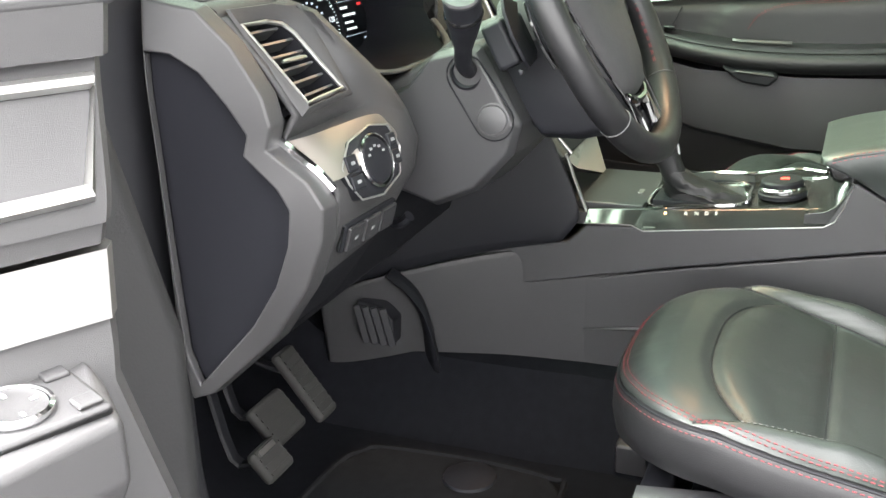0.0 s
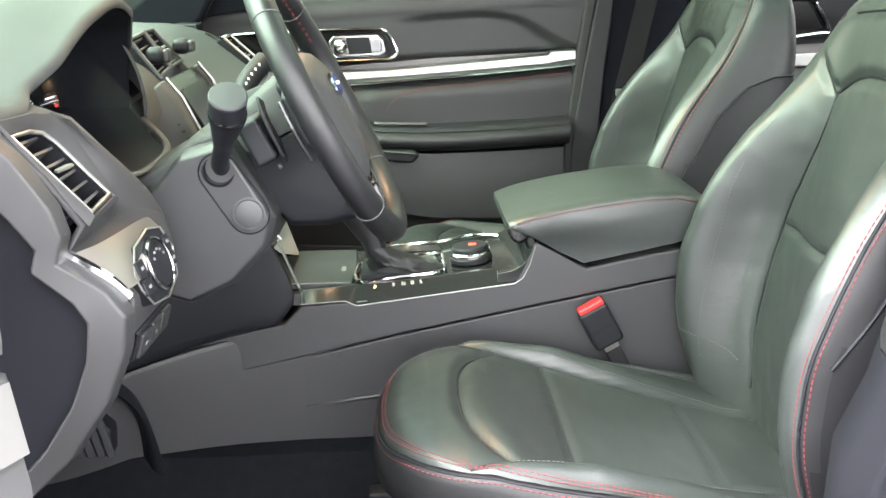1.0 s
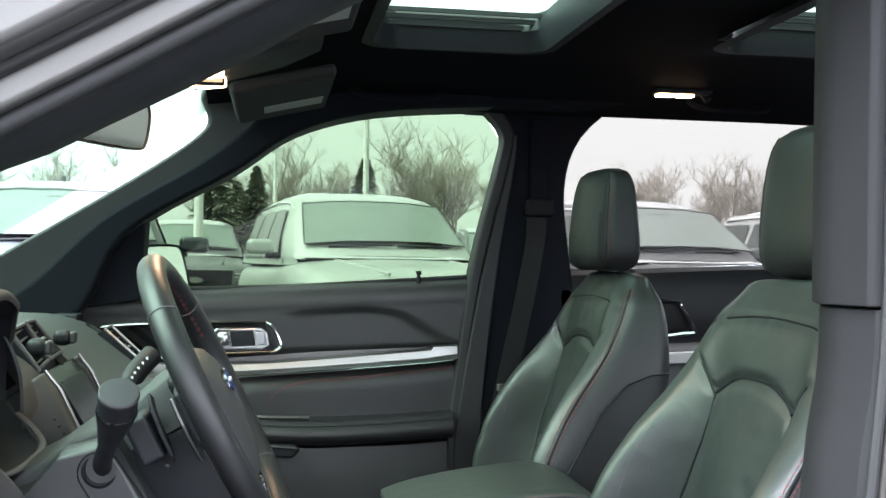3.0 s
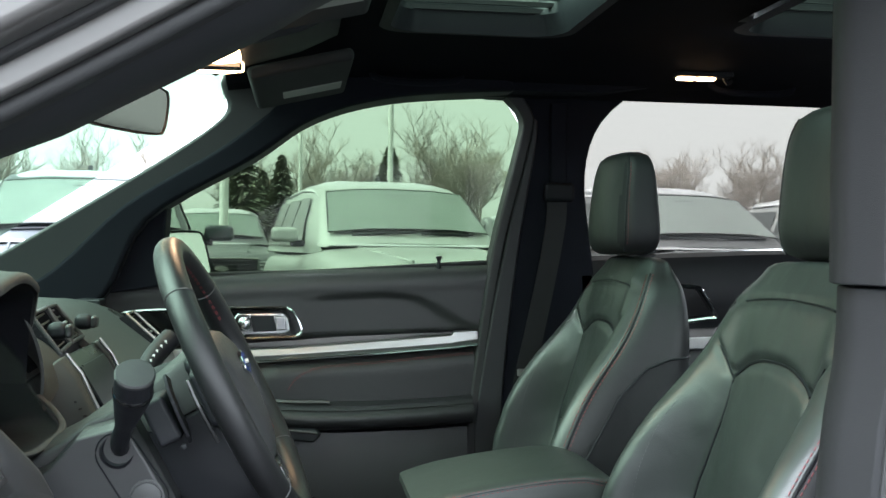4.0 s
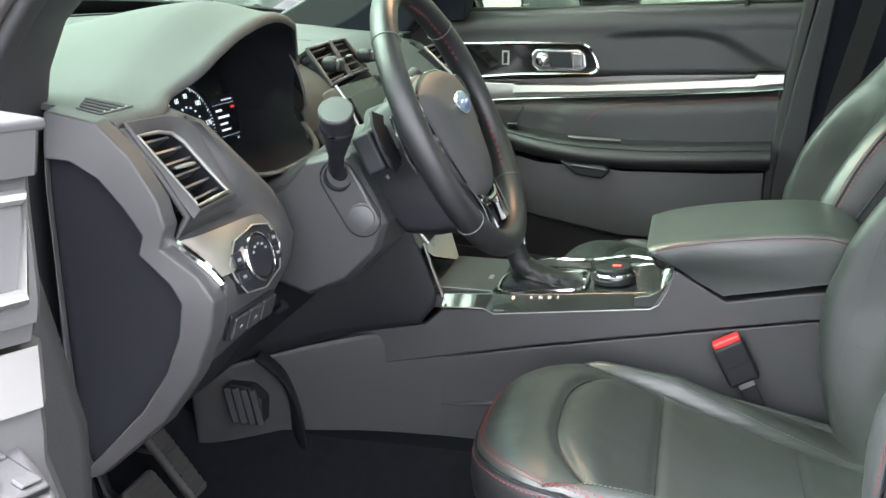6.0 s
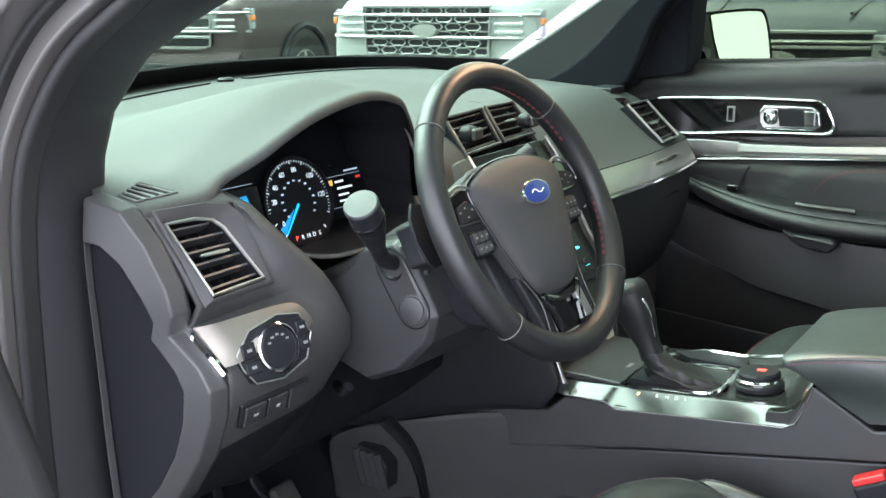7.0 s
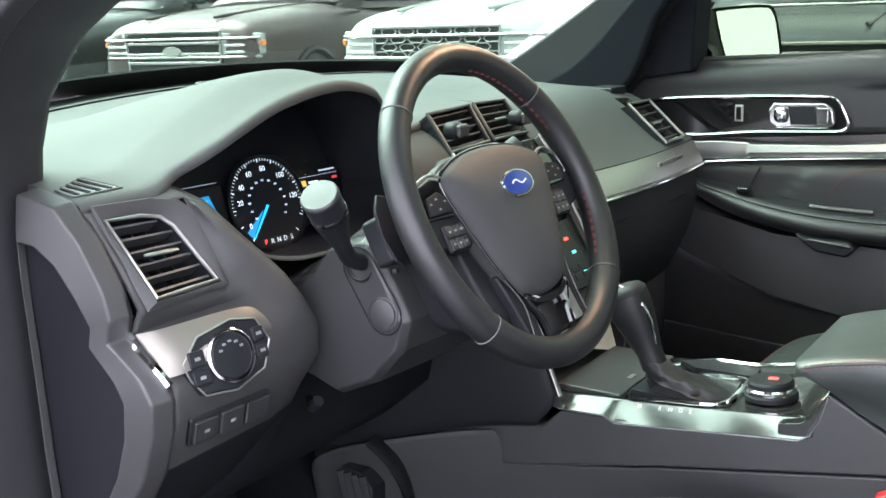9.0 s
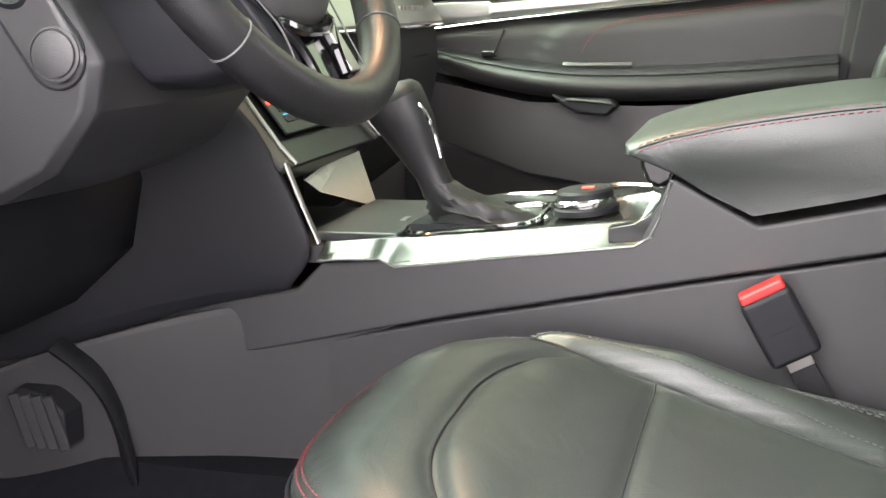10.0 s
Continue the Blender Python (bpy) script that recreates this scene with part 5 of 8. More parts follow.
# front cheek towards the footwell, with the foot vent
ck = loft([[Vector(p) for p in r] for r in (
    [(-0.079, KY0 - 0.004, 0.783), (-0.115, KY0 - 0.004, 0.868), (-0.155, KY0 - 0.01, 0.96), (-0.30, -0.19, 1.0), (-0.42, -0.20, 1.0)],
    [(-0.092, KY0 - 0.006, 0.760), (-0.125, KY0 - 0.008, 0.84), (-0.17, KY0 - 0.018, 0.90), (-0.30, -0.190, 0.92), (-0.42, -0.21, 0.90)],
    [(-0.106, KY0 - 0.007, 0.744), (-0.16, KY0 - 0.014, 0.79), (-0.21, -0.172, 0.81), (-0.30, -0.192, 0.81), (-0.42, -0.220, 0.79)],
    [(-0.110, KY0 - 0.006, 0.738), (-0.17, KY0 - 0.011, 0.728), (-0.25, -0.171, 0.710), (-0.34, -0.196, 0.684), (-0.46, -0.224, 0.650)],
    [(-0.108, KY0 + 0.006, 0.734), (-0.17, KY0 + 0.002, 0.724), (-0.25, -0.155, 0.706), (-0.34, -0.180, 0.680), (-0.46, -0.208, 0.646)])])
bmesh.ops.recalc_face_normals(ck, faces=ck.faces)
bmesh.ops.solidify(ck, geom=ck.faces[:], thickness=0.008)
kpart("front_cheek", ck, DARK, sub=2)
fl = loft([[Vector(p) for p in r] for r in (
    [(0.0, KY0 + 0.018, 0.735), (-0.10, KY0 + 0.010, 0.735), (-0.22, KY0 + 0.002, 0.715), (-0.345, -0.190, 0.686), (-0.50, -0.225, 0.64)],
    [(0.0, KY0 + 0.018, 0.66), (-0.10, KY0 + 0.010, 0.66), (-0.22, KY0 + 0.003, 0.64), (-0.36, -0.185, 0.63), (-0.50, -0.215, 0.59)],
    [(0.0, KY0 + 0.018, 0.53), (-0.10, KY0 + 0.010, 0.53), (-0.22, KY0 + 0.004, 0.53), (-0.36, -0.175, 0.52), (-0.50, -0.20, 0.50)],
    [(0.0, KY0 + 0.018, 0.46), (-0.10, KY0 + 0.010, 0.46), (-0.22, KY0 + 0.004, 0.46), (-0.36, -0.175, 0.45), (-0.50, -0.20, 0.44)])])
bmesh.ops.recalc_face_normals(fl, faces=fl.faces)
bmesh.ops.solidify(fl, geom=fl.faces[:], thickness=0.008)
kpart("footwell_panel", fl, CONSOLE, sub=2)
# curved black band, drawn as a flattened tube
arc = tube(smooth_path([(-0.375, -0.203, 0.680), (-0.34, -0.194, 0.645), (-0.322, -0.186, 0.59), (-0.315, -0.180, 0.50)], 5), 0.026, 10, flat=0.30)
kpart("footwell_band", arc, UNDER)
fv = kpart("foot_vent", prism([(-0.425, 0.632), (-0.385, 0.628), (-0.362, 0.605), (-0.365, 0.560), (-0.418, 0.560), (-0.428, 0.585)], "y", -0.226, -0.19), DARK, bevel=0.005)
for k in range(4):
    kpart("foot_vent_slat", box(-0.006, 0.006, -0.003, 0.003, -0.033, 0.033, pose(-0.416 + 0.015 * k, -0.228, 0.594, 0, -12, 20)), PILLAR, fv, bevel=0.002)

# selector plate
plate = loft([[Vector((x, y, z)) for x, z in ((-0.079, 0.783), (0.0, 0.789), (0.12, 0.801), (0.262, 0.817), (0.262, 0.800), (-0.079, 0.768))] for y in (KY0 + 0.012, KY0 + 0.016, KY1 - 0.004, KY1)], loop=True, caps=True)
pl_ = kpart("selector_plate", plate, PLATE, bevel=0.003)
edge = loft([[Vector(p) for p in ((x, KY0 - 0.007, z0), (x, KY0 + 0.0172, z1 + 0.003), (x, KY0 + 0.027, z1 + 0.003), (x, KY0 + 0.024, z0))] for x, z0, z1 in ((-0.079, 0.772, 0.784), (-0.010, 0.776, 0.790), (0.008, 0.768, 0.791), (0.12, 0.782, 0.801), (0.255, 0.799, 0.816), (0.268, 0.806, 0.820))], loop=True, caps=True)
kpart("plate_edge", edge, PLATE, pl_, bevel=0.0015)
kpart("plate_edge_trim", tube([(-0.079, KY0 - 0.006, 0.7715), (-0.010, KY0 - 0.006, 0.7755), (0.008, KY0 - 0.006, 0.7675), (0.12, KY0 - 0.006, 0.7815), (0.250, KY0 - 0.006, 0.7975), (0.264, KY0 - 0.005, 0.806), (0.275, KY0 - 0.004, 0.828), (0.283, KY0 - 0.004, 0.858)], 0.0009, 6), SILVER, pl_)
for ch, x, mt in (("P", 0.036, AMBERGLOW), ("R", 0.065, WHITE), ("N", 0.080, WHITE), ("D", 0.094, WHITE), ("S", 0.107, WHITE)):
    words(ch, 0.0078, KL @ Matrix.Translation((x, KY0 + 0.012, 0.7914 + 0.104 * (x - 0.036))) @ facing((0, 0, 0), (0, -0.655, 0.755)), mt, pl_, "gear_letter")
kpart("storage_lid", prism([(-0.100, KY0 + 0.028), (0.0, KY0 + 0.028), (0.005, -0.02), (0.0, KY1 - 0.012), (-0.100, KY1 - 0.012)], "z", 0.784, 0.7955), HARD, pl_, bevel=0.003)
kpart("lid_mark", box(-0.020, -0.013, -0.055, -0.035, 0.7955, 0.797), SILVER, pl_, smooth=False)
kpart("gate_frame", tube(smooth_path([(0.010, -0.118, 0.797), (0.010, -0.02, 0.797), (0.055, -0.008, 0.801), (0.135, -0.008, 0.809), (0.145, -0.06, 0.810), (0.138, -0.115, 0.809), (0.07, -0.122, 0.803)], 4, closed=True), 0.003, 6, closed=True), CHROME, pl_)
kpart("gate", prism([(0.014, -0.114), (0.014, -0.022), (0.055, -0.012), (0.132, -0.012), (0.140, -0.06), (0.134, -0.111)], "z", 0.794, 0.8055), DARK, pl_)
kpart("cup_rim", tube(smooth_path([(0.02, 0.02, 0.800), (0.07, 0.055, 0.806), (0.14, 0.050, 0.812), (0.20, 0.070, 0.818), (0.245, 0.055, 0.820)], 5), 0.004, 6, flat=0.7), CHROME, pl_)
kpart("cup_recess", prism([(0.03, 0.024), (0.07, 0.050), (0.14, 0.046), (0.145, 0.01), (0.06, 0.004)], "z", 0.800, 0.8085), DARK, pl_)
# gear lever with its boot
BOOT = [(0.086, -0.074, 0.060, 0.036, 0.800), (0.084, -0.075, 0.060, 0.035, 0.806), (0.078, -0.078, 0.052, 0.031, 0.813), (0.070, -0.082, 0.046, 0.029, 0.818), (0.062, -0.085, 0.038, 0.025, 0.825), (0.054, -0.088, 0.032, 0.023, 0.830), (0.046, -0.091, 0.024, 0.020, 0.838), (0.039, -0.093, 0.019, 0.0175, 0.847)]
boot = loft([[Vector((cx + lx * math.cos(w) * (1 + 0.06 * math.sin(5 * w + 1.7 * i) + 0.04 * math.sin(9 * w - 2.3 * i)), cy + ly * math.sin(w) * (1 + 0.07 * math.sin(6 * w + 2.1 * i)), z + 0.0025 * math.sin(4 * w + 1.3 * i) * (0 < i < 7))) for w in (2 * math.pi * k / 40 for k in range(40))] for i, (cx, cy, lx, ly, z) in enumerate(BOOT)], loop=True, caps=True)
kpart("gear_boot", boot, LEATHER_SIDE, pl_, "black leather gear boot")
def knob_ring(p, d, w, dp_):
    """A rounded-square ring across the lever."""
    m = facing(p, d, (1, 0, 0))
    pts = []
    for k in range(24):
        a = 2 * math.pi * k / 24
        c, s_ = math.cos(a), math.sin(a)
        pts.append(m @ Vector((math.copysign(abs(c) ** 0.75, c) * w, math.copysign(abs(s_) ** 0.75, s_) * dp_, 0)))
    return pts


AX = [(0.040, -0.093, 0.838), (0.033, -0.0945, 0.856), (0.026, -0.096, 0.872), (0.018, -0.097, 0.890), (0.010, -0.0985, 0.908), (0.002, -0.0995, 0.922), (-0.003, -0.100, 0.932)]
LD = Vector((-0.40, -0.07, 0.91))
gear = kpart("gear_lever", loft([knob_ring(p, LD, w, q) for p, w, q in zip(AX, (0.0165, 0.0160, 0.0180, 0.0215, 0.0250, 0.0275, 0.0280), (0.017, 0.0165, 0.020, 0.0245, 0.0285, 0.0310, 0.0315))], loop=True, caps=True), RIM, pl_, "black leather gear lever with a bright cap", angle=60)
top_ = Vector(AX[-1])
kpart("lever_cap", loft([knob_ring(top_ + LD * h, LD, w, q) for h, w, q in ((0.000, 0.0282, 0.0318), (0.007, 0.0270, 0.0305), (0.013, 0.0215, 0.0250), (0.016, 0.012, 0.014), (0.0165, 0.002, 0.002))], loop=True, caps=True), DARK, gear, "glossy black lever cap", angle=60)
kpart("lever_strip", tube(smooth_path([top_ + Vector((-0.004, -0.012, 0.016)), top_ + Vector((0.012, -0.012, 0.013)), top_ + Vector((0.028, -0.012, 0.000)), Vector(AX[4]) + Vector((0.028, -0.010, 0.004)), Vector(AX[2]) + Vector((0.020, -0.007, 0.002))], 5), [0.0045] * 12 + [0.0035] * 9, 8, flat=0.7), CHROME, gear, "bright strip along the lever")
# terrain dial
dm = Matrix.Translation((0.190, -0.062, 0.812)) @ pose(0, 0, 0, 0, -5, 0)
dial = kpart("terrain_dial", lathe([(0.034, 0.0), (0.034, 0.006), (0.030, 0.009), (0.0295, 0.022), (0.027, 0.025), (0.0, 0.0255)], dm, 36), DARK, pl_, "black rotary dial with a bright ring")
kpart("dial_ring", lathe([(0.0315, 0.007), (0.0325, 0.009), (0.0325, 0.014), (0.0305, 0.016)], dm, 36), CHROME, dial)
kpart("dial_light", box(-0.002, 0.010, -0.004, 0.004, 0.0253, 0.026, dm), REDGLOW, dial, smooth=False)
# storage bin under the stack, with a pale card standing in it
kpart("bin_strip", tube([(-0.108, KY0 - 0.004, 0.874), (-0.095, KY0 - 0.004, 0.838), (-0.076, KY0 - 0.004, 0.790)], 0.0045, 8, flat=0.5), SILVER, label="satin silver strip beside the bin")
kpart("bin_back", box(-0.215, -0.20, -0.14, 0.08, 0.77, 0.90), UNDER)
kpart("bin_floor", box(-0.22, -0.07, -0.135, 0.08, 0.765, 0.783), HARD)
PAPER = material("pale_card", (0.42, 0.42, 0.36), 0.28, vary=0.05)
card = loft([[Vector(p) for p in r] for r in ([(-0.100, 0.082, 0.784), (-0.130, 0.092, 0.868), (-0.1315, 0.092, 0.868), (-0.1015, 0.082, 0.784)], [(-0.116, -0.050, 0.826), (-0.130, -0.060, 0.841), (-0.1315, -0.060, 0.841), (-0.1175, -0.050, 0.826)])], loop=True, caps=True)
tagged(part("card", card, PAPER), "grey glossy card standing slanted in the storage bin", "card")
# armrest
SEAM_X = [0.235, 0.25, 0.28, 0.33, 0.375, 0.42, 0.46, 0.50, 0.534, 0.560, 0.585]
SEAM_Z = [0.884, 0.891, 0.9005, 0.9110, 0.9180, 0.9240, 0.9280, 0.9285, 0.9210, 0.9060, 0.884]
AR_TOP = [0.239, 0.246, 0.256, 0.27, 0.29, 0.315, 0.345, 0.375, 0.405, 0.435, 0.465, 0.50, 0.525, 0.545, 0.562, 0.578]
AR_LOW = [(0.588, 0.872), (0.516, 0.8625), (0.44, 0.8455), (0.357, 0.829), (0.318, 0.8475), (0.281, 0.867), (0.250, 0.8795), (0.238, 0.8835)]


def arm_row(d, y):
    """The armrest's outline at a depth d from its side: a lid with a softly turned edge and a thin lip."""
    k = 1 - math.sqrt(max(0.0, 1 - (1 - min(1.0, d / 0.024)) ** 2))
    crown = 0.007 * (1 - k)
    nose = 0.012 * k
    return [Vector((x + nose * ease(0.34, 0.24, x), y, lerp(SEAM_X, SEAM_Z, x) + crown)) for x in AR_TOP] + [Vector((x + nose * ease(0.34, 0.24, x), y, z)) for x, z in AR_LOW]


AR_D = (0.0, 0.001, 0.003, 0.006, 0.011, 0.017, 0.026)
arm = loft([arm_row(d, KY0 - 0.0075 + d) for d in AR_D] + [arm_row(0.05, CY)] + [arm_row(d, KY1 + 0.006 - d) for d in AR_D[::-1]], loop=True, caps=True)
ar = kpart("armrest", arm, LEATHER, angle=50, label="padded black armrest lid with red stitching")
seam_ = [(0.254 + 0.32 * i / 50) for i in range(51)]
kpart("armrest_seam", tube([(x, KY0 - 0.0075, lerp(SEAM_X, SEAM_Z, x) - 0.0015) for x in seam_], 0.0008, 5), DARK, ar)
for dz, dy in ((-0.0045, -0.0076), (0.0012, -0.0066)):
    dashes([Vector((x - 0.2, KY0 + dy - CY, lerp(SEAM_X, SEAM_Z, x) + dz - 0.5)) for x in seam_], THREAD, ar, on=0.0045, off=0.0028, r=0.0006)
kpart("lid_catch", prism([(0.246, 0.884), (0.247, 0.862), (0.254, 0.846), (0.266, 0.840), (0.280, 0.848), (0.284, 0.868)], "y", -0.085, 0.025), GLOSS, bevel=0.006, seg=3)
plate_end = loft([[Vector((x, y, z)) for x, z in ((0.225, 0.8135), (0.250, 0.8185), (0.264, 0.827), (0.273, 0.840), (0.279, 0.855), (0.282, 0.862), (0.290, 0.858), (0.290, 0.800), (0.225, 0.800))] for y in (KY0 - 0.003, KY0 + 0.010, KY1 - 0.004)], loop=True, caps=True)
kpart("plate_end", plate_end, PLATE, pl_, bevel=0.001)
# belt buckle between seat and console
bk = thing("belt_buckle", "black seat-belt buckle with a red button", "buckle", at=(0.40, -0.175, 0.70))
bmx = pose(0.3825, -0.166, 0.733, 0, -28, 4)
bkl = Matrix.Translation((-0.40, 0.175, -0.70)) @ bmx
part("buckle_body", box(-0.024, 0.024, -0.012, 0.012, -0.036, 0.032, bkl), DARK, bk, bevel=0.006, seg=3)
part("release_button", box(-0.021, 0.021, -0.0105, 0.0105, 0.030, 0.040, bkl), RED, bk, "red release button", bevel=0.003)
part("buckle_label", box(-0.014, 0.014, -0.0130, -0.0120, -0.020, -0.004, bkl), DARK, bk, smooth=False)
part("buckle_strap", box(-0.012, 0.012, -0.003, 0.003, -0.20, -0.034, bkl), WEBBING, bk, bevel=0.001)
part("buckle_tongue", box(-0.012, 0.012, -0.004, 0.004, -0.046, -0.034, bkl), METAL, bk, bevel=0.001)

# ---- footwell ----
def pedal(name, label, c, w, h, ax, steel=True):
    p = thing(name, label, "pedal", at=c)
    m = pose(0, 0, 0, 0, ax, 0)
    part("pad", box(-0.009, 0.008, -w / 2, w / 2, -h / 2, h / 2, m), PEDAL, p, bevel=0.0078, seg=4)
    for k in range(int(h / 0.012)):
        part("rib", box(0.008, 0.0105, -w / 2 + 0.006, w / 2 - 0.006, -h / 2 + 0.007 + 0.012 * k, -h / 2 + 0.012 + 0.012 * k, m), PEDAL, p, smooth=False)
    part("arm", tube(smooth_path([m @ Vector((-0.006, 0, h * 0.2)), m @ Vector((-0.05, 0, h * 0.7)), Vector((-0.10, 0, 0.16)), Vector((-0.13, 0, 0.26))], 4), 0.010, 8, flat=0.5), DARK, p)
    return p


pedal("brake_pedal", "worn black rubber brake pedal", (-0.462, -0.425, 0.520), 0.085, 0.07, -42)
pedal("accelerator_pedal", "worn black rubber accelerator pedal", (-0.468, -0.330, 0.530), 0.050, 0.125, -38)
pb = pedal("parking_brake_pedal", "small black parking brake pedal", (-0.415, -0.520, 0.515), 0.062, 0.05, -42)
part("worn_edge", box(0.004, 0.0115, -0.02, 0.016, 0.012, 0.02, pose(0, 0, 0, 0, -42, 0)), METAL, pb, smooth=False)
fr = thing("foot_rest", "black foot rest on the toe board", "foot rest", at=(-0.50, -0.66, 0.47))
part("pad", box(-0.012, 0.012, -0.05, 0.05, -0.09, 0.09, pose(0, 0, 0, 0, -40, 0)), PEDAL, fr, bevel=0.008, seg=3)
mat_pts = [(-0.365, -0.350), (-0.34, -0.328), (-0.20, -0.316), (-0.08, -0.326), (-0.05, -0.36), (-0.05, -0.66), (-0.10, -0.70), (-0.34, -0.70), (-0.385, -0.64), (-0.385, -0.40)]
mt = thing("floor_mat", "black carpet floor mat with a raised border", "floor mat", at=(-0.2, -0.45, 0.435))
part("carpet_pad", prism([(x + 0.2, y + 0.45) for x, y in mat_pts], "z", -0.004, 0.008), MAT, mt, bevel=0.004)
edgep = [Vector((x + 0.2, y + 0.45, 0.007)) for x, y in mat_pts]
part("border", tube(smooth_path(edgep, 4, closed=True), 0.005, 6, closed=True), MAT, mt)
part("retainer", lathe([(0.04, 0.006), (0.038, 0.012), (0.02, 0.016), (0.0, 0.016)], pose(0.015, 0.085, 0), 28), DARK, mt)


# ---- front seats ----
SEAT_Y = -0.405


def seat_parts(st, hx0=0.0, grey_side=0):
    """A bucket seat in its own coordinates: x back, z up from the floor, y across its middle."""
    def seam(pts, r=0.0015, parent=None):
        part("seam", tube([p + Vector((-0.0006, 0, 0.0006)) for p in smooth_path(pts, 2)], r, 5), DARK, parent or st)

    # -- cushion --
    X0, HW, XR = 0.045, 0.215, 0.63

    def half_w(x):
        t = min(1.0, max(0.0, (x - X0) / 0.24))
        return HW * (1 - (1 - t) ** 2.6) ** (1 / 2.6) - 0.012 * ease(0.42, 0.62, x)

    def edge_z(x):
        return lerp([0.045, 0.08, 0.18, 0.31, 0.43, 0.55, 0.63], [0.702, 0.713, 0.718, 0.695, 0.674, 0.652, 0.64], x)

    def seam_y(x):
        return lerp([0.118, 0.15, 0.2, 0.28, 0.45, 0.54, 0.63], [0.217, 0.195, 0.179, 0.166, 0.138, 0.118, 0.11], x)

    def arc_x(y):
        return 0.150 + 0.050 * (min(abs(y), 0.172) / 0.165) ** 3

    edge = [(X0 + (XR - X0) * (k / 60) ** 2.4, 1) for k in range(61)]
    edge = [(x, half_w(x)) for x, _ in edge]
    PX = np.array([x for x, w in edge[::-1]] + [x for x, w in edge[1:]])
    PY = np.array([-w for x, w in edge[::-1]] + [w for x, w in edge[1:]])
    FINE = np.linspace(0, len(PX) - 1, 1500)
    QX, QY = np.interp(FINE, np.arange(len(PX)), PX), np.interp(FINE, np.arange(len(PX)), PY)

    def cush_z(x, y):
        ay = abs(y)
        z = lerp([0.045, 0.075, 0.11, 0.155, 0.20, 0.28, 0.36, 0.45, 0.55, 0.63], [0.728, 0.734, 0.737, 0.731, 0.719, 0.693, 0.672, 0.653, 0.634, 0.622], x)
        ys_ = seam_y(x)
        q = (ay - ys_) / max(0.02, HW - ys_)
        lift = lerp([0.10, 0.19, 0.30, 0.41, 0.54], [0.0, 0.016, 0.036, 0.026, 0.004], x)
        z += lift * ease(-0.25, 0.50, q) * (1 - 0.45 * ease(0.55, 1.0, q))
        z += 0.004 * math.cos(math.pi * min(1.0, ay / max(ys_, 0.05)) / 2) * ease(0.17, 0.22, x)
        g = 0.0
        if 0.11 < x < 0.60:
            g = max(g, 0.006 * math.exp(-((ay - ys_) / 0.006) ** 2) * ease(0.11, 0.15, x))
        if ay < 0.178:
            g = max(g, 0.0075 * math.exp(-((x - arc_x(y)) / 0.0085) ** 2) * ease(0.178, 0.165, ay))
            z += 0.004 * math.exp(-((x - arc_x(y) - 0.03) / 0.022) ** 2) * ease(0.17, 0.12, ay)
        if ay < ys_:
            for xs_ in (0.281, 0.468):
                g = max(g, 0.0045 * math.exp(-((x - xs_) / 0.0055) ** 2) * ease(ys_, ys_ - 0.012, ay))
        z -= g
        z += 0.0020 * noise.noise((x * 13, y * 13, 1.0)) + 0.0009 * noise.noise((x * 38, y * 30, 5.0))
        d = float(np.sqrt(((QX - x) ** 2 + (QY - y) ** 2).min()))
        if x > 0.5:
            d = max(d, 0.0) if ay > half_w(x) - 0.06 else 0.06
        s = max(0.0, 1 - (1 - min(1.0, d / 0.056)) ** 2) ** 0.62
        return edge_z(x) + (z - edge_z(x)) * s

    NX, NU = 110, 90
    rows = []
    for i in range(NX + 1):
        x = X0 + 0.0004 + (XR - X0 - 0.0004) * (i / NX) ** 1.6
        w = half_w(x)
        us = [math.sin((-1 + 2 * j / NU) * math.pi / 2 * 0.975) / math.sin(math.pi / 2 * 0.975) for j in range(NU + 1)]
        rows.append([Vector((x, w * u, cush_z(x, w * u))) for u in us])
    cu = part("cushion", loft(rows), LEATHER, st, angle=80)
    cu.data.materials.append(PERF)
    for p in cu.data.polygons:
        c = p.center
        if 0.283 < c.x < 0.466 and abs(c.y) < seam_y(c.x) - 0.003:
            p.material_index = 1
    line = [Vector((x, y, 0)) for x, y in zip(PX, PY)]
    side = []
    for out, dz in ((-0.004, -0.001), (0.003, -0.004), (0.007, -0.018), (0.008, -0.040), (0.004, -0.062), (-0.016, -0.074)):
        ring_ = []
        for k, p in enumerate(line):
            t = (line[min(k + 1, len(line) - 1)] - line[max(k - 1, 0)]).normalized()
            n = Vector((-t.y, t.x, 0))
            n = -n if n.dot(p - Vector((0.35, 0, 0))) < 0 else n
            ring_.append(Vector((p.x, p.y, edge_z(p.x) + dz)) + n * out)
        side.append(ring_)
    part("cushion_side", loft(side), LEATHER_SIDE, st, "plain black vinyl side of the cushion", angle=60)

    def rim_pt(k, inn, up=0.0):
        """A point of the cushion's edge, moved inwards."""
        t = (line[min(k + 1, len(line) - 1)] - line[max(k - 1, 0)]).normalized()
        n = Vector((-t.y, t.x, 0))
        n = -n if n.dot(line[k] - Vector((0.35, 0, 0))) < 0 else n
        q = line[k] - n * inn
        q.z = (cush_z(q.x, q.y) if inn > 0.0 else edge_z(q.x) - 0.006) + up
        return q
    K = len(line)
    part("piping", tube([rim_pt(k, -0.0025, 0.0035) for k in range(0, K)], 0.0016, 6), DARK, st)
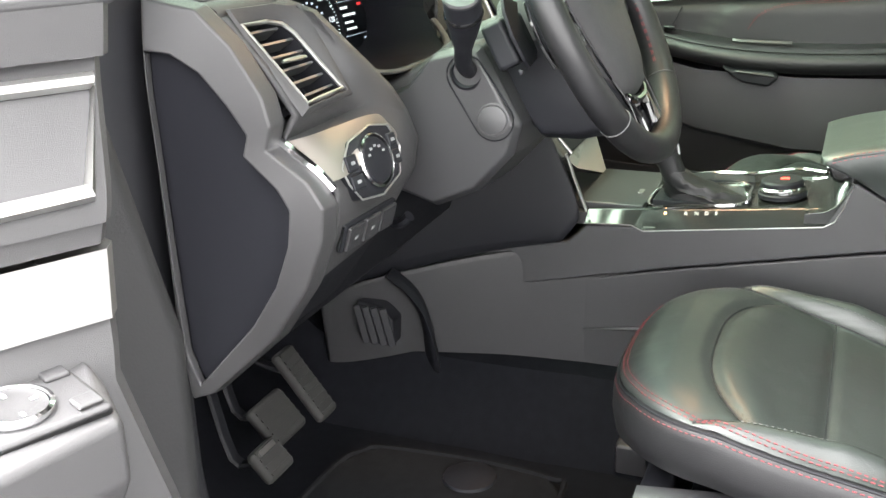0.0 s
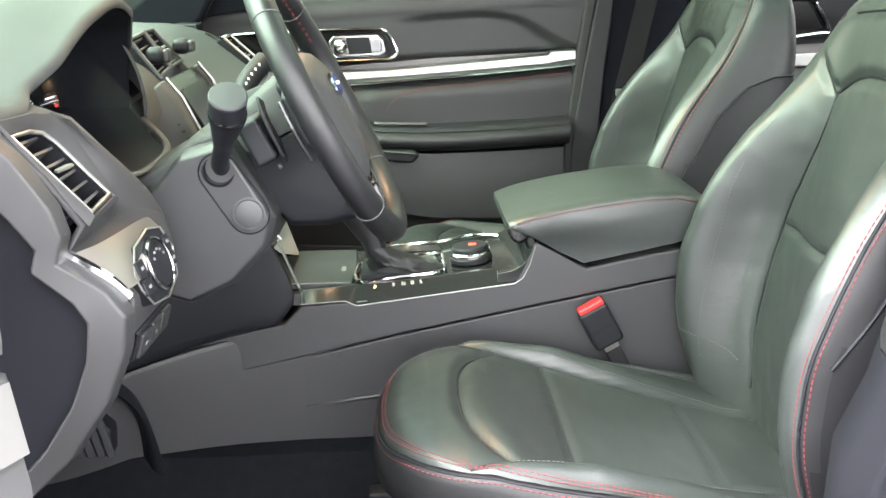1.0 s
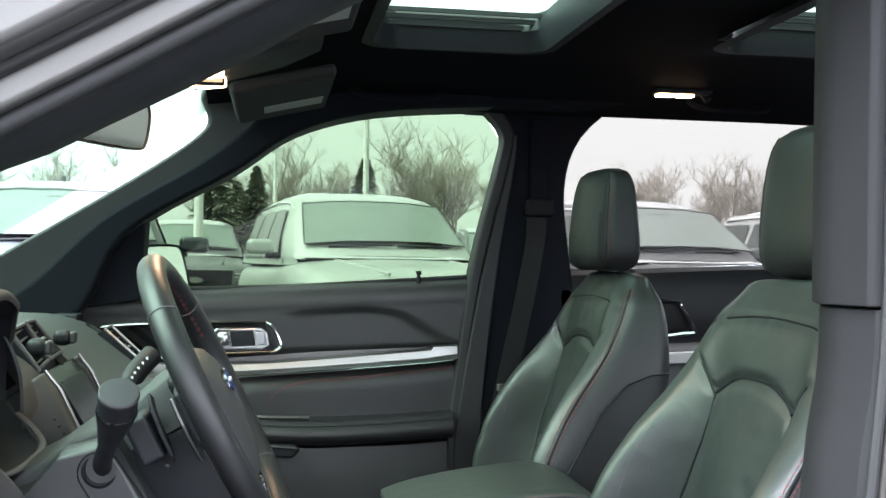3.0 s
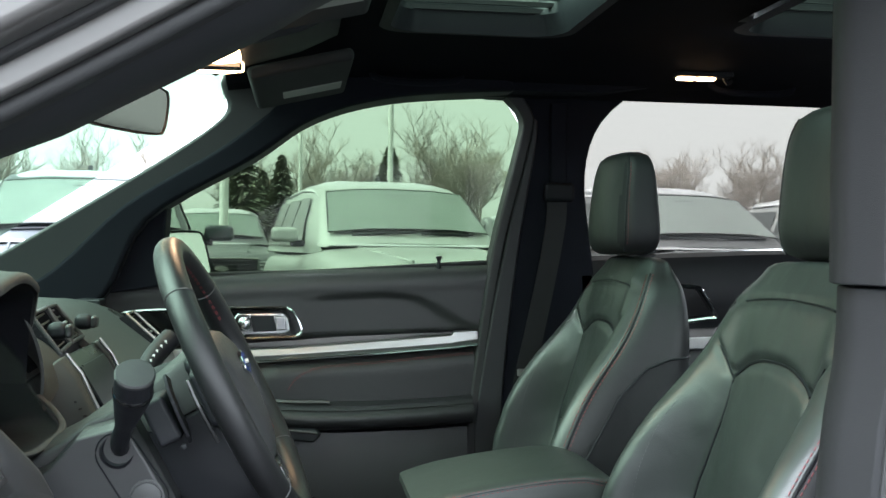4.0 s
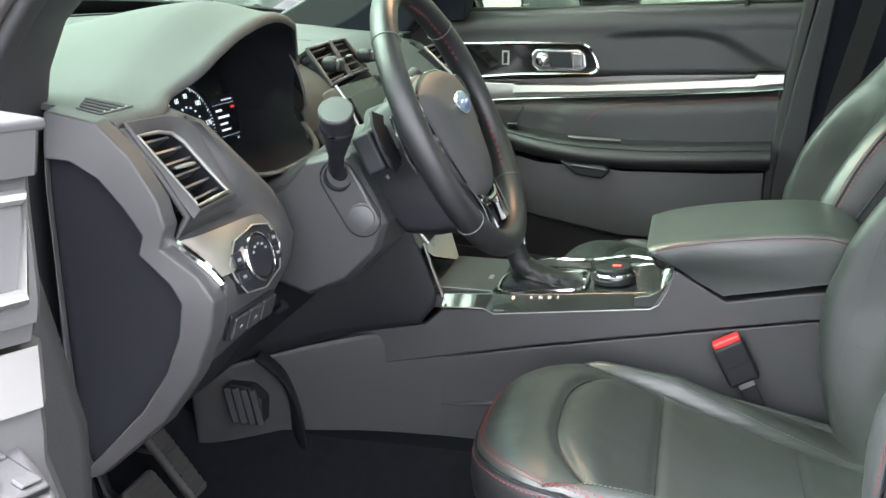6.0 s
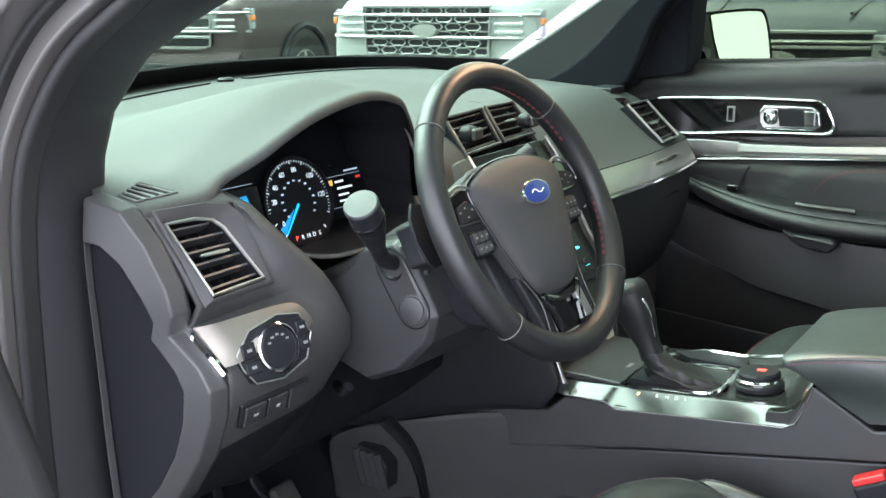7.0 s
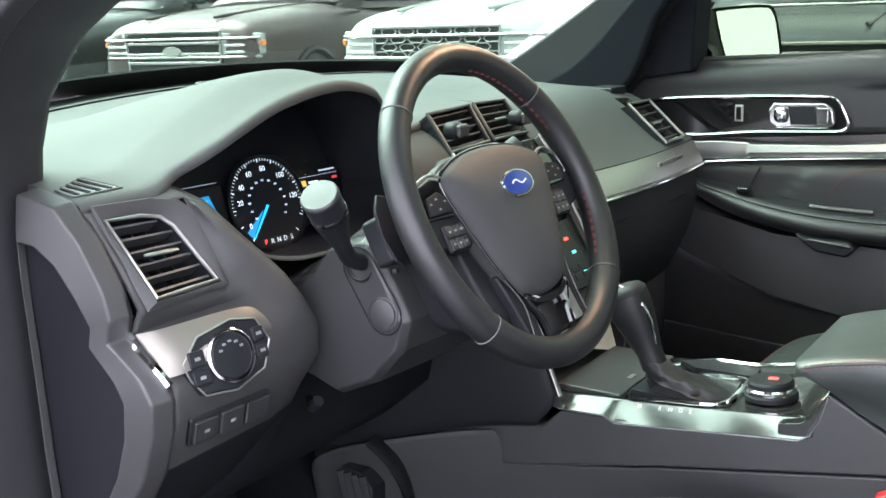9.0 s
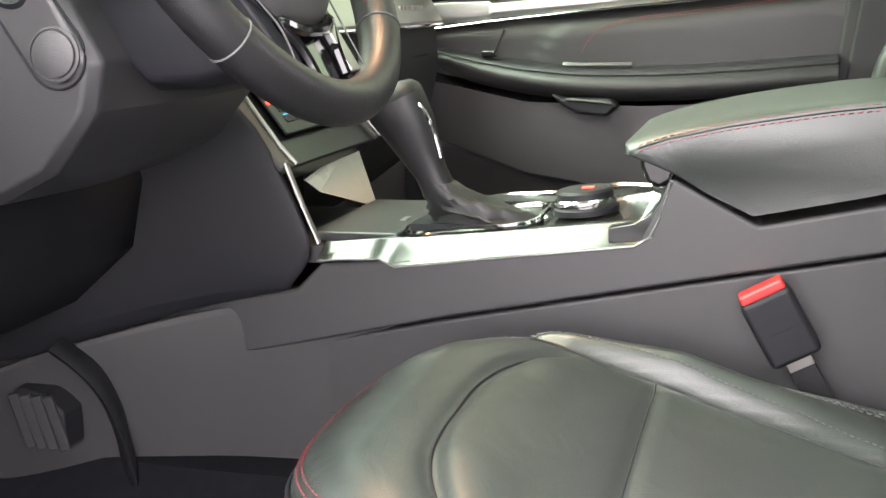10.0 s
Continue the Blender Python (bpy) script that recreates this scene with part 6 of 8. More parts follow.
    for half_, ks in ((-1, range(0, K // 2 + 14)), (1, range(K // 2 + 13, K))):
        for inn, up in ((0.0042, 0.0008), (0.0085, 0.0006), (-0.0042, -0.002)):
            dashes(smooth_path([rim_pt(k, inn, up) for k in ks], 2), GREYTHREAD if half_ == grey_side else THREAD, st, on=0.0045, off=0.0028, r=0.0009, label="double stitching round the cushion")
    for s in (-1, 1):
        seam([Vector((x, s * seam_y(x), cush_z(x, s * seam_y(x)))) for x in [0.153 + 0.45 * k / 44 for k in range(45)]])
        dashes(smooth_path([Vector((x, s * (seam_y(x) + 0.013), cush_z(x, s * (seam_y(x) + 0.013)) + 0.0006)) for x in [0.20 + 0.38 * k / 36 for k in range(37)]], 2), GREYTHREAD, st, on=0.003, off=0.003, r=0.0007)
    seam([Vector((arc_x(y), y, cush_z(arc_x(y), y))) for y in [-0.168 + 0.336 * k / 40 for k in range(41)]])
    for xs_ in (0.281, 0.468):
        h = seam_y(xs_)
        seam([Vector((xs_, y, cush_z(xs_, y))) for y in [-h + 2 * h * k / 24 for k in range(25)]], 0.0011)
    for s in (-1, 1):
        sk = loft([[Vector((x, s * (0.196 + o), z - 0.012 * ease(0.2, 0.06, x) - 0.03 * ease(0.25, 0.6, x))) for z, o in ((0.632, -0.02), (0.628, 0.004), (0.610, 0.018), (0.570, 0.022), (0.505, 0.010), (0.495, -0.02))] for x in (0.095, 0.12, 0.18, 0.30, 0.45, 0.60)], loop=True, caps=True)
        part("side_cover", sk, HARD, st, "grained black plastic side cover", angle=50)
        part("seat_rail", box(0.02, 0.62, s * 0.17 - 0.018, s * 0.17 + 0.018, 0.428, 0.50), DARK, st, bevel=0.004)
        part("rail_cover", box(0.00, 0.05, s * 0.17 - 0.024, s * 0.17 + 0.024, 0.425, 0.475), HARD, st, bevel=0.006)
    part("front_valance", box(0.09, 0.13, -0.18, 0.18, 0.50, 0.60), DARK, st, bevel=0.008)

    # -- backrest: half outlines from the middle to the rear, level by level --
    ZS = [0.58, 0.64, 0.70, 0.76, 0.85, 0.93, 1.00, 1.05, 1.10, 1.15, 1.20, 1.23, 1.252]
    XC = [0.585, 0.580, 0.578, 0.584, 0.602, 0.620, 0.636, 0.647, 0.657, 0.668, 0.682, 0.694, 0.716]
    YS = [0.100, 0.115, 0.132, 0.148, 0.158, 0.152, 0.130, 0.114, 0.108, 0.106, 0.100, 0.090, 0.070]
    XB = [0.560, 0.532, 0.512, 0.502, 0.500, 0.522, 0.555, 0.590, 0.630, 0.660, 0.682, 0.697, 0.720]
    YB = [0.170, 0.190, 0.198, 0.202, 0.204, 0.200, 0.192, 0.182, 0.168, 0.156, 0.140, 0.122, 0.095]
    XE = [0.575, 0.545, 0.522, 0.508, 0.512, 0.540, 0.572, 0.606, 0.646, 0.676, 0.698, 0.713, 0.735]
    YE = [0.200, 0.222, 0.232, 0.237, 0.238, 0.236, 0.230, 0.222, 0.211, 0.198, 0.180, 0.160, 0.125]
    XR_ = [0.70, 0.71, 0.72, 0.735, 0.752, 0.768, 0.781, 0.788, 0.795, 0.797, 0.795, 0.788, 0.775]

    def at(tab, z):
        return lerp(ZS, tab, z)

    def soft_at(tab, z):
        return sum(at(tab, z + d) for d in (-0.024, -0.012, 0, 0.012, 0.024)) / 5
    CNT = (26, 14, 8, 6, 5, 4)

    def outline(z):
        xc, ys_, xb, yb, xe, ye, xr = (soft_at(t, z) for t in (XC, YS, XB, YB, XE, YE, XR_))
        zz = ease(1.19, 1.252, z)
        keys = [(xc, 0.0), (xc + 0.002, ys_), (xb, yb), (xe, ye), (xe + 0.38 * (xr - xe), ye + 0.012 - 0.010 * zz), (xr - 0.02, ye - 0.006), (xr + 0.02 - 0.01 * zz, 0.0)]
        P = [Vector((a, b, 0)) for a, b in keys]
        full = [Vector((P[1].x, -P[1].y, 0))] + P + [Vector((P[-2].x, -P[-2].y, 0))]
        out, tag = [], []
        for i, n in enumerate(CNT):
            p0, p1, p2, p3 = full[i], full[i + 1], full[i + 2], full[i + 3]
            for q in range(n):
                t = q / n
                out.append(0.5 * (2 * p1 + (p2 - p0) * t + (2 * p0 - 5 * p1 + 4 * p2 - p3) * t * t + (3 * p1 - p0 - 3 * p2 + p3) * t ** 3))
                tag.append(i)
        out.append(P[-1])
        tag.append(len(CNT))
        return out, tag

    def yoke_z(y, ys_):
        return 1.132 - 0.030 * (min(1.0, abs(y) / 0.105)) ** 2.5

    def groove(y, z):
        ay, ys_ = abs(y), soft_at(YS, z)
        g = 0.0
        if z < 1.115:
            g = max(g, 0.0075 * math.exp(-((ay - ys_) / 0.0065) ** 2) * ease(0.64, 0.70, z))
        if z > 1.085:
            d = ay - (0.106 + (z - 1.095) * 0.9)
            g = max(g, 0.006 * math.exp(-(d / 0.007) ** 2) * ease(1.085, 1.10, z) * ease(1.165, 1.14, z))
        if ay < 0.115:
            g = max(g, 0.0075 * math.exp(-((z - yoke_z(y, ys_)) / 0.0075) ** 2) * ease(0.115, 0.10, ay))
        if ay < ys_:
            g = max(g, 0.005 * math.exp(-((z - 0.913) / 0.0065) ** 2) * ease(ys_, ys_ - 0.01, ay))
        g = max(g, 0.0035 * math.exp(-((z - 1.212 + 0.5 * ay * ay) / 0.006) ** 2))
        return g

    def puff(y, z):
        ay, ys_ = abs(y), soft_at(YS, z)
        if ay > ys_:
            return 0.0
        return 0.006 * math.cos(math.pi * ay / (2 * ys_)) * ease(0.66, 0.78, z) * ease(1.12, 1.02, z)

    def front(z, y):
        return groove(y, z) - puff(y, z) + 0.0022 * noise.noise((z * 11, y * 11, 2.0)) + 0.0010 * noise.noise((z * 34, y * 34, 7.0))
    NZ = 140
    rows, NB = [], sum(CNT)
    for i in range(NZ + 1):
        z = 0.58 + (1.252 - 0.58) * i / NZ
        half, tag = outline(z)
        pts = []
        for p, tg in zip(half, tag):
            dx = front(z, p.y) if tg <= 2 else 0.0
            side_ = 0.002 * noise.noise((z * 9, p.x * 9, 4.0)) if tg in (3, 4) else 0.0
            pts.append((p.x + dx, p.y + side_))
        ring_ = [Vector((x, y, z)) for x, y in pts] + [Vector((x, -y, z)) for x, y in pts[-2:0:-1]]
        rows.append(ring_)
    last = rows[-1]
    cx_ = sum(p.x for p in last) / len(last)
    for f, dz in ((0.82, 0.006), (0.55, 0.009), (0.1, 0.010)):
        rows.append([Vector((cx_ + (p.x - cx_) * f, p.y * f, 1.252 + dz)) for p in last])
    bk_ = part("backrest", loft(rows, loop=True, caps=True), LEATHER, st, angle=80)
    bk_.data.materials.append(LEATHER_SIDE)
    bk_.data.materials.append(VINYL_DARK)
    ringn = len(last)
    e0 = sum(CNT[:3])
    SHX, SHZ = [0.50, 0.572, 0.633, 0.684, 0.727, 0.81], [0.80, 0.906, 1.013, 1.061, 1.078, 1.083]
    for k, p in enumerate(bk_.data.polygons):
        j = k % ringn
        if j >= ringn // 2:
            j = ringn - 1 - j
        if j >= e0 and k < ringn * (NZ + 1):
            p.material_index = 2 if p.center.z < lerp(SHX, SHZ, p.center.x) and p.center.x > 0.53 else 1

    def on_back(z, y):
        half, tag = outline(z)
        for a, b in zip(half, half[1:]):
            if a.y <= abs(y) <= b.y:
                f = (abs(y) - a.y) / max(1e-6, b.y - a.y)
                return Vector((a.x + (b.x - a.x) * f + front(z, y) - 0.0003, y, z))
        return Vector((half[e0].x, y, z))

    def on_edge(z, s, off):
        half, tag = outline(z)
        a, b = half[e0 + (1 if off > 0 else -1)], half[e0]
        d = (a - b).normalized()
        q = b + d * abs(off)
        return Vector((q.x - 0.0006, s * (q.y + 0.0006), z))
    for s in (-1, 1):
        zl = [0.67 + 0.425 * k / 40 for k in range(41)]
        seam([on_back(z, s * soft_at(YS, z)) for z in zl], 0.0021)
        seam([on_back(1.095 + 0.045 * k / 8, s * (0.106 + 0.0405 * k / 8)) for k in range(9)])
        ze = [0.62 + 0.61 * k / 50 for k in range(51)]
        part("piping", tube([on_edge(z, s, 0.0) for z in ze], 0.0021, 6), DARK, st)
        for off in (-0.006, 0.006):
            dashes([on_edge(z, s, off) for z in ze], GREYTHREAD if s == grey_side else THREAD, st, on=0.005, off=0.003, r=0.0009, label="double stitching along the bolster")
        dashes([on_back(z, s * (soft_at(YB, z) - 0.012)) + Vector((-0.0004, 0, 0)) for z in [0.70 + 0.36 * k / 30 for k in range(31)]], GREYTHREAD, st, on=0.003, off=0.003, r=0.0006)
        half_pts = []
        for k in range(25):
            x = 0.535 + 0.255 * k / 24
            z = lerp(SHX, SHZ, x)
            half, tag = outline(z)
            h_ = half[e0:]
            yy = next((a.y + (b.y - a.y) * (x - a.x) / max(1e-6, b.x - a.x) for a, b in zip(h_, h_[1:]) if a.x <= x <= b.x), None)
            if yy is not None:
                half_pts.append(Vector((x, s * (yy + 0.0006), z)))
        part("shell_piping", tube(smooth_path(half_pts, 2), 0.0022, 6), DARK, st)
    seam([on_back(yoke_z(y, 0), y) for y in [-0.106 + 0.212 * k / 30 for k in range(31)]], 0.0024)
    seam([on_back(1.212 - 0.5 * y * y, y) for y in [-0.12 + 0.24 * k / 20 for k in range(21)]], 0.0014)
    for s in (-1, 1):
        dashes([on_back(0.735 - 0.03 * (1 - f) ** 2, s * (0.150 + 0.07 * f)) + Vector((-0.0006, 0, 0)) for f in [k / 10 for k in range(11)]], GREYTHREAD, st, on=0.003, off=0.003, r=0.0008)
    hw9 = soft_at(YS, 0.913)
    seam([on_back(0.913, y) for y in [-hw9 + 2 * hw9 * k / 26 for k in range(27)]], 0.0011)

    # -- head restraint: a padded block that narrows upwards --
    rows = []
    for i in range(29):
        f = i / 28
        z = 1.264 + 0.200 * f
        k = (1 - abs(2 * f - 1) ** 4.5) ** 0.5
        hw = (0.134 - 0.016 * f) * (0.62 + 0.38 * k)
        xf = -0.052 + 0.004 * f + 0.016 * f * f
        xr = 0.048 - 0.018 * f
        cx, hx = (xf + xr) / 2, (xr - xf) / 2 * (0.50 + 0.50 * k)
        ring_ = []
        for q in range(48):
            a = 2 * math.pi * q / 48
            c, s_ = math.cos(a), math.sin(a)
            px = math.copysign(abs(c) ** 0.36, c) * hx
            py = math.copysign(abs(s_) ** 0.40, s_) * hw
            if px < 0:
                px += 0.020 * (py / 0.134) ** 2 - 0.006
            ring_.append(Vector((0.722 + hx0 + cx + px, py, z)))
        rows.append(ring_)
    hr = part("head_restraint", loft(rows, loop=True, caps=True), RESTRAINT, st, angle=75)
    hr.data.materials.append(VINYL_DARK)
    for p in hr.data.polygons:
        if abs(p.normal.y) > 0.35:
            p.material_index = 1
    for q in (17, 31):
        part("piping", tube([rows[i][q] + Vector((-0.0006, 0, 0)) for i in range(1, 28)], 0.0018, 6), DARK, hr)
        dashes([rows[i][q + (-1 if q == 17 else 1)] + Vector((-0.0004, 0.0008 * (1 if q == 17 else -1), 0)) for i in range(3, 26)], THREAD, hr, on=0.004, off=0.003, r=0.0006)
    for s in (-1, 1):
        part("post", tube([(0.745 + hx0 * 0.5, s * 0.062, 1.235), (0.740 + hx0 * 0.8, s * 0.062, 1.285)], 0.007, 12), CHROME, hr, "bright steel post")
        part("post_collar", lathe([(0.018, 0), (0.018, 0.008), (0.014, 0.012), (0.008, 0.012)], pose(0.745 + hx0 * 0.5, s * 0.062, 1.256), 20), DARK, hr)


seat = thing("front_seat", "black leather driver bucket seat with red double stitching", "car seat", "front seats", at=(0, SEAT_Y, 0))
seat_parts(seat, 0.045, 1)
p_seat = thing("front_seat", "black leather passenger bucket seat with red double stitching", "car seat", "front seats", at=(0, 0.345, 0))
seat_parts(p_seat, -0.010)


# ---- passenger door ----
def door_trim(door, M, sign, detail=True):
    """The lining of a front door. M carries (along, out of the panel, up) to the door's own coordinates; along grows to the rear."""
    def dp(name, bm, mat, parent=None, label="", **k):
        bm.transform(M)
        return part(name, bm, mat, parent or door, label, **k)

    def slab(poly, t0, t1):
        return prism(poly, "y", t0, t1)
    dp("door_shell", slab([(-0.42, 0.36), (0.50, 0.36), (0.465, 0.85), (0.52, 1.15), (-0.33, 1.12), (-0.40, 0.9)], -0.10, -0.024), PAINT, bevel=0.01)
    # one soft upper panel from the sill down to the strip, with a creased recess
    prof = [(-0.085, 1.128), (-0.085, 1.206), (-0.060, 1.216), (-0.030, 1.216), (-0.012, 1.211), (0.000, 1.201), (0.006, 1.188), (0.007, 1.175), (0.006, 1.165)] + [(0.005 - 0.005 * k / 16, 1.160 - 0.092 * k / 16) for k in range(17)] + [(-0.006, 1.060), (-0.024, 1.054)]
    rows = []
    for k in range(61):
        x = -0.42 + 0.945 * k / 60
        dz = lerp([-0.42, -0.12, 0.10, 0.35, 0.525], [-0.022, -0.012, 0.002, 0.012, 0.020], x)
        zc = lerp([0.08, 0.15, 0.28, 0.34, 0.38, 0.42, 0.47, 0.525], [1.150, 1.158, 1.164, 1.156, 1.137, 1.112, 1.086, 1.070], x)
        cut = 0.009 * ease(0.06, 0.18, x)
        rows.append([Vector((x, t - cut * ease(zc + 0.004, zc - 0.008, z + dz), z + dz)) for t, z in prof])
    dp("upper_panel", loft(rows), HARD, label="soft black upper door panel with a creased recess", angle=60)
    # bright bezel round the handle recess
    BZ_ = [(-0.340, 1.112), (-0.16, 1.128), (0.02, 1.131), (0.045, 1.128), (0.058, 1.117), (0.073, 1.086), (0.073, 1.073), (0.060, 1.065), (0.03, 1.063), (-0.10, 1.058), (-0.280, 1.049)]
    dp("handle_panel", slab([(p.x, p.z) for p in smooth_path([(x, 0, z) for x, z in BZ_], 6, closed=True)], 0.000, 0.009), GLOSS, smooth=False)
    bz = dp("handle_bezel", tube(smooth_path([(x, 0.011, z) for x, z in BZ_], 6, closed=True), 0.0044, 8, closed=True, up=(0, 1, 0)), CHROME, label="bright bezel round the door handle")
    dp("handle_cup", slab([(-0.070, 1.118), (0.030, 1.120), (0.045, 1.108), (0.050, 1.080), (0.035, 1.070), (-0.062, 1.068), (-0.078, 1.080), (-0.080, 1.105)], 0.008, 0.016), CHROME, bz, bevel=0.005, seg=3)
    dp("handle_hole", slab([(-0.040, 1.112), (0.012, 1.113), (0.018, 1.078), (-0.034, 1.076)], 0.0155, 0.0172), DARK, bz, smooth=False)
    dp("handle_pull", tube(smooth_path([(-0.062, 0.014, 1.094), (-0.052, 0.020, 1.094), (-0.046, 0.016, 1.094)], 4), 0.010, 8, flat=1.5), CHROME, bz)
    dp("handle_lever", box(0.016, 0.040, 0.015, 0.022, 1.080, 1.112), CHROME, bz, bevel=0.004)
    dp("lock_switch", box(-0.150, -0.132, 0.008, 0.013, 1.078, 1.112), SILVER, bevel=0.002)
    dp("lock_rocker", box(-0.146, -0.136, 0.012, 0.0145, 1.082, 1.108), GLOSS, bevel=0.001)
    # silver strip
    rows = []
    for x, z0, z1 in ((-0.29, 0.985, 1.030), (-0.20, 0.998, 1.036), (-0.12, 1.000, 1.036), (-0.115, 1.004, 1.032), (0.05, 1.012, 1.038), (0.25, 1.025, 1.054), (0.425, 1.038, 1.068), (0.43, 1.040, 1.076), (0.487, 1.047, 1.079)):
        rows.append([Vector((x, t, z)) for t, z in ((-0.01, z0), (0.012, z0 + 0.001), (0.016, z0 + 0.012), (0.012, z1), (-0.01, z1 + 0.002))])
    dp("silver_strip", loft(rows, loop=True, caps=True), SILVER, label="satin silver door strip", bevel=0.002)
    dp("silver_edge", tube([(x, 0.016, z) for x, z in ((-0.29, 0.985), (-0.12, 1.000), (0.05, 1.012), (0.25, 1.025), (0.43, 1.039), (0.487, 1.046))], 0.002, 6), CHROME)
    # stitched insert, with a raised field that begins in a slanting corner
    rows = []
    for k in range(49):
        x = -0.32 + 0.80 * k / 48
        zt = lerp([-0.32, -0.17, 0.05, 0.25, 0.478], [0.984, 0.996, 1.010, 1.022, 1.042], x)
        zb = lerp([-0.32, -0.17, 0.05, 0.25, 0.478], [0.945, 0.925, 0.905, 0.912, 0.925], x)
        row = []
        for j in range(15):
            z = zt + (zb - zt) * j / 14
            edge_ = 0.012 + (0.995 - z) * -0.9
            lift = 0.007 * ease(edge_ - 0.004, edge_ + 0.010, x) * ease(zt - 0.006, zt - 0.018, z)
            row.append(Vector((x, -0.012 + 0.016 * math.sin(math.pi * min(1.0, (j + 0.5) / 6) / 2) + lift, z)))
        rows.append(row)
    dp("insert", loft(rows), LINING, angle=60)
    dp("insert_seam", tube([(-0.120, 0.0065, 0.930), (-0.112, 0.0068, 0.950), (-0.095, 0.0066, 0.985)], 0.0016, 6), DARK)
    for dz in (0, 0.0035):
        tr_ = [Vector(p) for p in smooth_path([(0.045, 0.0125, 0.940), (0.060, 0.0125, 0.962 + dz), (0.085, 0.0125, 0.980 + dz), (0.13, 0.0125, 0.993 + dz), (0.25, 0.0125, 1.003 + dz), (0.475, 0.0125, 1.025 + dz)], 6)]
        dashes([M @ p for p in tr_], THREAD, door, on=0.005, off=0.002, r=0.0006)
    # armrest: a padded bar with a pointed front end
    st_ = [(-0.255, 0.958, 0.948, 0.012), (-0.235, 0.957, 0.935, 0.030), (-0.20, 0.953, 0.915, 0.050), (-0.14, 0.943, 0.893, 0.068), (-0.05, 0.928, 0.874, 0.084), (0.05, 0.918, 0.862, 0.092), (0.18, 0.915, 0.858, 0.090), (0.32, 0.919, 0.862, 0.082), (0.47, 0.928, 0.868, 0.066)]
    A_ = smooth_path([(x, zt, zb) for x, zt, zb, o in st_], 5)
    O_ = smooth_path([(x, o, 0) for x, zt, zb, o in st_], 5)
    rows = []
    for p, q in zip(A_, O_):
        x, zt, zb, o = p.x, p.y, p.z, q.y
        h = zt - zb
        rows.append([Vector((x, t, z)) for t, z in ((-0.02, zt), (o * 0.35, zt), (o * 0.62, zt - 0.002), (o * 0.80, zt - 0.10 * h), (o * 0.86, zt - 0.20 * h), (o * 0.84, zt - 0.24 * h), (o * 0.95, zt - 0.34 * h), (o, zt - 0.50 * h), (o * 0.98, zt - 0.68 * h), (o * 0.90, zt - 0.86 * h), (o * 0.72, zb), (o * 0.3, zb), (-0.02, zb))])
    ar_ = dp("armrest", loft(rows, loop=True, caps=True), LINING, label="padded black armrest of the door", angle=60)
    dashes([M @ Vector((p.x, q.y * 0.845, p.y - 0.225 * (p.y - p.z))) for p, q in zip(A_, O_)][4:], GREYTHREAD, ar_, on=0.005, off=0.002, r=0.0007)
    dp("shelf_lip", tube(smooth_path([(0.02, 0.05, 0.922), (0.05, 0.055, 0.9205), (0.14, 0.056, 0.919)], 4), 0.0045, 6, flat=1.2), HARD, ar_)
    dp("window_switch", box(-0.125, -0.10, 0.035, 0.06, 0.938, 0.950, None), GLOSS, ar_, bevel=0.003)
    cup = dp("pull_cup", slab([(0.005, 0.876), (0.030, 0.868), (0.110, 0.866), (0.122, 0.854), (0.104, 0.836), (0.050, 0.842), (0.025, 0.856)], 0.050, 0.100), DARK, bevel=0.008, seg=3)
    dp("cup_lip", tube(smooth_path([(0.035, 0.101, 0.866), (0.070, 0.102, 0.863), (0.112, 0.101, 0.858)], 4), 0.003, 6), HARD, cup)
    # lower lining, bowed, with the pocket below
    rows = []
    for x, top, bot, o in ((-0.30, 0.93, 0.50, 0.02), (-0.22, 0.905, 0.50, 0.04), (-0.05, 0.868, 0.48, 0.052), (0.15, 0.858, 0.46, 0.055), (0.35, 0.862, 0.45, 0.05), (0.46, 0.868, 0.45, 0.04)):
        pk = lerp([-0.30, -0.16, 0.0, 0.10, 0.46], [0.82, 0.77, 0.715, 0.70, 0.69], x)
        rows.append([Vector((x, t, z)) for t, z in ((-0.02, top), (o * 0.85, top - 0.01), (o, (top + pk) / 2), (o, pk), (o - 0.012, pk - 0.008), (o - 0.02, pk - 0.03), (o * 0.2, bot + 0.06), (-0.02, bot))])
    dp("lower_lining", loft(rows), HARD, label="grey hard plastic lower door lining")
    pk_rows = []
    for x, z0 in ((-0.27, 0.50), (-0.10, 0.49), (0.10, 0.48), (0.45, 0.47)):
        pk_rows.append([Vector((x, t, z)) for t, z in ((0.0, z0), (0.06, z0 + 0.005), (0.075, z0 + 0.10), (0.070, z0 + 0.15), (0.063, z0 + 0.15), (0.05, z0 + 0.02))])
    dp("door_pocket", loft(pk_rows, loop=True, caps=True), DARK, bevel=0.003)


pdoor = thing("passenger_door", "closed black car door lining with silver strip and bright handle", "car door", at=(0.1, 0.74, 0.8))
# along = x, out of the panel = -y
MP = Matrix.Translation((-0.1, 0, -0.8)) @ Matrix(((1, 0, 0, 0), (0, -1, 0, 0), (0, 0, 1, 0), (0, 0, 0, 1)))
door_trim(pdoor, MP, 1)
lp = lathe([(0.006, 0), (0.006, 0.014), (0.0045, 0.018), (0.0045, 0.022), (0.007, 0.024), (0.007, 0.030), (0, 0.032)], Matrix.Translation((0.395 - 0.1, 0.015, 1.222 - 0.8)), 14)
part("lock_pin", lp, DARK, pdoor)
part("window_seal", tube([(-0.42, 0.03, 0.398), (0.0, 0.03, 0.412), (0.43, 0.03, 0.44)], 0.006, 8), RUBBER, pdoor)

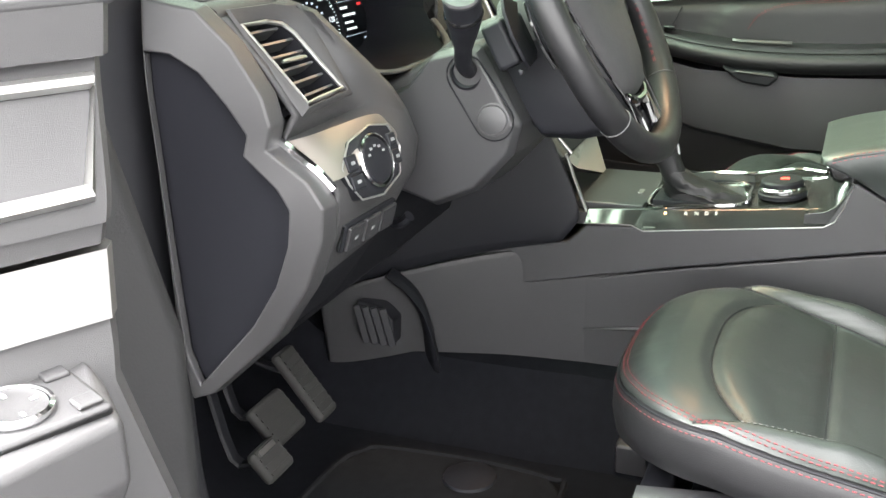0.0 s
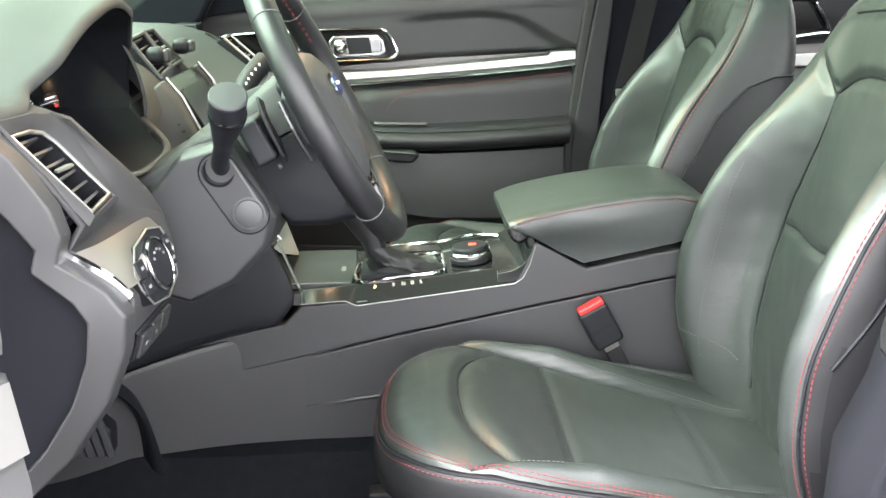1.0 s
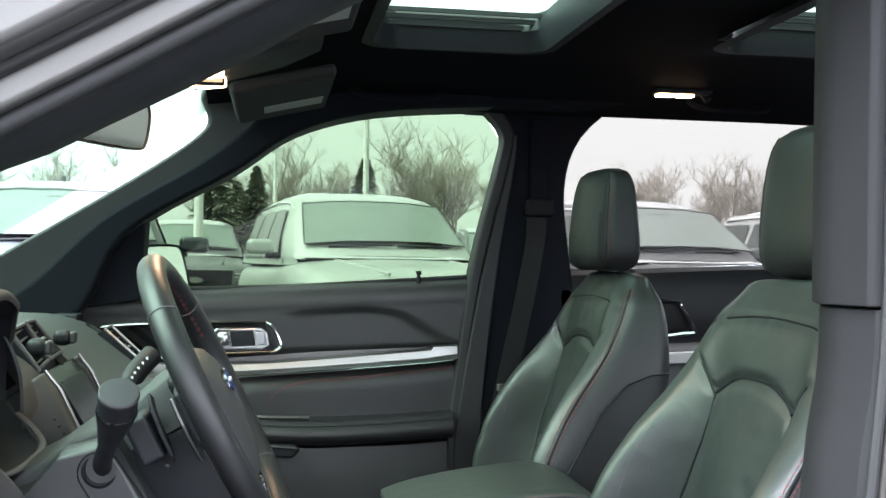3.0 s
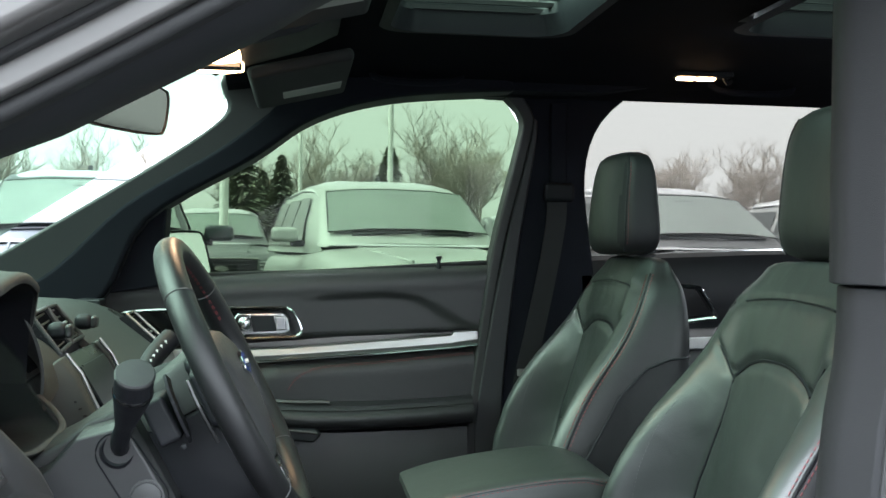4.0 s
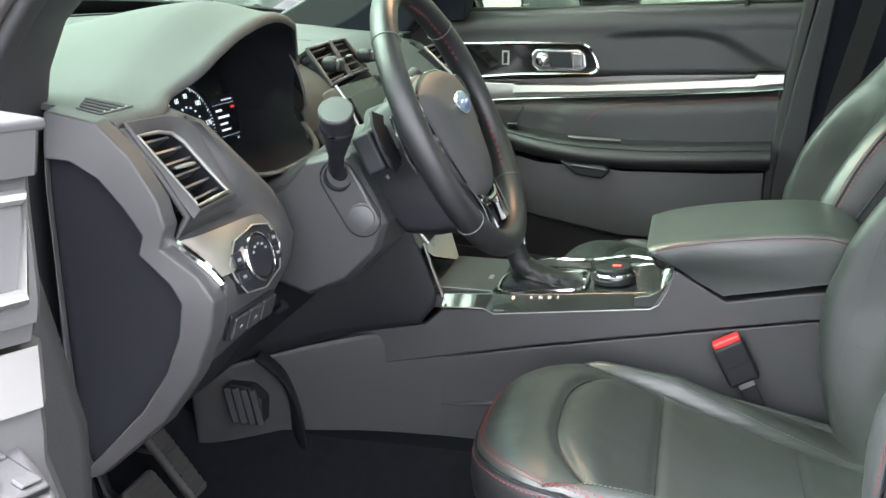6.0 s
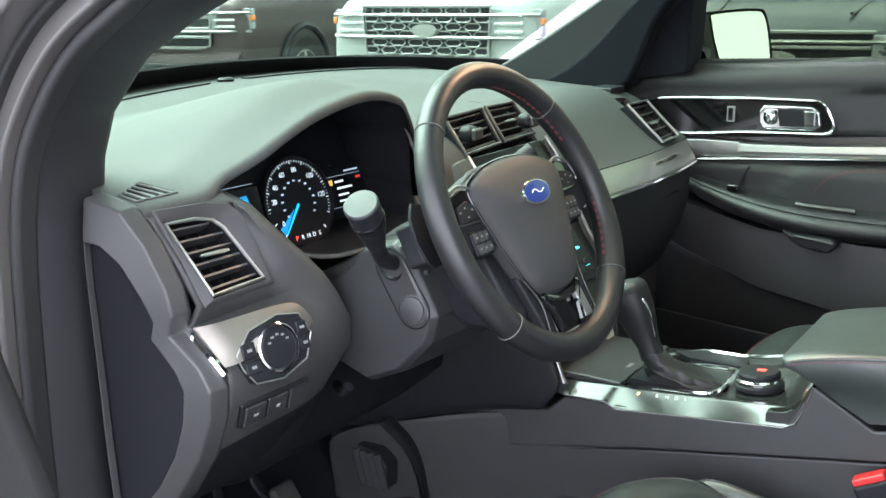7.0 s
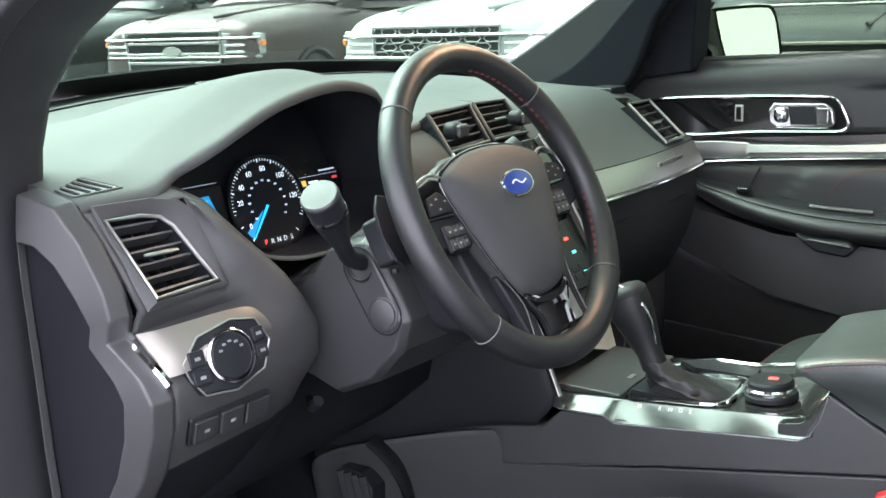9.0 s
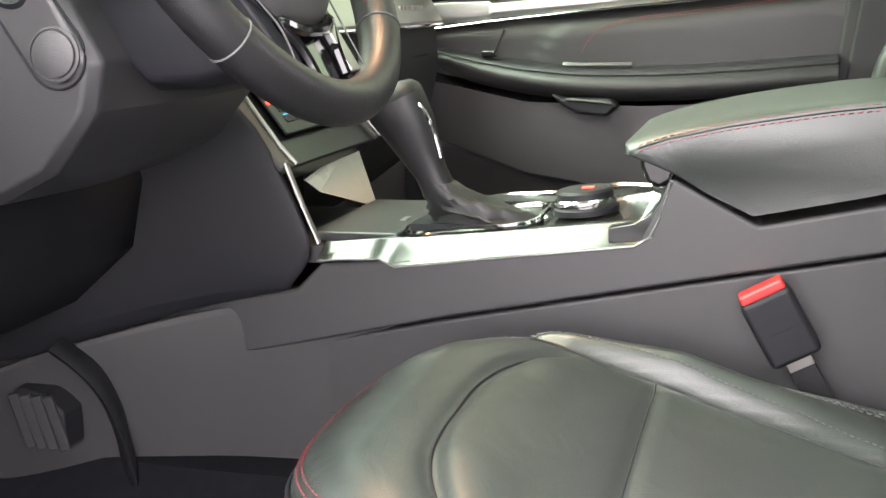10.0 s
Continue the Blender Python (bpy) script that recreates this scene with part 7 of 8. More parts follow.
# outside mirror on the passenger door
om = thing("wing_mirror", "black car wing mirror with a bright glass", "wing mirror", at=(-0.206, 0.955, 1.238))
gm_ = facing((0.0, 0, 0.0), (0.89, -0.36, 0.27))
rr_ = [(p.x, p.y) for p in smooth_path([(-0.100, 0.050, 0), (-0.080, 0.066, 0), (0.06, 0.070, 0), (0.092, 0.060, 0), (0.098, 0.02, 0), (0.092, -0.045, 0), (0.075, -0.062, 0), (-0.06, -0.062, 0), (-0.092, -0.050, 0)], 4, closed=True)]
part("mirror_glass", (lambda b: (b.transform(gm_), b)[1])(prism([(x * 0.93, y * 0.92) for x, y in rr_], "z", 0.004, 0.008)), MIRROR, om, "bright mirror glass", smooth=False)
part("mirror_shell", (lambda b: (b.transform(gm_), b)[1])(loft([[Vector((x * s - 0.055 * max(0.0, -x / 0.1) * g, y * s, z)) for x, y in rr_] for s, z, g in ((0.94, 0.004, 0), (1.0, 0.010, 0.15), (1.03, 0.006, 0.6), (1.04, -0.004, 1), (1.02, -0.03, 1), (0.9, -0.07, 1), (0.6, -0.10, 1), (0.1, -0.11, 1))], loop=True, caps=True)), DARK, om)
part("mirror_arm", tube([(-0.05, -0.055, -0.02), (-0.06, -0.10, -0.030), (-0.06, -0.155, -0.035)], [0.034, 0.036, 0.040], 12, flat=0.8), DARK, om)

# ---- rear passenger door ----
rdoor = thing("rear_door", "closed black rear door lining with silver strip", "car door", at=(1.3, 0.76, 0.8))
RL = Matrix.Translation((-1.3, -0.76, -0.8))


def rp(name, bm, mat, parent=None, label="", **k):
    bm.transform(RL)
    return part(name, bm, mat, parent or rdoor, label, **k)


rp("upper_panel", loft([[Vector((x, y, z + dz)) for y, z in ((0.785, 1.255), (0.755, 1.245), (0.735, 1.21), (0.735, 1.10), (0.75, 1.07))] for x, dz in ((0.74, 0.0), (1.2, 0.02), (2.0, 0.04))]), DARK)
rp("silver_strip", prism([(0.78, 1.052), (1.9, 1.09), (1.9, 1.062), (0.78, 1.024)], "y", 0.728, 0.76), SILVER, label="satin silver door strip", bevel=0.004)
rp("lower_panel", loft([[Vector((x, y, z)) for y, z in ((0.76, 1.05), (0.74, 1.02), (0.735, 0.90), (0.69, 0.88), (0.70, 0.84), (0.74, 0.80), (0.75, 0.45))] for x in (0.78, 1.2, 1.9)]), LINING)
rp("handle_bezel", tube(smooth_path([(0.915, 0.728, 1.18), (1.02, 0.728, 1.185), (1.045, 0.728, 1.165), (1.075, 0.728, 1.115), (1.05, 0.728, 1.108), (0.95, 0.728, 1.105)], 4, closed=True), 0.006, 8, closed=True, up=(0, 1, 0)), CHROME, label="bright bezel of the rear handle")
rp("handle_panel", prism([(0.92, 1.178), (1.02, 1.182), (1.06, 1.12), (0.95, 1.108)], "y", 0.730, 0.735), GLOSS, smooth=False)

# ---- belt on the middle pillar ----
belt = thing("seat_belt", "black seat belt hanging from a pillar anchor", "seat belt", at=(0.66, 0.72, 1.2))
BL = Matrix.Translation((-0.66, -0.72, -1.2))
web = [(0.672, 0.722, 1.395), (0.668, 0.716, 1.33), (0.645, 0.712, 1.20), (0.612, 0.706, 1.05), (0.585, 0.70, 0.93), (0.56, 0.70, 0.80), (0.545, 0.70, 0.62)]
wb = loft([[Vector((x - 0.024, y, z)), Vector((x + 0.024, y, z)), Vector((x + 0.024, y + 0.002, z)), Vector((x - 0.024, y + 0.002, z))] for x, y, z in [tuple(p) for p in smooth_path(web, 4)]], loop=True, caps=True)
wb.transform(BL)
part("webbing", wb, WEBBING, belt)
an = box(0.640, 0.712, 0.705, 0.735, 1.385, 1.43)
an.transform(BL)
part("anchor", an, UNDER, belt, bevel=0.01, seg=3)
ag = box(0.655, 0.697, 0.722, 0.738, 1.32, 1.62)
ag.transform(BL)
part("height_slide", ag, LINER, belt, bevel=0.006)
tg = box(0.575, 0.60, 0.688, 0.70, 0.975, 0.992)
tg.transform(BL)
part("tongue", tg, METAL, belt, bevel=0.003)

# ---- the driver's door, standing open ----
ddoor = thing("driver_door", "open black driver door lining with silver strip and switches", "car door", at=(-0.19, -1.0, 0.8))
ddoor.rotation_euler = (0, 0, radians(-112))


def sp_(name, bm, mat, parent=None, label="", **k):
    """Parts of the open door: x runs out along it, y out of its lining towards the cabin, z up."""
    bm.transform(Matrix.Translation((0, 0, -0.8)))
    return part(name, bm, mat, parent or ddoor, label, **k)


def lean(z):
    return lerp([0.5, 0.75, 0.90, 0.97, 1.0, 1.037, 1.05, 1.065, 1.14, 1.18], [0.06, 0.08, 0.088, 0.084, 0.072, 0.050, 0.050, 0.048, 0.0, 0.0], z)


def front(z):
    return lerp([0.5, 0.7, 0.85, 0.90, 0.96, 1.0, 1.04, 1.065, 1.14, 1.18], [-0.06, -0.01, 0.03, 0.045, 0.060, 0.052, 0.037, 0.030, 0.002, -0.004], z)


def skin(zs, out=0.0, inset=0.0, rise=0.02):
    """Lining between heights, following the door's lean and its front edge."""
    rows = []
    for z in zs:
        f0 = front(z) + inset
        rows.append([Vector((f0 - 0.004, -0.06, z)), Vector((f0, lean(z) + out - 0.012, z)), Vector((f0 + 0.010, lean(z) + out, z))] + [Vector((s_, lean(z) + out, z + rise * s_)) for s_ in (0.12, 0.3, 0.6, 0.95)] + [Vector((0.97, -0.06, z + rise))])
    return loft(rows)


sp_("door_shell", prism([(-0.06, 0.38), (0.95, 0.36), (0.98, 1.12), (-0.02, 1.12), (-0.07, 0.9)], "y", -0.19, -0.055), RUBBER, bevel=0.02)
sp_("upper_roll", skin([1.148, 1.152, 1.16, 1.172, 1.182], 0.012), DOORLIT)
sp_("sill_cap", box(-0.004, 0.96, -0.12, 0.013, 1.180, 1.190), DOORLIT, bevel=0.004)
sp_("upper_panel", skin([1.05, 1.058, 1.07, 1.10, 1.13, 1.146]), DOORLIT)


def on(s_, z, out):
    return (s_, lean(z) + out, z)


BF = [(0.020, 1.133), (0.36, 1.142), (0.39, 1.130), (0.41, 1.082), (0.38, 1.074), (0.052, 1.071)]
bfp = bmesh.new()
bfp.faces.new([bfp.verts.new(on(a, z, 0.003)) for a, z in BF])
sp_("handle_panel", bfp, DOORLIT, smooth=False)
sp_("handle_bezel", tube([on(a, z, 0.005) for a, z in BF], 0.0062, 8, closed=True, up=(0, 0.8, 0.6)), SILVER, label="satin bright bezel on the open door")
sp_("gap_panel", skin([1.036, 1.04, 1.046, 1.05], -0.004), DOORLIT)
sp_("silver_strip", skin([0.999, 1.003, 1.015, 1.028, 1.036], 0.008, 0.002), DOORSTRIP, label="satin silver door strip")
sp_("lower_lining", skin([0.42, 0.5, 0.6, 0.7, 0.8, 0.86, 0.90, 0.93, 0.96, 0.98, 0.994, 0.998]), DOORLIT)
sp_("armrest", loft([[Vector((x, t, z)) for t, z in ((0.03, zt + 0.012), (0.06, zt + 0.006), (o * 0.8, zt), (o, zt - 0.010), (o, zt - 0.05), (o * 0.8, zb), (0.03, zb - 0.02))] for x, zt, zb, o in ((0.082, 0.975, 0.90, 0.095), (0.095, 0.972, 0.88, 0.140), (0.30, 0.972, 0.86, 0.165), (0.60, 0.98, 0.86, 0.165), (0.9, 0.98, 0.87, 0.12))], loop=True, caps=True), DOORLIT, label="daylit grey armrest of the open door", bevel=0.006)
swm = pose(0.142, 0.104, 0.972, -6, 0, 0)
sw_ = sp_("switch_panel", box(-0.046, 0.26, -0.034, 0.030, -0.006, 0.003, swm), DOORLIT, bevel=0.006, label="daylit grey window and mirror switch panel")
sp_("mirror_ring", lathe([(0.021, 0.002), (0.0225, 0.004), (0.0225, 0.007), (0.020, 0.008), (0.019, 0.004)], swm, 32), CHROME, sw_, "bright ring")
sp_("mirror_pad", lathe([(0.0195, 0.002), (0.019, 0.006), (0.0, 0.005)], swm, 28), DOORLIT, sw_)
for a in range(4):
    sp_("pad_mark", box(-0.002, 0.002, -0.0012, 0.0012, 0.006, 0.0066, swm @ Matrix.Rotation(radians(90 * a), 4, "Z") @ Matrix.Translation((0.012, 0, 0))), WHITE, sw_, smooth=False)
for x0, y0 in ((-0.042, 0.012), (-0.042, -0.028), (0.026, 0.012), (0.026, -0.028)):
    sp_("mirror_button", box(x0, x0 + 0.016, y0, y0 + 0.014, 0.002, 0.006, swm), DOORLIT, sw_, bevel=0.002)
for k in range(4):
    sp_("window_switch", box(0.065 + 0.045 * k, 0.100 + 0.045 * k, -0.026, 0.026, 0.002, 0.009, swm), DARK, sw_, bevel=0.004)


# ---- overhead things ----
ov = thing("overhead_console", "black overhead console with lit map lamps", "overhead console", at=(-0.035, -0.05, 1.568))
part("housing", loft([[Vector((x, y, z)) for y, z in ((-0.09, zt), (-0.08, zb), (0.0, zb - 0.004), (0.08, zb), (0.09, zt))] for x, zt, zb in ((-0.10, 0.055, 0.010), (-0.075, 0.058, -0.012), (0.0, 0.062, -0.010), (0.10, 0.09, 0.02), (0.16, 0.105, 0.05))]), DARK, ov)
for y in (-0.045, 0.045):
    part("map_lamp", loft([[Vector((x, y - 0.026, z)), Vector((x, y + 0.026, z)), Vector((x, y + 0.024, z + 0.014)), Vector((x, y - 0.024, z + 0.014))] for x, z in ((-0.062, -0.020), (-0.02, -0.022), (0.012, -0.018))], loop=True, caps=True), LAMPWARM, ov, "glowing warm map lamp", bevel=0.003)
part("switch_bar", box(-0.062, 0.012, -0.012, 0.012, -0.026, -0.014), GLOSS, ov, bevel=0.003)
part("sunglass_lid", box(0.02, 0.10, -0.06, 0.06, -0.012, 0.006, pose(0, 0, 0.004, 0, -16, 0)), HARD, ov, bevel=0.006)
lampo = new("map_lamp_light", bpy.data.lights.new("map_lamp_light", "AREA"))
lampo.data.energy, lampo.data.color, lampo.data.size = 0.2, (1.0, 0.62, 0.34), 0.08
lampo.matrix_world = look((-0.02, -0.05, 1.530), (0.02, -0.2, 0.9))

mr = thing("rear_view_mirror", "black rear-view mirror on the windscreen", "mirror", at=(-0.198, -0.07, 1.484))
mm = facing((0, 0, 0), (0.90, -0.38, -0.10))
oval = [(p.x, p.y) for p in smooth_path([(-0.122, -0.016, 0), (-0.120, 0.024, 0), (-0.100, 0.036, 0), (0.0, 0.040, 0), (0.100, 0.037, 0), (0.121, 0.028, 0), (0.124, 0.0, 0), (0.118, -0.028, 0), (0.098, -0.037, 0), (0.0, -0.040, 0), (-0.100, -0.037, 0)], 4, closed=True)]
part("mirror_shell", (lambda b: (b.transform(mm), b)[1])(loft([[Vector((x * s, y * s, z)) for x, y in oval] for s, z in ((0.95, 0.004), (1.0, 0.008), (1.03, 0.0), (0.9, -0.025), (0.4, -0.04))], loop=True, caps=True)), DARK, mr)
# glass colour darkened and greened for the cabin and window it reflects
part("mirror_glass", (lambda b: (b.transform(mm), b)[1])(prism([(x * 0.95, y * 0.93) for x, y in oval], "z", 0.003, 0.0065)), material("green_dark_mirror", (0.34, 0.40, 0.36), 0.03, metal=1.0, vary=0.01), mr, "bright mirror glass", smooth=False)
part("mirror_stem", tube([(-0.03, 0, 0.0), (-0.07, 0.0, 0.04), (-0.09, 0, 0.075)], 0.012, 10), DARK, mr)

VISOR = material("visor_cloth", (0.014, 0.015, 0.018), 0.85, grain=0.5, scale=900)
for y, lab in ((0.32, "black cloth passenger sun visor folded up"), (-0.42, "black cloth driver sun visor folded up")):
    sv = thing("sun_visor", lab, "sun visor", "sun visors", at=(0.05, y, 1.594))
    part("visor_board", box(-0.075, 0.11, -0.20, 0.20, -0.010, 0.012, pose(0, 0, -0.012, 0, -13, 0)), VISOR, sv, bevel=0.009, seg=3)
    part("visor_arm", tube([(-0.07, -0.19, -0.022), (-0.07, 0.19, -0.022)], 0.006, 8), DARK, sv)
    part("warning_print", box(-0.02, 0.095, 0.02, 0.10, -0.0118, -0.0105, pose(0, 0, -0.012, 0, -13, 0)), material("grey_print", (0.35, 0.36, 0.34), 0.7, vary=0.3, blotch=200), sv, "pale printed warning panel", smooth=False)
for x, lab in ((0.32, "black folding grab handle above the passenger door"), (1.10, "black folding grab handle above the rear door")):
    gh = thing("grab_handle", lab, "grab handle", "grab handles", at=(x, 0.60, 1.652))
    part("grip", tube(smooth_path([(-0.10, 0, 0.004), (-0.08, -0.012, -0.012), (0.0, -0.014, -0.018), (0.08, -0.012, -0.012), (0.10, 0, 0.004)], 4), 0.008, 8), LINER, gh)
dl = thing("dome_lamp", "lit warm reading lamp above the rear door", "lamp", at=(0.945, 0.53, 1.662))
part("lamp_base", box(-0.060, 0.075, -0.018, 0.018, -0.004, 0.010), DARK, dl, bevel=0.006)
for x0 in (-0.052, -0.006):
    part("lamp_lens", box(x0, x0 + 0.040, -0.012, 0.012, -0.010, -0.003), LAMPWARM, dl, "glowing warm lens", bevel=0.005, seg=3)
part("coat_hook", tube(smooth_path([(0.055, 0, 0.0), (0.062, -0.006, -0.018), (0.072, -0.010, -0.010)], 3), 0.004, 6), DARK, dl)


# ---- the lot outside: parked cars, lamp posts, trees, a building ----
SNOW = material("old_snow", (0.46, 0.47, 0.48), 0.8, grain=1.0, scale=60, vary=0.08, blotch=5)
TYRE = material("tyre_rubber", (0.02, 0.02, 0.021), 0.8, grain=0.5, scale=150)
# pale green-grey base carries the sky reflected in the wet windscreens
SKYPANE = material("wet_skylit_windscreen", (0.20, 0.235, 0.215), 0.20, vary=0.3, blotch=1.5, spec=0.7)
CARGLASS = material("car_window", (0.045, 0.052, 0.050), 0.08, vary=0.2, spec=0.6)
LAMPCLEAR = material("headlamp", (0.34, 0.36, 0.37), 0.18, metal=0.4, vary=0.2, blotch=30)
ORANGE = material("marker_orange", (0.75, 0.22, 0.04), 0.3)
PAINTS = {n: material(n + "_car_paint", c, 0.46, metal=m, coat=0.22, vary=0.14, blotch=3) for n, c, m in (("silver", (0.46, 0.48, 0.46), 0.5), ("maroon", (0.055, 0.035, 0.036), 0.5), ("white", (0.29, 0.30, 0.29), 0.0), ("black", (0.018, 0.018, 0.02), 0.3), ("grey", (0.16, 0.165, 0.17), 0.6), ("blue", (0.055, 0.062, 0.072), 0.5))}


def suv(paint, label, style=0, snow=True, truck=False, full=True):
    """A large parked car: its nose at y = 0, facing -y; x across, z up."""
    car = thing("parked_pickup" if truck else "parked_suv", label, "car", "parked cars")
    body_mat = PAINTS[paint]
    L = 5.3

    def ring(y, w, zb, zt, crown):
        pts = [(-w * 0.94, zb), (-w, zb + 0.12), (-w * 1.0, (zb + zt) * 0.5), (-w * 0.985, zt - 0.16), (-w * 0.93, zt - 0.03), (-w * 0.75, zt + crown * 0.5), (-w * 0.35, zt + crown), (0, zt + crown * 1.05)]
        pts = pts + [(-x, z) for x, z in pts[-2::-1]]
        return [Vector((x, y, z)) for x, z in pts]
    st = [(0.00, 0.86, 0.42, 0.98, 0.03), (0.04, 0.92, 0.34, 1.06, 0.03), (0.16, 0.97, 0.30, 1.12, 0.035), (0.6, 1.0, 0.30, 1.16, 0.045), (1.2, 1.0, 0.30, 1.20, 0.05), (1.72, 1.0, 0.30, 1.25, 0.03), (2.2, 1.0, 0.32, 1.22, 0.02), (3.2, 1.0, 0.32, 1.20, 0.01), (4.6, 1.0, 0.34, 1.20, 0.01), (5.2, 0.95, 0.40, 1.16, 0.0), (L, 0.88, 0.5, 1.05, 0.0)]
    body = part("body", loft([ring(*s) for s in st], loop=True, caps=True), body_mat, car, angle=180, sub=2)
    rear = 3.6 if truck else 4.95
    roof = [(1.62, 0.86, 1.22, 0.83, 1.27), (1.78, 0.90, 1.20, 0.82, 1.36), (2.45, 0.92, 1.20, 0.72, 1.80), (2.75, 0.93, 1.20, 0.71, 1.87), (3.4, 0.93, 1.20, 0.71, 1.90), (rear - 0.25, 0.93, 1.20, 0.70, 1.87), (rear, 0.91, 1.20, 0.68, 1.72), (rear + 0.12, 0.9, 1.18, 0.72, 1.30)]
    cab = []
    for y, w0, z0, w1, z1 in roof:
        half = [(-w0, z0), (-w0 * 0.99, z0 + 0.04), (-(w0 + w1) / 2 - 0.015, (z0 + z1) / 2), (-w1 - 0.01, z1 - 0.05), (-w1 + 0.05, z1), (-w1 * 0.5, z1 + 0.025), (0, z1 + 0.03)]
        cab.append([Vector((x, y, z)) for x, z in half + [(-x, z) for x, z in half[-2::-1]]])
    part("cabin", loft(cab, loop=True, caps=True), body_mat, car, angle=35)
    # windscreen and side windows, standing just proud
    wsb = []
    for f in (0.03, 0.3, 0.6, 0.93):
        y, z, w = 1.78 + 0.67 * f, 1.36 + 0.44 * f, 0.82 - 0.10 * f
        wsb.append([Vector((x, y - 0.022, z + dz + 0.030)) for x, dz in [(-w + 0.045, -0.006), (-w * 0.5, 0.025), (0, 0.03), (w * 0.5, 0.025), (w - 0.045, -0.006)]])
    part("windscreen", loft(wsb), SKYPANE, car)
    rim_w = [r[0] for r in wsb] + wsb[-1][1:-1] + [r[-1] for r in wsb[::-1]] + wsb[0][1:-1][::-1]
    part("windscreen_seal", tube(rim_w, 0.007, 6, closed=True), HARD, car)
    part("wiper", tube([(-0.55, 1.76, 1.375), (0.0, 1.74, 1.40), (0.05, 1.74, 1.40)], 0.012, 6), DARK, car)
    part("wiper", tube([(0.10, 1.74, 1.39), (0.62, 1.77, 1.385)], 0.012, 6), DARK, car)
    part("inner_mirror", box(-0.12, 0.12, 2.28, 2.30, 1.70, 1.77), DARK, car, bevel=0.02) if full else None
    wins = [(2.55, 3.05), (3.12, 3.42)] if truck else [(2.55, 3.25), (3.32, 4.05), (4.12, 4.72)]
    for s in (-1, 1):
        for k, (a, b) in enumerate(wins):
            a2 = a + (0.0 if k else -0.28)
            part("side_window", loft([[Vector((s * 0.942, a2, 1.27)), Vector((s * 0.942, b, 1.27))], [Vector((s * 0.852, a + 0.02, 1.52)), Vector((s * 0.852, b, 1.52))], [Vector((s * 0.772, a + 0.15 * (k == 0), 1.75)), Vector((s * 0.772, b - 0.02, 1.75))]]), CARGLASS, car)
        mir = part("door_mirror", box(min(s * 0.99, s * 1.24), max(s * 0.99, s * 1.24), 2.06, 2.20, 1.30, 1.44), body_mat, car, bevel=0.045, seg=3)
        part("mirror_arm", box(min(s * 0.93, s * 1.06), max(s * 0.93, s * 1.06), 2.08, 2.18, 1.26, 1.32), DARK, mir, bevel=0.01)
        for y in (0.95, 4.15):
            wm = Matrix.Translation((s * 0.90, y, 0.39)) @ pose(0, 0, 0, 0, 90 * s, 0)
            wh = part("wheel", lathe([(0.39, -0.13), (0.40, -0.10), (0.40, 0.09), (0.37, 0.115), (0.27, 0.10), (0.26, 0.06)], wm, 36), TYRE, car)
            part("rim", lathe([(0.265, 0.085), (0.255, 0.105), (0.235, 0.09), (0.06, 0.075), (0.0, 0.085)], wm, 30), METAL if style != 3 else SILVER, wh)
            for q in range(6):
                part("rim_spoke", box(0.05, 0.245, -0.022, 0.022, 0.085, 0.105, wm @ Matrix.Rotation(radians(60 * q), 4, "Z")), SILVER, wh, bevel=0.006)
            part("arch", tube([Vector((s * 1.0, y + 0.47 * math.cos(radians(a)), 0.39 + 0.47 * math.sin(radians(a)))) for a in range(-10, 191, 20)], 0.035, 6), DARK if style in (0, 2) else body_mat, car)
        # lamps
        lampb = loft([[Vector((s * x0, y, z0)), Vector((s * x1, y + 0.13, z0 + 0.01)), Vector((s * x1, y + 0.13, z1 - 0.01)), Vector((s * x0, y, z1))] for x0, x1, y, z0, z1 in ((0.56, 0.955, -0.012, 0.84, 1.03), (0.56, 0.96, 0.05, 0.84, 1.03))], loop=True, caps=True)
        hl = part("headlamp", lampb, LAMPCLEAR, car, "clear headlamp with bright strips", bevel=0.01)
        for k in range(3):
            part("lamp_strip", box(min(s * 0.60, s * 0.84), max(s * 0.60, s * 0.84), -0.012, 0.02, 0.862 + 0.055 * k, 0.885 + 0.055 * k, Matrix.Translation((0, 0.012, 0))), CHROME, hl, bevel=0.004)
        part("side_marker", box(min(s * 0.935, s * 0.972), max(s * 0.935, s * 0.972), 0.10, 0.17, 0.92, 0.965), ORANGE, hl, bevel=0.01)
        part("fog_lamp", box(min(s * 0.55, s * 0.80), max(s * 0.55, s * 0.80), -0.005, 0.06, 0.50, 0.56), LAMPCLEAR, car, bevel=0.012)
    # grille
    part("grille_back", box(-0.57, 0.57, -0.008, 0.05, 0.72, 1.04), DARK, car, bevel=0.01)
    fr_ = [(-0.58, 1.045), (0.58, 1.045), (0.56, 0.72), (0.45, 0.70), (-0.45, 0.70), (-0.56, 0.72)]
    part("grille_frame", tube([(x, -0.018, z) for x, z in fr_], 0.014, 6, closed=True, up=(0, 1, 0)), SILVER, car)
    if style in (0, 1):
        for z in (0.985, 0.835):
            part("front_bar", loft([[Vector((q, y - 0.02, z - 0.012)), Vector((q, y - 0.035, z)), Vector((q, y - 0.02, z + 0.012)), Vector((q, y + 0.02, z))] for q, y in ((-0.95, 0.12), (-0.80, 0.02), (-0.5, -0.012), (0.5, -0.012), (0.80, 0.02), (0.95, 0.12))], loop=True, caps=True), SILVER, car, "bright bar across grille and lamps")
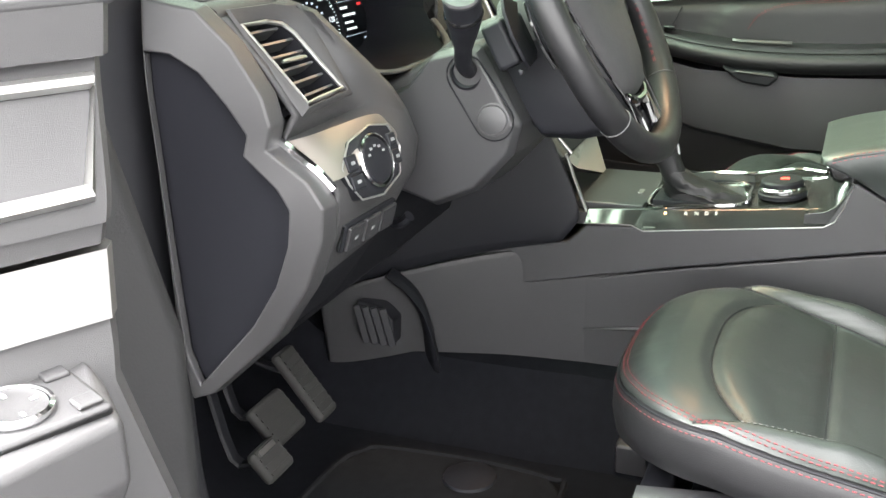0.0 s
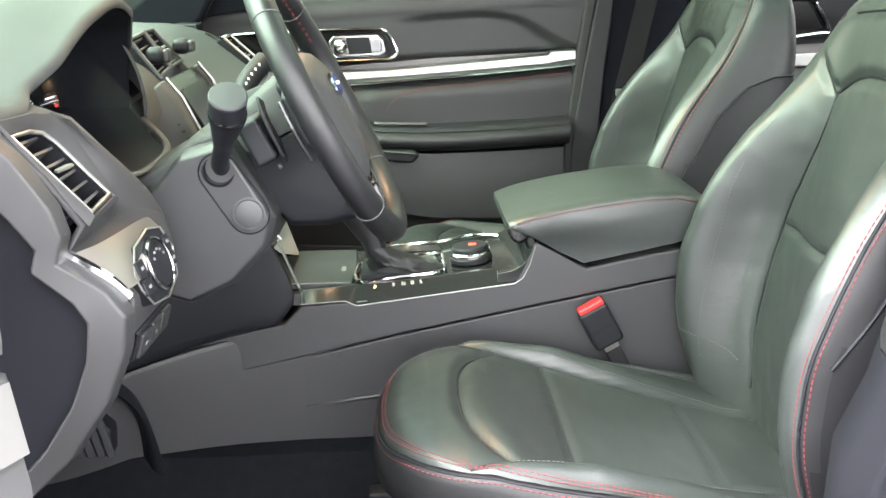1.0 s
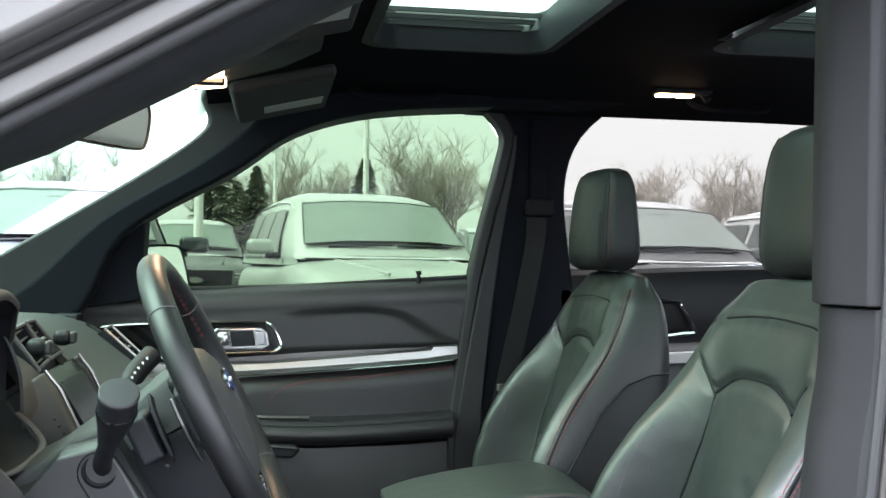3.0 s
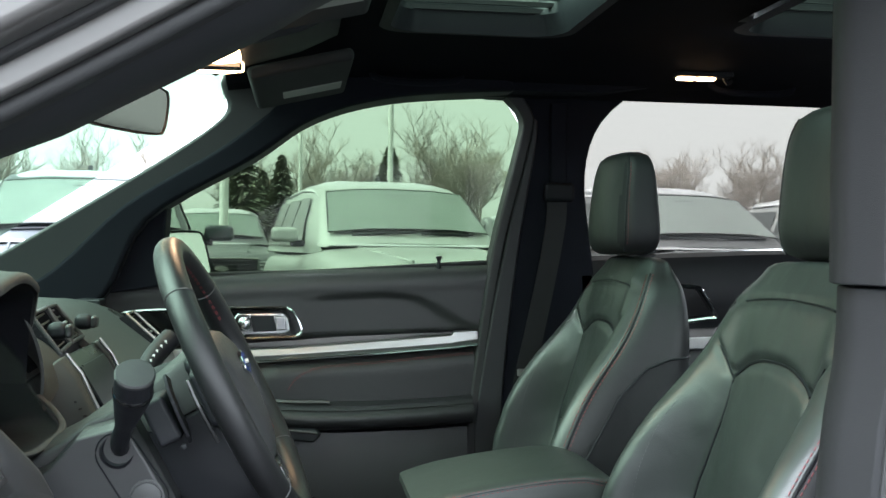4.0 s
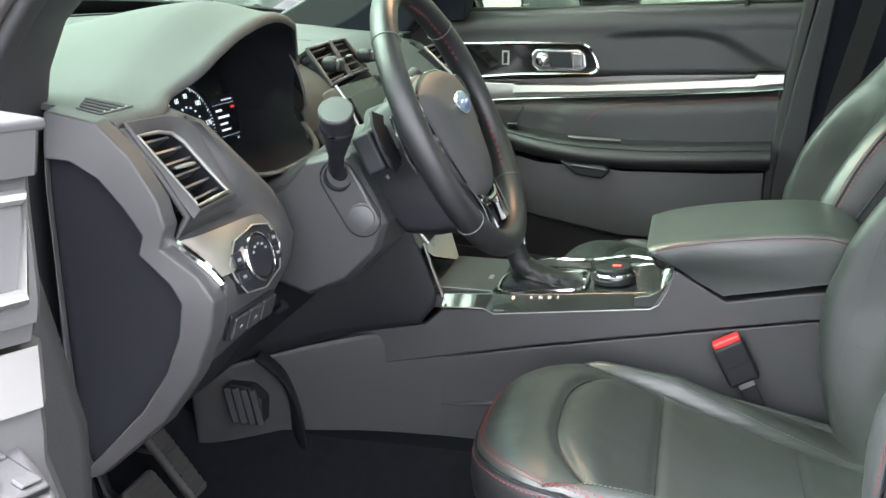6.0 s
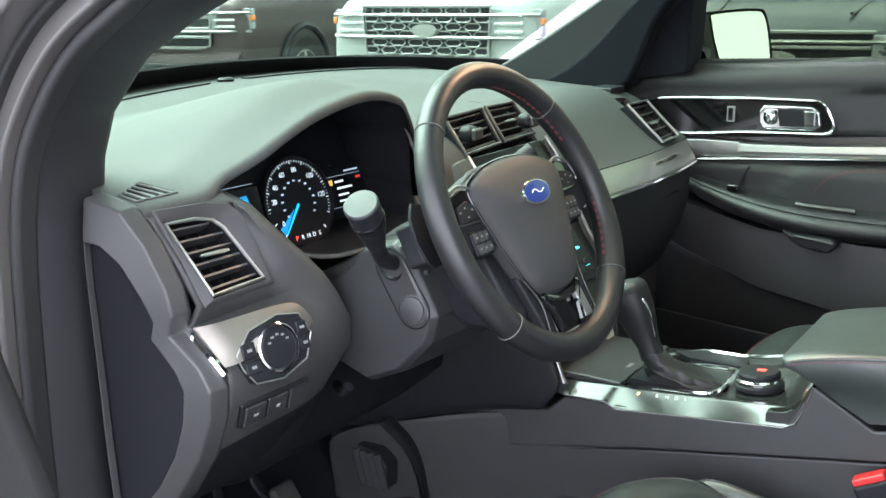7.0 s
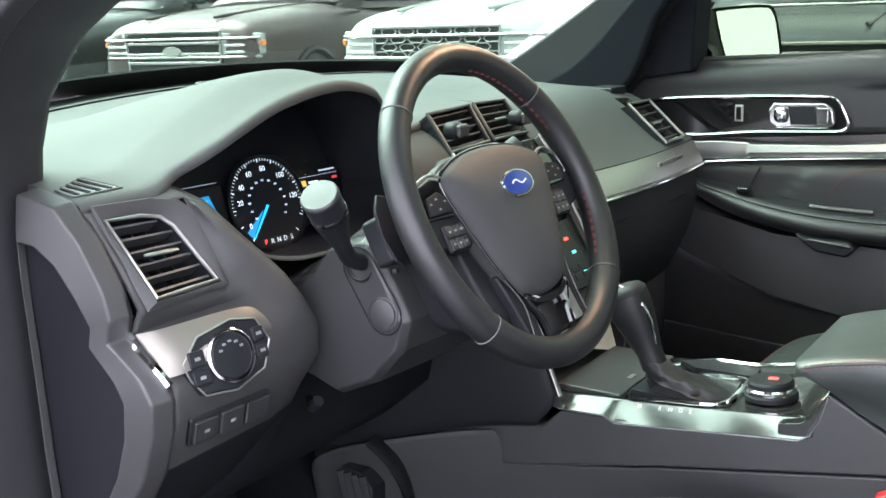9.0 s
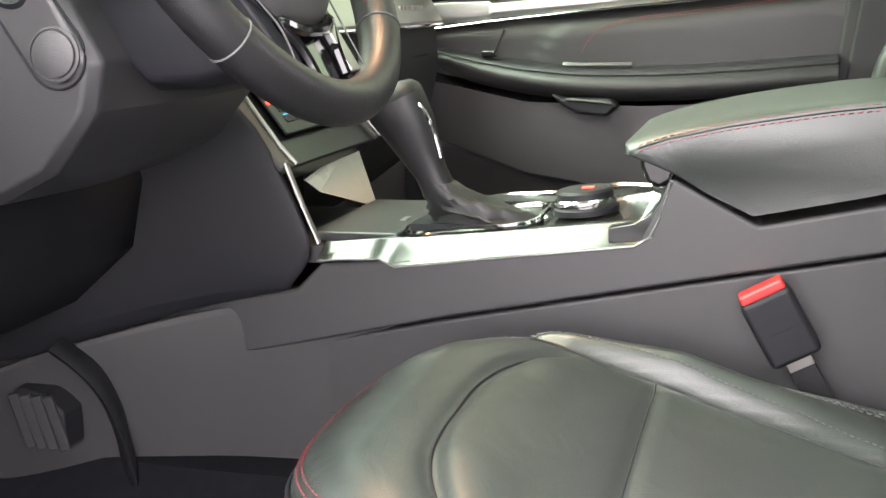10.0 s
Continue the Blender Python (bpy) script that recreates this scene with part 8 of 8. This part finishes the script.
    if style == 0:
        for z in (0.95, 0.86, 0.79):
            part("grille_bar", box(-0.56, 0.56, -0.034, 0.0, z - 0.013, z + 0.013), SILVER, car, "bright grille bar", bevel=0.008)
            for k in range(10):
                part("grille_slot", box(-0.52 + 0.105 * k, -0.46 + 0.105 * k, -0.037, -0.03, z - 0.006, z + 0.004), METAL, car, smooth=False)
    elif style == 2:
        for k in range(5):
            part("grille_bar", box(-0.54, 0.54, -0.030, 0.0, 0.745 + 0.062 * k, 0.765 + 0.062 * k), HARD, car, bevel=0.005)
    else:
        for r in range(6):
            for k in range(6 if r % 2 else 7):
                cx, cz = -0.51 + 0.17 * k + (0.085 if r % 2 else 0.0), 0.745 + 0.054 * r
                hexa = [(cx + 0.075 * q[0], -0.020, cz + 0.023 * q[1]) for q in ((-1, 0), (-0.6, 1), (0.6, 1), (1, 0), (0.6, -1), (-0.6, -1))]
                part("grille_cell", tube(hexa, 0.006, 5, closed=True, up=(0, 1, 0)), SILVER, car)
    part("badge", lathe([(0.0, 0.012), (0.105, 0.012), (0.118, 0.0)], facing((0, -0.034, 0.88), (0, -1, 0)), 30, 0.42), METAL, car, "plain oval badge")
    part("bumper", loft([[Vector((x, y, z)) for y, z in ((0.06, 0.40), (-0.05, 0.43), (-0.065, 0.55), (-0.05, 0.64), (0.06, 0.69))] for x in (-0.9, -0.6, 0.0, 0.6, 0.9)]), DARK if style == 2 else body_mat, car)
    part("intake", box(-0.42, 0.42, -0.075, -0.05, 0.47, 0.57), DARK, car, bevel=0.01)
    part("plate_bar", box(-0.16, 0.16, -0.085, -0.074, 0.57, 0.66), WHITE, car, bevel=0.003) if style == 3 else None
    for x in (-0.42, 0.42):
        part("bonnet_crease", tube([(x, 0.12, 1.155), (x * 1.12, 0.7, 1.205), (x * 1.3, 1.6, 1.262)], 0.014, 6), body_mat, car)
    for s in (() if snow else (-1, 1)):
        part("roof_rail", tube([(s * 0.66, 2.7, 1.90), (s * 0.66, 2.8, 1.94), (s * 0.66, 4.5, 1.94), (s * 0.66, 4.6, 1.89)], 0.018, 6), DARK, car)
    part("fin", prism([(2.95, 1.92), (3.15, 1.92), (3.15, 1.99), (3.10, 2.0)], "x", -0.02, 0.02), DARK, car, bevel=0.004) if not truck else None
    if truck:
        part("bed_wall", box(-0.97, 0.97, 3.75, 5.25, 1.15, 1.38), body_mat, car, bevel=0.02)
    if snow:
        def cap(u, v):
            y, x = 2.46 + (rear - 0.25 - 2.46) * u, -0.74 + 1.48 * v
            e = min(1, min(u * 5, (1 - u) * 6, v * 6, (1 - v) * 6))
            top = lerp([2.45, 2.75, 3.4, rear - 0.25], [1.815, 1.89, 1.925, 1.895], y) - 0.075 * (abs(x) / 0.74) ** 4
            return Vector((x, y, top - 0.004 + 0.05 * e ** 0.6 * (0.75 + 0.4 * noise.noise((x * 3 + style, y * 2, 0)))))
        part("roof_snow", sheet(cap, 16, 14, thick=0.01), SNOW, car, "melting snow on the roof")

        def hood(u, v):
            y, x = 1.50 + 0.22 * u, -0.8 + 1.6 * v
            e = min(1, min(v, 1 - v) * 8) * math.sin(math.pi * u)
            return Vector((x, y, 1.285 + 0.035 * e * max(0, 0.4 + noise.noise((x * 4, y * 6, style))) - 0.01))
        part("cowl_snow", sheet(hood, 5, 24, thick=0.006), SNOW, car, "thin line of snow at the wipers")
    return car


base = {}
LOT = [("silver", 0, "silver-grey parked car with snow on its roof", (1.37, 6.07, 0), 9, True, False),
       ("grey", 0, "dark grey parked car with snow on its roof", (4.30, 6.07, 0), 9, True, False),
       ("blue", 0, "blue-grey parked car with a snowy roof", (-1.40, 5.3, 0), 9, True, False),
       ("white", 1, "white parked car with a bright wavy grille", (-4.20, 5.35, 0), 5, True, False),
       ("maroon", 0, "dark maroon parked car with a bright barred grille", (-7.35, 5.4, 0), 9, False, False),
       ("black", 2, "black parked pickup beside the maroon car", (-10.4, 5.5, 0), 9, False, True),
       ("white", 1, "white parked car with a snowy roof", (7.2, 6.1, 0), 9, True, False)]
for paint, style, label, (x, y, z), turn, snow, truck in LOT:
    c = suv(paint, label, style, snow, truck)
    c.matrix_basis = pose(x, y, z, 0, 0, turn) @ Matrix.Diagonal((1, 1, 1.15 if x < -4 else 1.0, 1))
far = suv("grey", "grey pickup in a far row of the lot", 2, True, True, False)
far.matrix_basis = pose(-1.15, 15.0, 0, 0, 0, 6)
for x, y, pz in ((-3.4, 15.5, 4), (-6.2, 15.2, 3), (1.6, 16.0, 2), (-9.2, 15.4, 0), (4.6, 16.2, 0)):
    c = copy_thing(far, pose(x, y, 0, 0, 0, pz))
    c["label"] = "grey parked pickup further off in the lot"
wh2 = suv("white", "white parked car in a far row of the lot", 0, True, False, False)
wh2.matrix_basis = pose(-2.3, 23.0, 0, 0, 0, 8)
copy_thing(wh2, pose(9.5, 16.5, 0, 0, 0, 0))
copy_thing(wh2, pose(-8.5, -14.0, 0, 0, 0, 180))
copy_thing(far, pose(12.0, -9.0, 0, 0, 0, 120))

POSTMAT = material("white_post_paint", (0.72, 0.73, 0.70), 0.5, grain=0.4, scale=60)


def lamp_post(x, y, r, h):
    lp_ = thing("lamp_post", "tall pale lamp post in the car lot", "lamp post", "lamp posts", at=(x, y, 0))
    part("post", tube([(0, 0, 0), (0, 0, h * 0.5), (0, 0, h)], [r, r * 0.9, r * 0.75], 14), POSTMAT, lp_)
    part("footing", lathe([(r * 2.6, 0), (r * 2.6, 0.5), (r * 2.2, 0.6), (r, 0.62)], Matrix(), 20), POSTMAT, lp_)
    for s in (-1, 1):
        part("lamp_head", box(min(s * 0.1, s * 0.75), max(s * 0.1, s * 0.75), -0.16, 0.16, h - 0.06, h + 0.04), DARK, lp_, bevel=0.02)
    return lp_


lamp_post(-1.25, 16.8, 0.085, 9.0)
lamp_post(2.55, 26.5, 0.085, 9.0)
lamp_post(0.1, 48.0, 0.10, 9.0)
lamp_post(-15.0, 30.0, 0.09, 9.0)

# bark colour raised to carry the haze of distance
BARK = material("hazed_winter_bark", (0.36, 0.325, 0.285), 0.9, grain=1.0, scale=40, vary=0.3)
NEEDLE = material("conifer_needles", (0.19, 0.20, 0.155), 0.85, grain=0.6, scale=90, vary=0.4, blotch=1.5)


def bare_tree(seed, h, spread):
    """A leafless tree: tapered trunk, limbs and fine twigs."""
    rng = random.Random(seed)
    bm_t, bm_c = bmesh.new(), bmesh.new()

    def stick(bm, a, b, r0, r1, n):
        d = (b - a).normalized()
        s = d.cross(Vector((0.31, 0.7, 0.2))).normalized()
        t = d.cross(s)
        lo = [bm.verts.new(a + (s * math.cos(2 * math.pi * k / n) + t * math.sin(2 * math.pi * k / n)) * r0) for k in range(n)]
        hi = [bm.verts.new(b + (s * math.cos(2 * math.pi * k / n) + t * math.sin(2 * math.pi * k / n)) * r1) for k in range(n)]
        for k in range(n):
            bm.faces.new((lo[k], lo[(k + 1) % n], hi[(k + 1) % n], hi[k]))

    def grow(p, d, ln, r, lvl):
        q, segs = p, 3
        for i in range(segs):
            d = (d + Vector((rng.uniform(-1, 1), rng.uniform(-1, 1), rng.uniform(-0.5, 0.9))) * 0.16).normalized()
            nq = q + d * ln / segs
            ra, rb = r * (1 - 0.3 * i / segs), r * (1 - 0.3 * (i + 1) / segs)
            stick(bm_t if lvl < 1 else bm_c, q, nq, ra, rb, 7 if lvl < 1 else (4 if lvl < 3 else 3))
            q = nq
            if lvl >= 1 and lvl < 5:
                for _ in range(2 if lvl < 3 else 3):
                    side = Vector((rng.uniform(-1, 1), rng.uniform(-1, 1), rng.uniform(-0.1, 0.8))).normalized()
                    if rng.random() < 0.75:
                        grow(q, (d * 0.55 + side * spread).normalized(), ln * rng.uniform(0.45, 0.68), rb * 0.55, lvl + 1 if lvl < 3 else lvl + 2)
        if lvl < 5:
            for _ in range(4 if lvl == 0 else 2):
                side = Vector((rng.uniform(-1, 1), rng.uniform(-1, 1), rng.uniform(0.1, 0.6))).normalized()
                grow(q, (d * 0.7 + side * spread).normalized(), ln * rng.uniform(0.6, 0.85), r * 0.62, lvl + 1)
    grow(Vector((0, 0, -0.1)), Vector((0, 0, 1)), h * 0.26, h * 0.013, 0)
    tree = thing("bare_tree", "leafless winter tree beyond the car lot", "tree", "bare trees")
    part("trunk", bm_t, BARK, tree)
    part("crown", bm_c, BARK, tree, "bare twigs", smooth=False)
    return tree


def conifer(seed, h):
    rng = random.Random(seed)
    tree = thing("conifer", "dark green conifer beyond the car lot", "tree", "conifers")
    part("trunk", tube([(0, 0, -0.1), (0, 0, h * 0.5), (0, 0, h)], [h * 0.02, h * 0.013, 0.01], 8), BARK, tree)
    bm = bmesh.new()
    for i in range(1000):
        f = rng.random() ** 0.75
        z = h * (0.08 + 0.92 * f)
        a = rng.uniform(0, 2 * math.pi)
        reach = h * 0.30 * (1 - f) ** 0.8 * rng.uniform(0.55, 1.12) + 0.08
        d = Vector((math.cos(a), math.sin(a), 0))
        for r0 in (0.35, 0.6, 0.85):
            c = d * reach * r0 + Vector((0, 0, z - reach * 0.28 * r0))
            s = h * 0.015 * rng.uniform(0.6, 1.4)
            t = Vector((-d.y, d.x, 0))
            vs = [bm.verts.new(c + v) for v in (-d * s * 1.6, t * s + Vector((0, 0, s * 0.4)), d * s * 1.8 - Vector((0, 0, s * 0.9)), -t * s + Vector((0, 0, -s * 0.2)))]
            bm.faces.new((vs[0], vs[1], vs[2]))
            bm.faces.new((vs[0], vs[2], vs[3]))
    part("crown", bm, NEEDLE, tree, "dark drooping needles", smooth=False)
    return tree


rng = random.Random(4)
trees = [bare_tree(11, 11.5, 0.75), bare_tree(5, 12.5, 0.8), bare_tree(23, 10.5, 0.9)]
cons_ = [conifer(3, 8.5), conifer(8, 7.0)]
spots = [(7.2, 52, 0), (11.0, 58, 1), (9.0, 54, 2), (22.5, 60, 2), (26.0, 66, 0), (30.0, 60, 1), (-3.0, 62, 1), (-7.0, 58, 2), (0.5, 66, 0), (14.5, 64, 1), (18.0, 70, 0), (4.0, 64, 2), (-12, 56, 0), (-17, 60, 1), (-24, 58, 2), (-30, 52, 0), (36, 64, 2), (42, 60, 0), (-38, 56, 1), (33, 72, 1)]
used = set()
for x, y, k in spots:
    m = pose(x, y, 0, 0, 0, rng.uniform(0, 360)) @ Matrix.Scale(rng.uniform(0.85, 1.1), 4)
    if k not in used:
        trees[k].matrix_basis = m
        used.add(k)
    else:
        copy_thing(trees[k], m)
used = set()
for x, y, k in ((4.6, 50, 1), (-3.0, 54, 0), (-2.0, 58, 1), (-0.9, 56, 0)):
    m = pose(x, y, 0, 0, 0, rng.uniform(0, 360)) @ Matrix.Scale(rng.uniform(0.8, 1.05), 4)
    if k not in used:
        cons_[k].matrix_basis = m
        used.add(k)
    else:
        copy_thing(cons_[k], m)
# hazy thicket at the end of the lot
th = bmesh.new()
for i in range(5200):
    x, y = rng.uniform(-90, 90), rng.uniform(72, 84)
    h = rng.uniform(2.0, 5.0)
    a = Vector((x, y, 0))
    b = a + Vector((rng.uniform(-0.8, 0.8), 0, h))
    w = rng.uniform(0.02, 0.05)
    th.faces.new([th.verts.new(p) for p in (a - Vector((w, 0, 0)), a + Vector((w, 0, 0)), b)])
tagged(part("thicket", th, BARK, smooth=False), "far thicket of bare brush behind the lot", "brush", kind="stuff")

# the dealer's building behind the camera, which the mirrors show
bd = thing("showroom_building", "pale flat-roofed showroom across the lot", "building", at=(26, -6, 0))
CLAD = material("pale_cladding", (0.62, 0.62, 0.60), 0.6, vary=0.06, blotch=0.3)
part("wall", box(0, 16, -14, 10, 0, 6.5), CLAD, bd, bevel=0.1)
part("roof", box(-0.3, 16.3, -14.3, 10.3, 6.5, 7.0), METAL, bd, bevel=0.05)
for k in range(6):
    w_ = part("window", box(-0.05, 0.05, -12.5 + 3.7 * k, -9.8 + 3.7 * k, 0.6, 4.2), CARGLASS, bd, bevel=0.01)
    part("frame", box(-0.09, -0.05, -12.6 + 3.7 * k, -12.5 + 3.7 * k, 0.5, 4.3), METAL, w_)
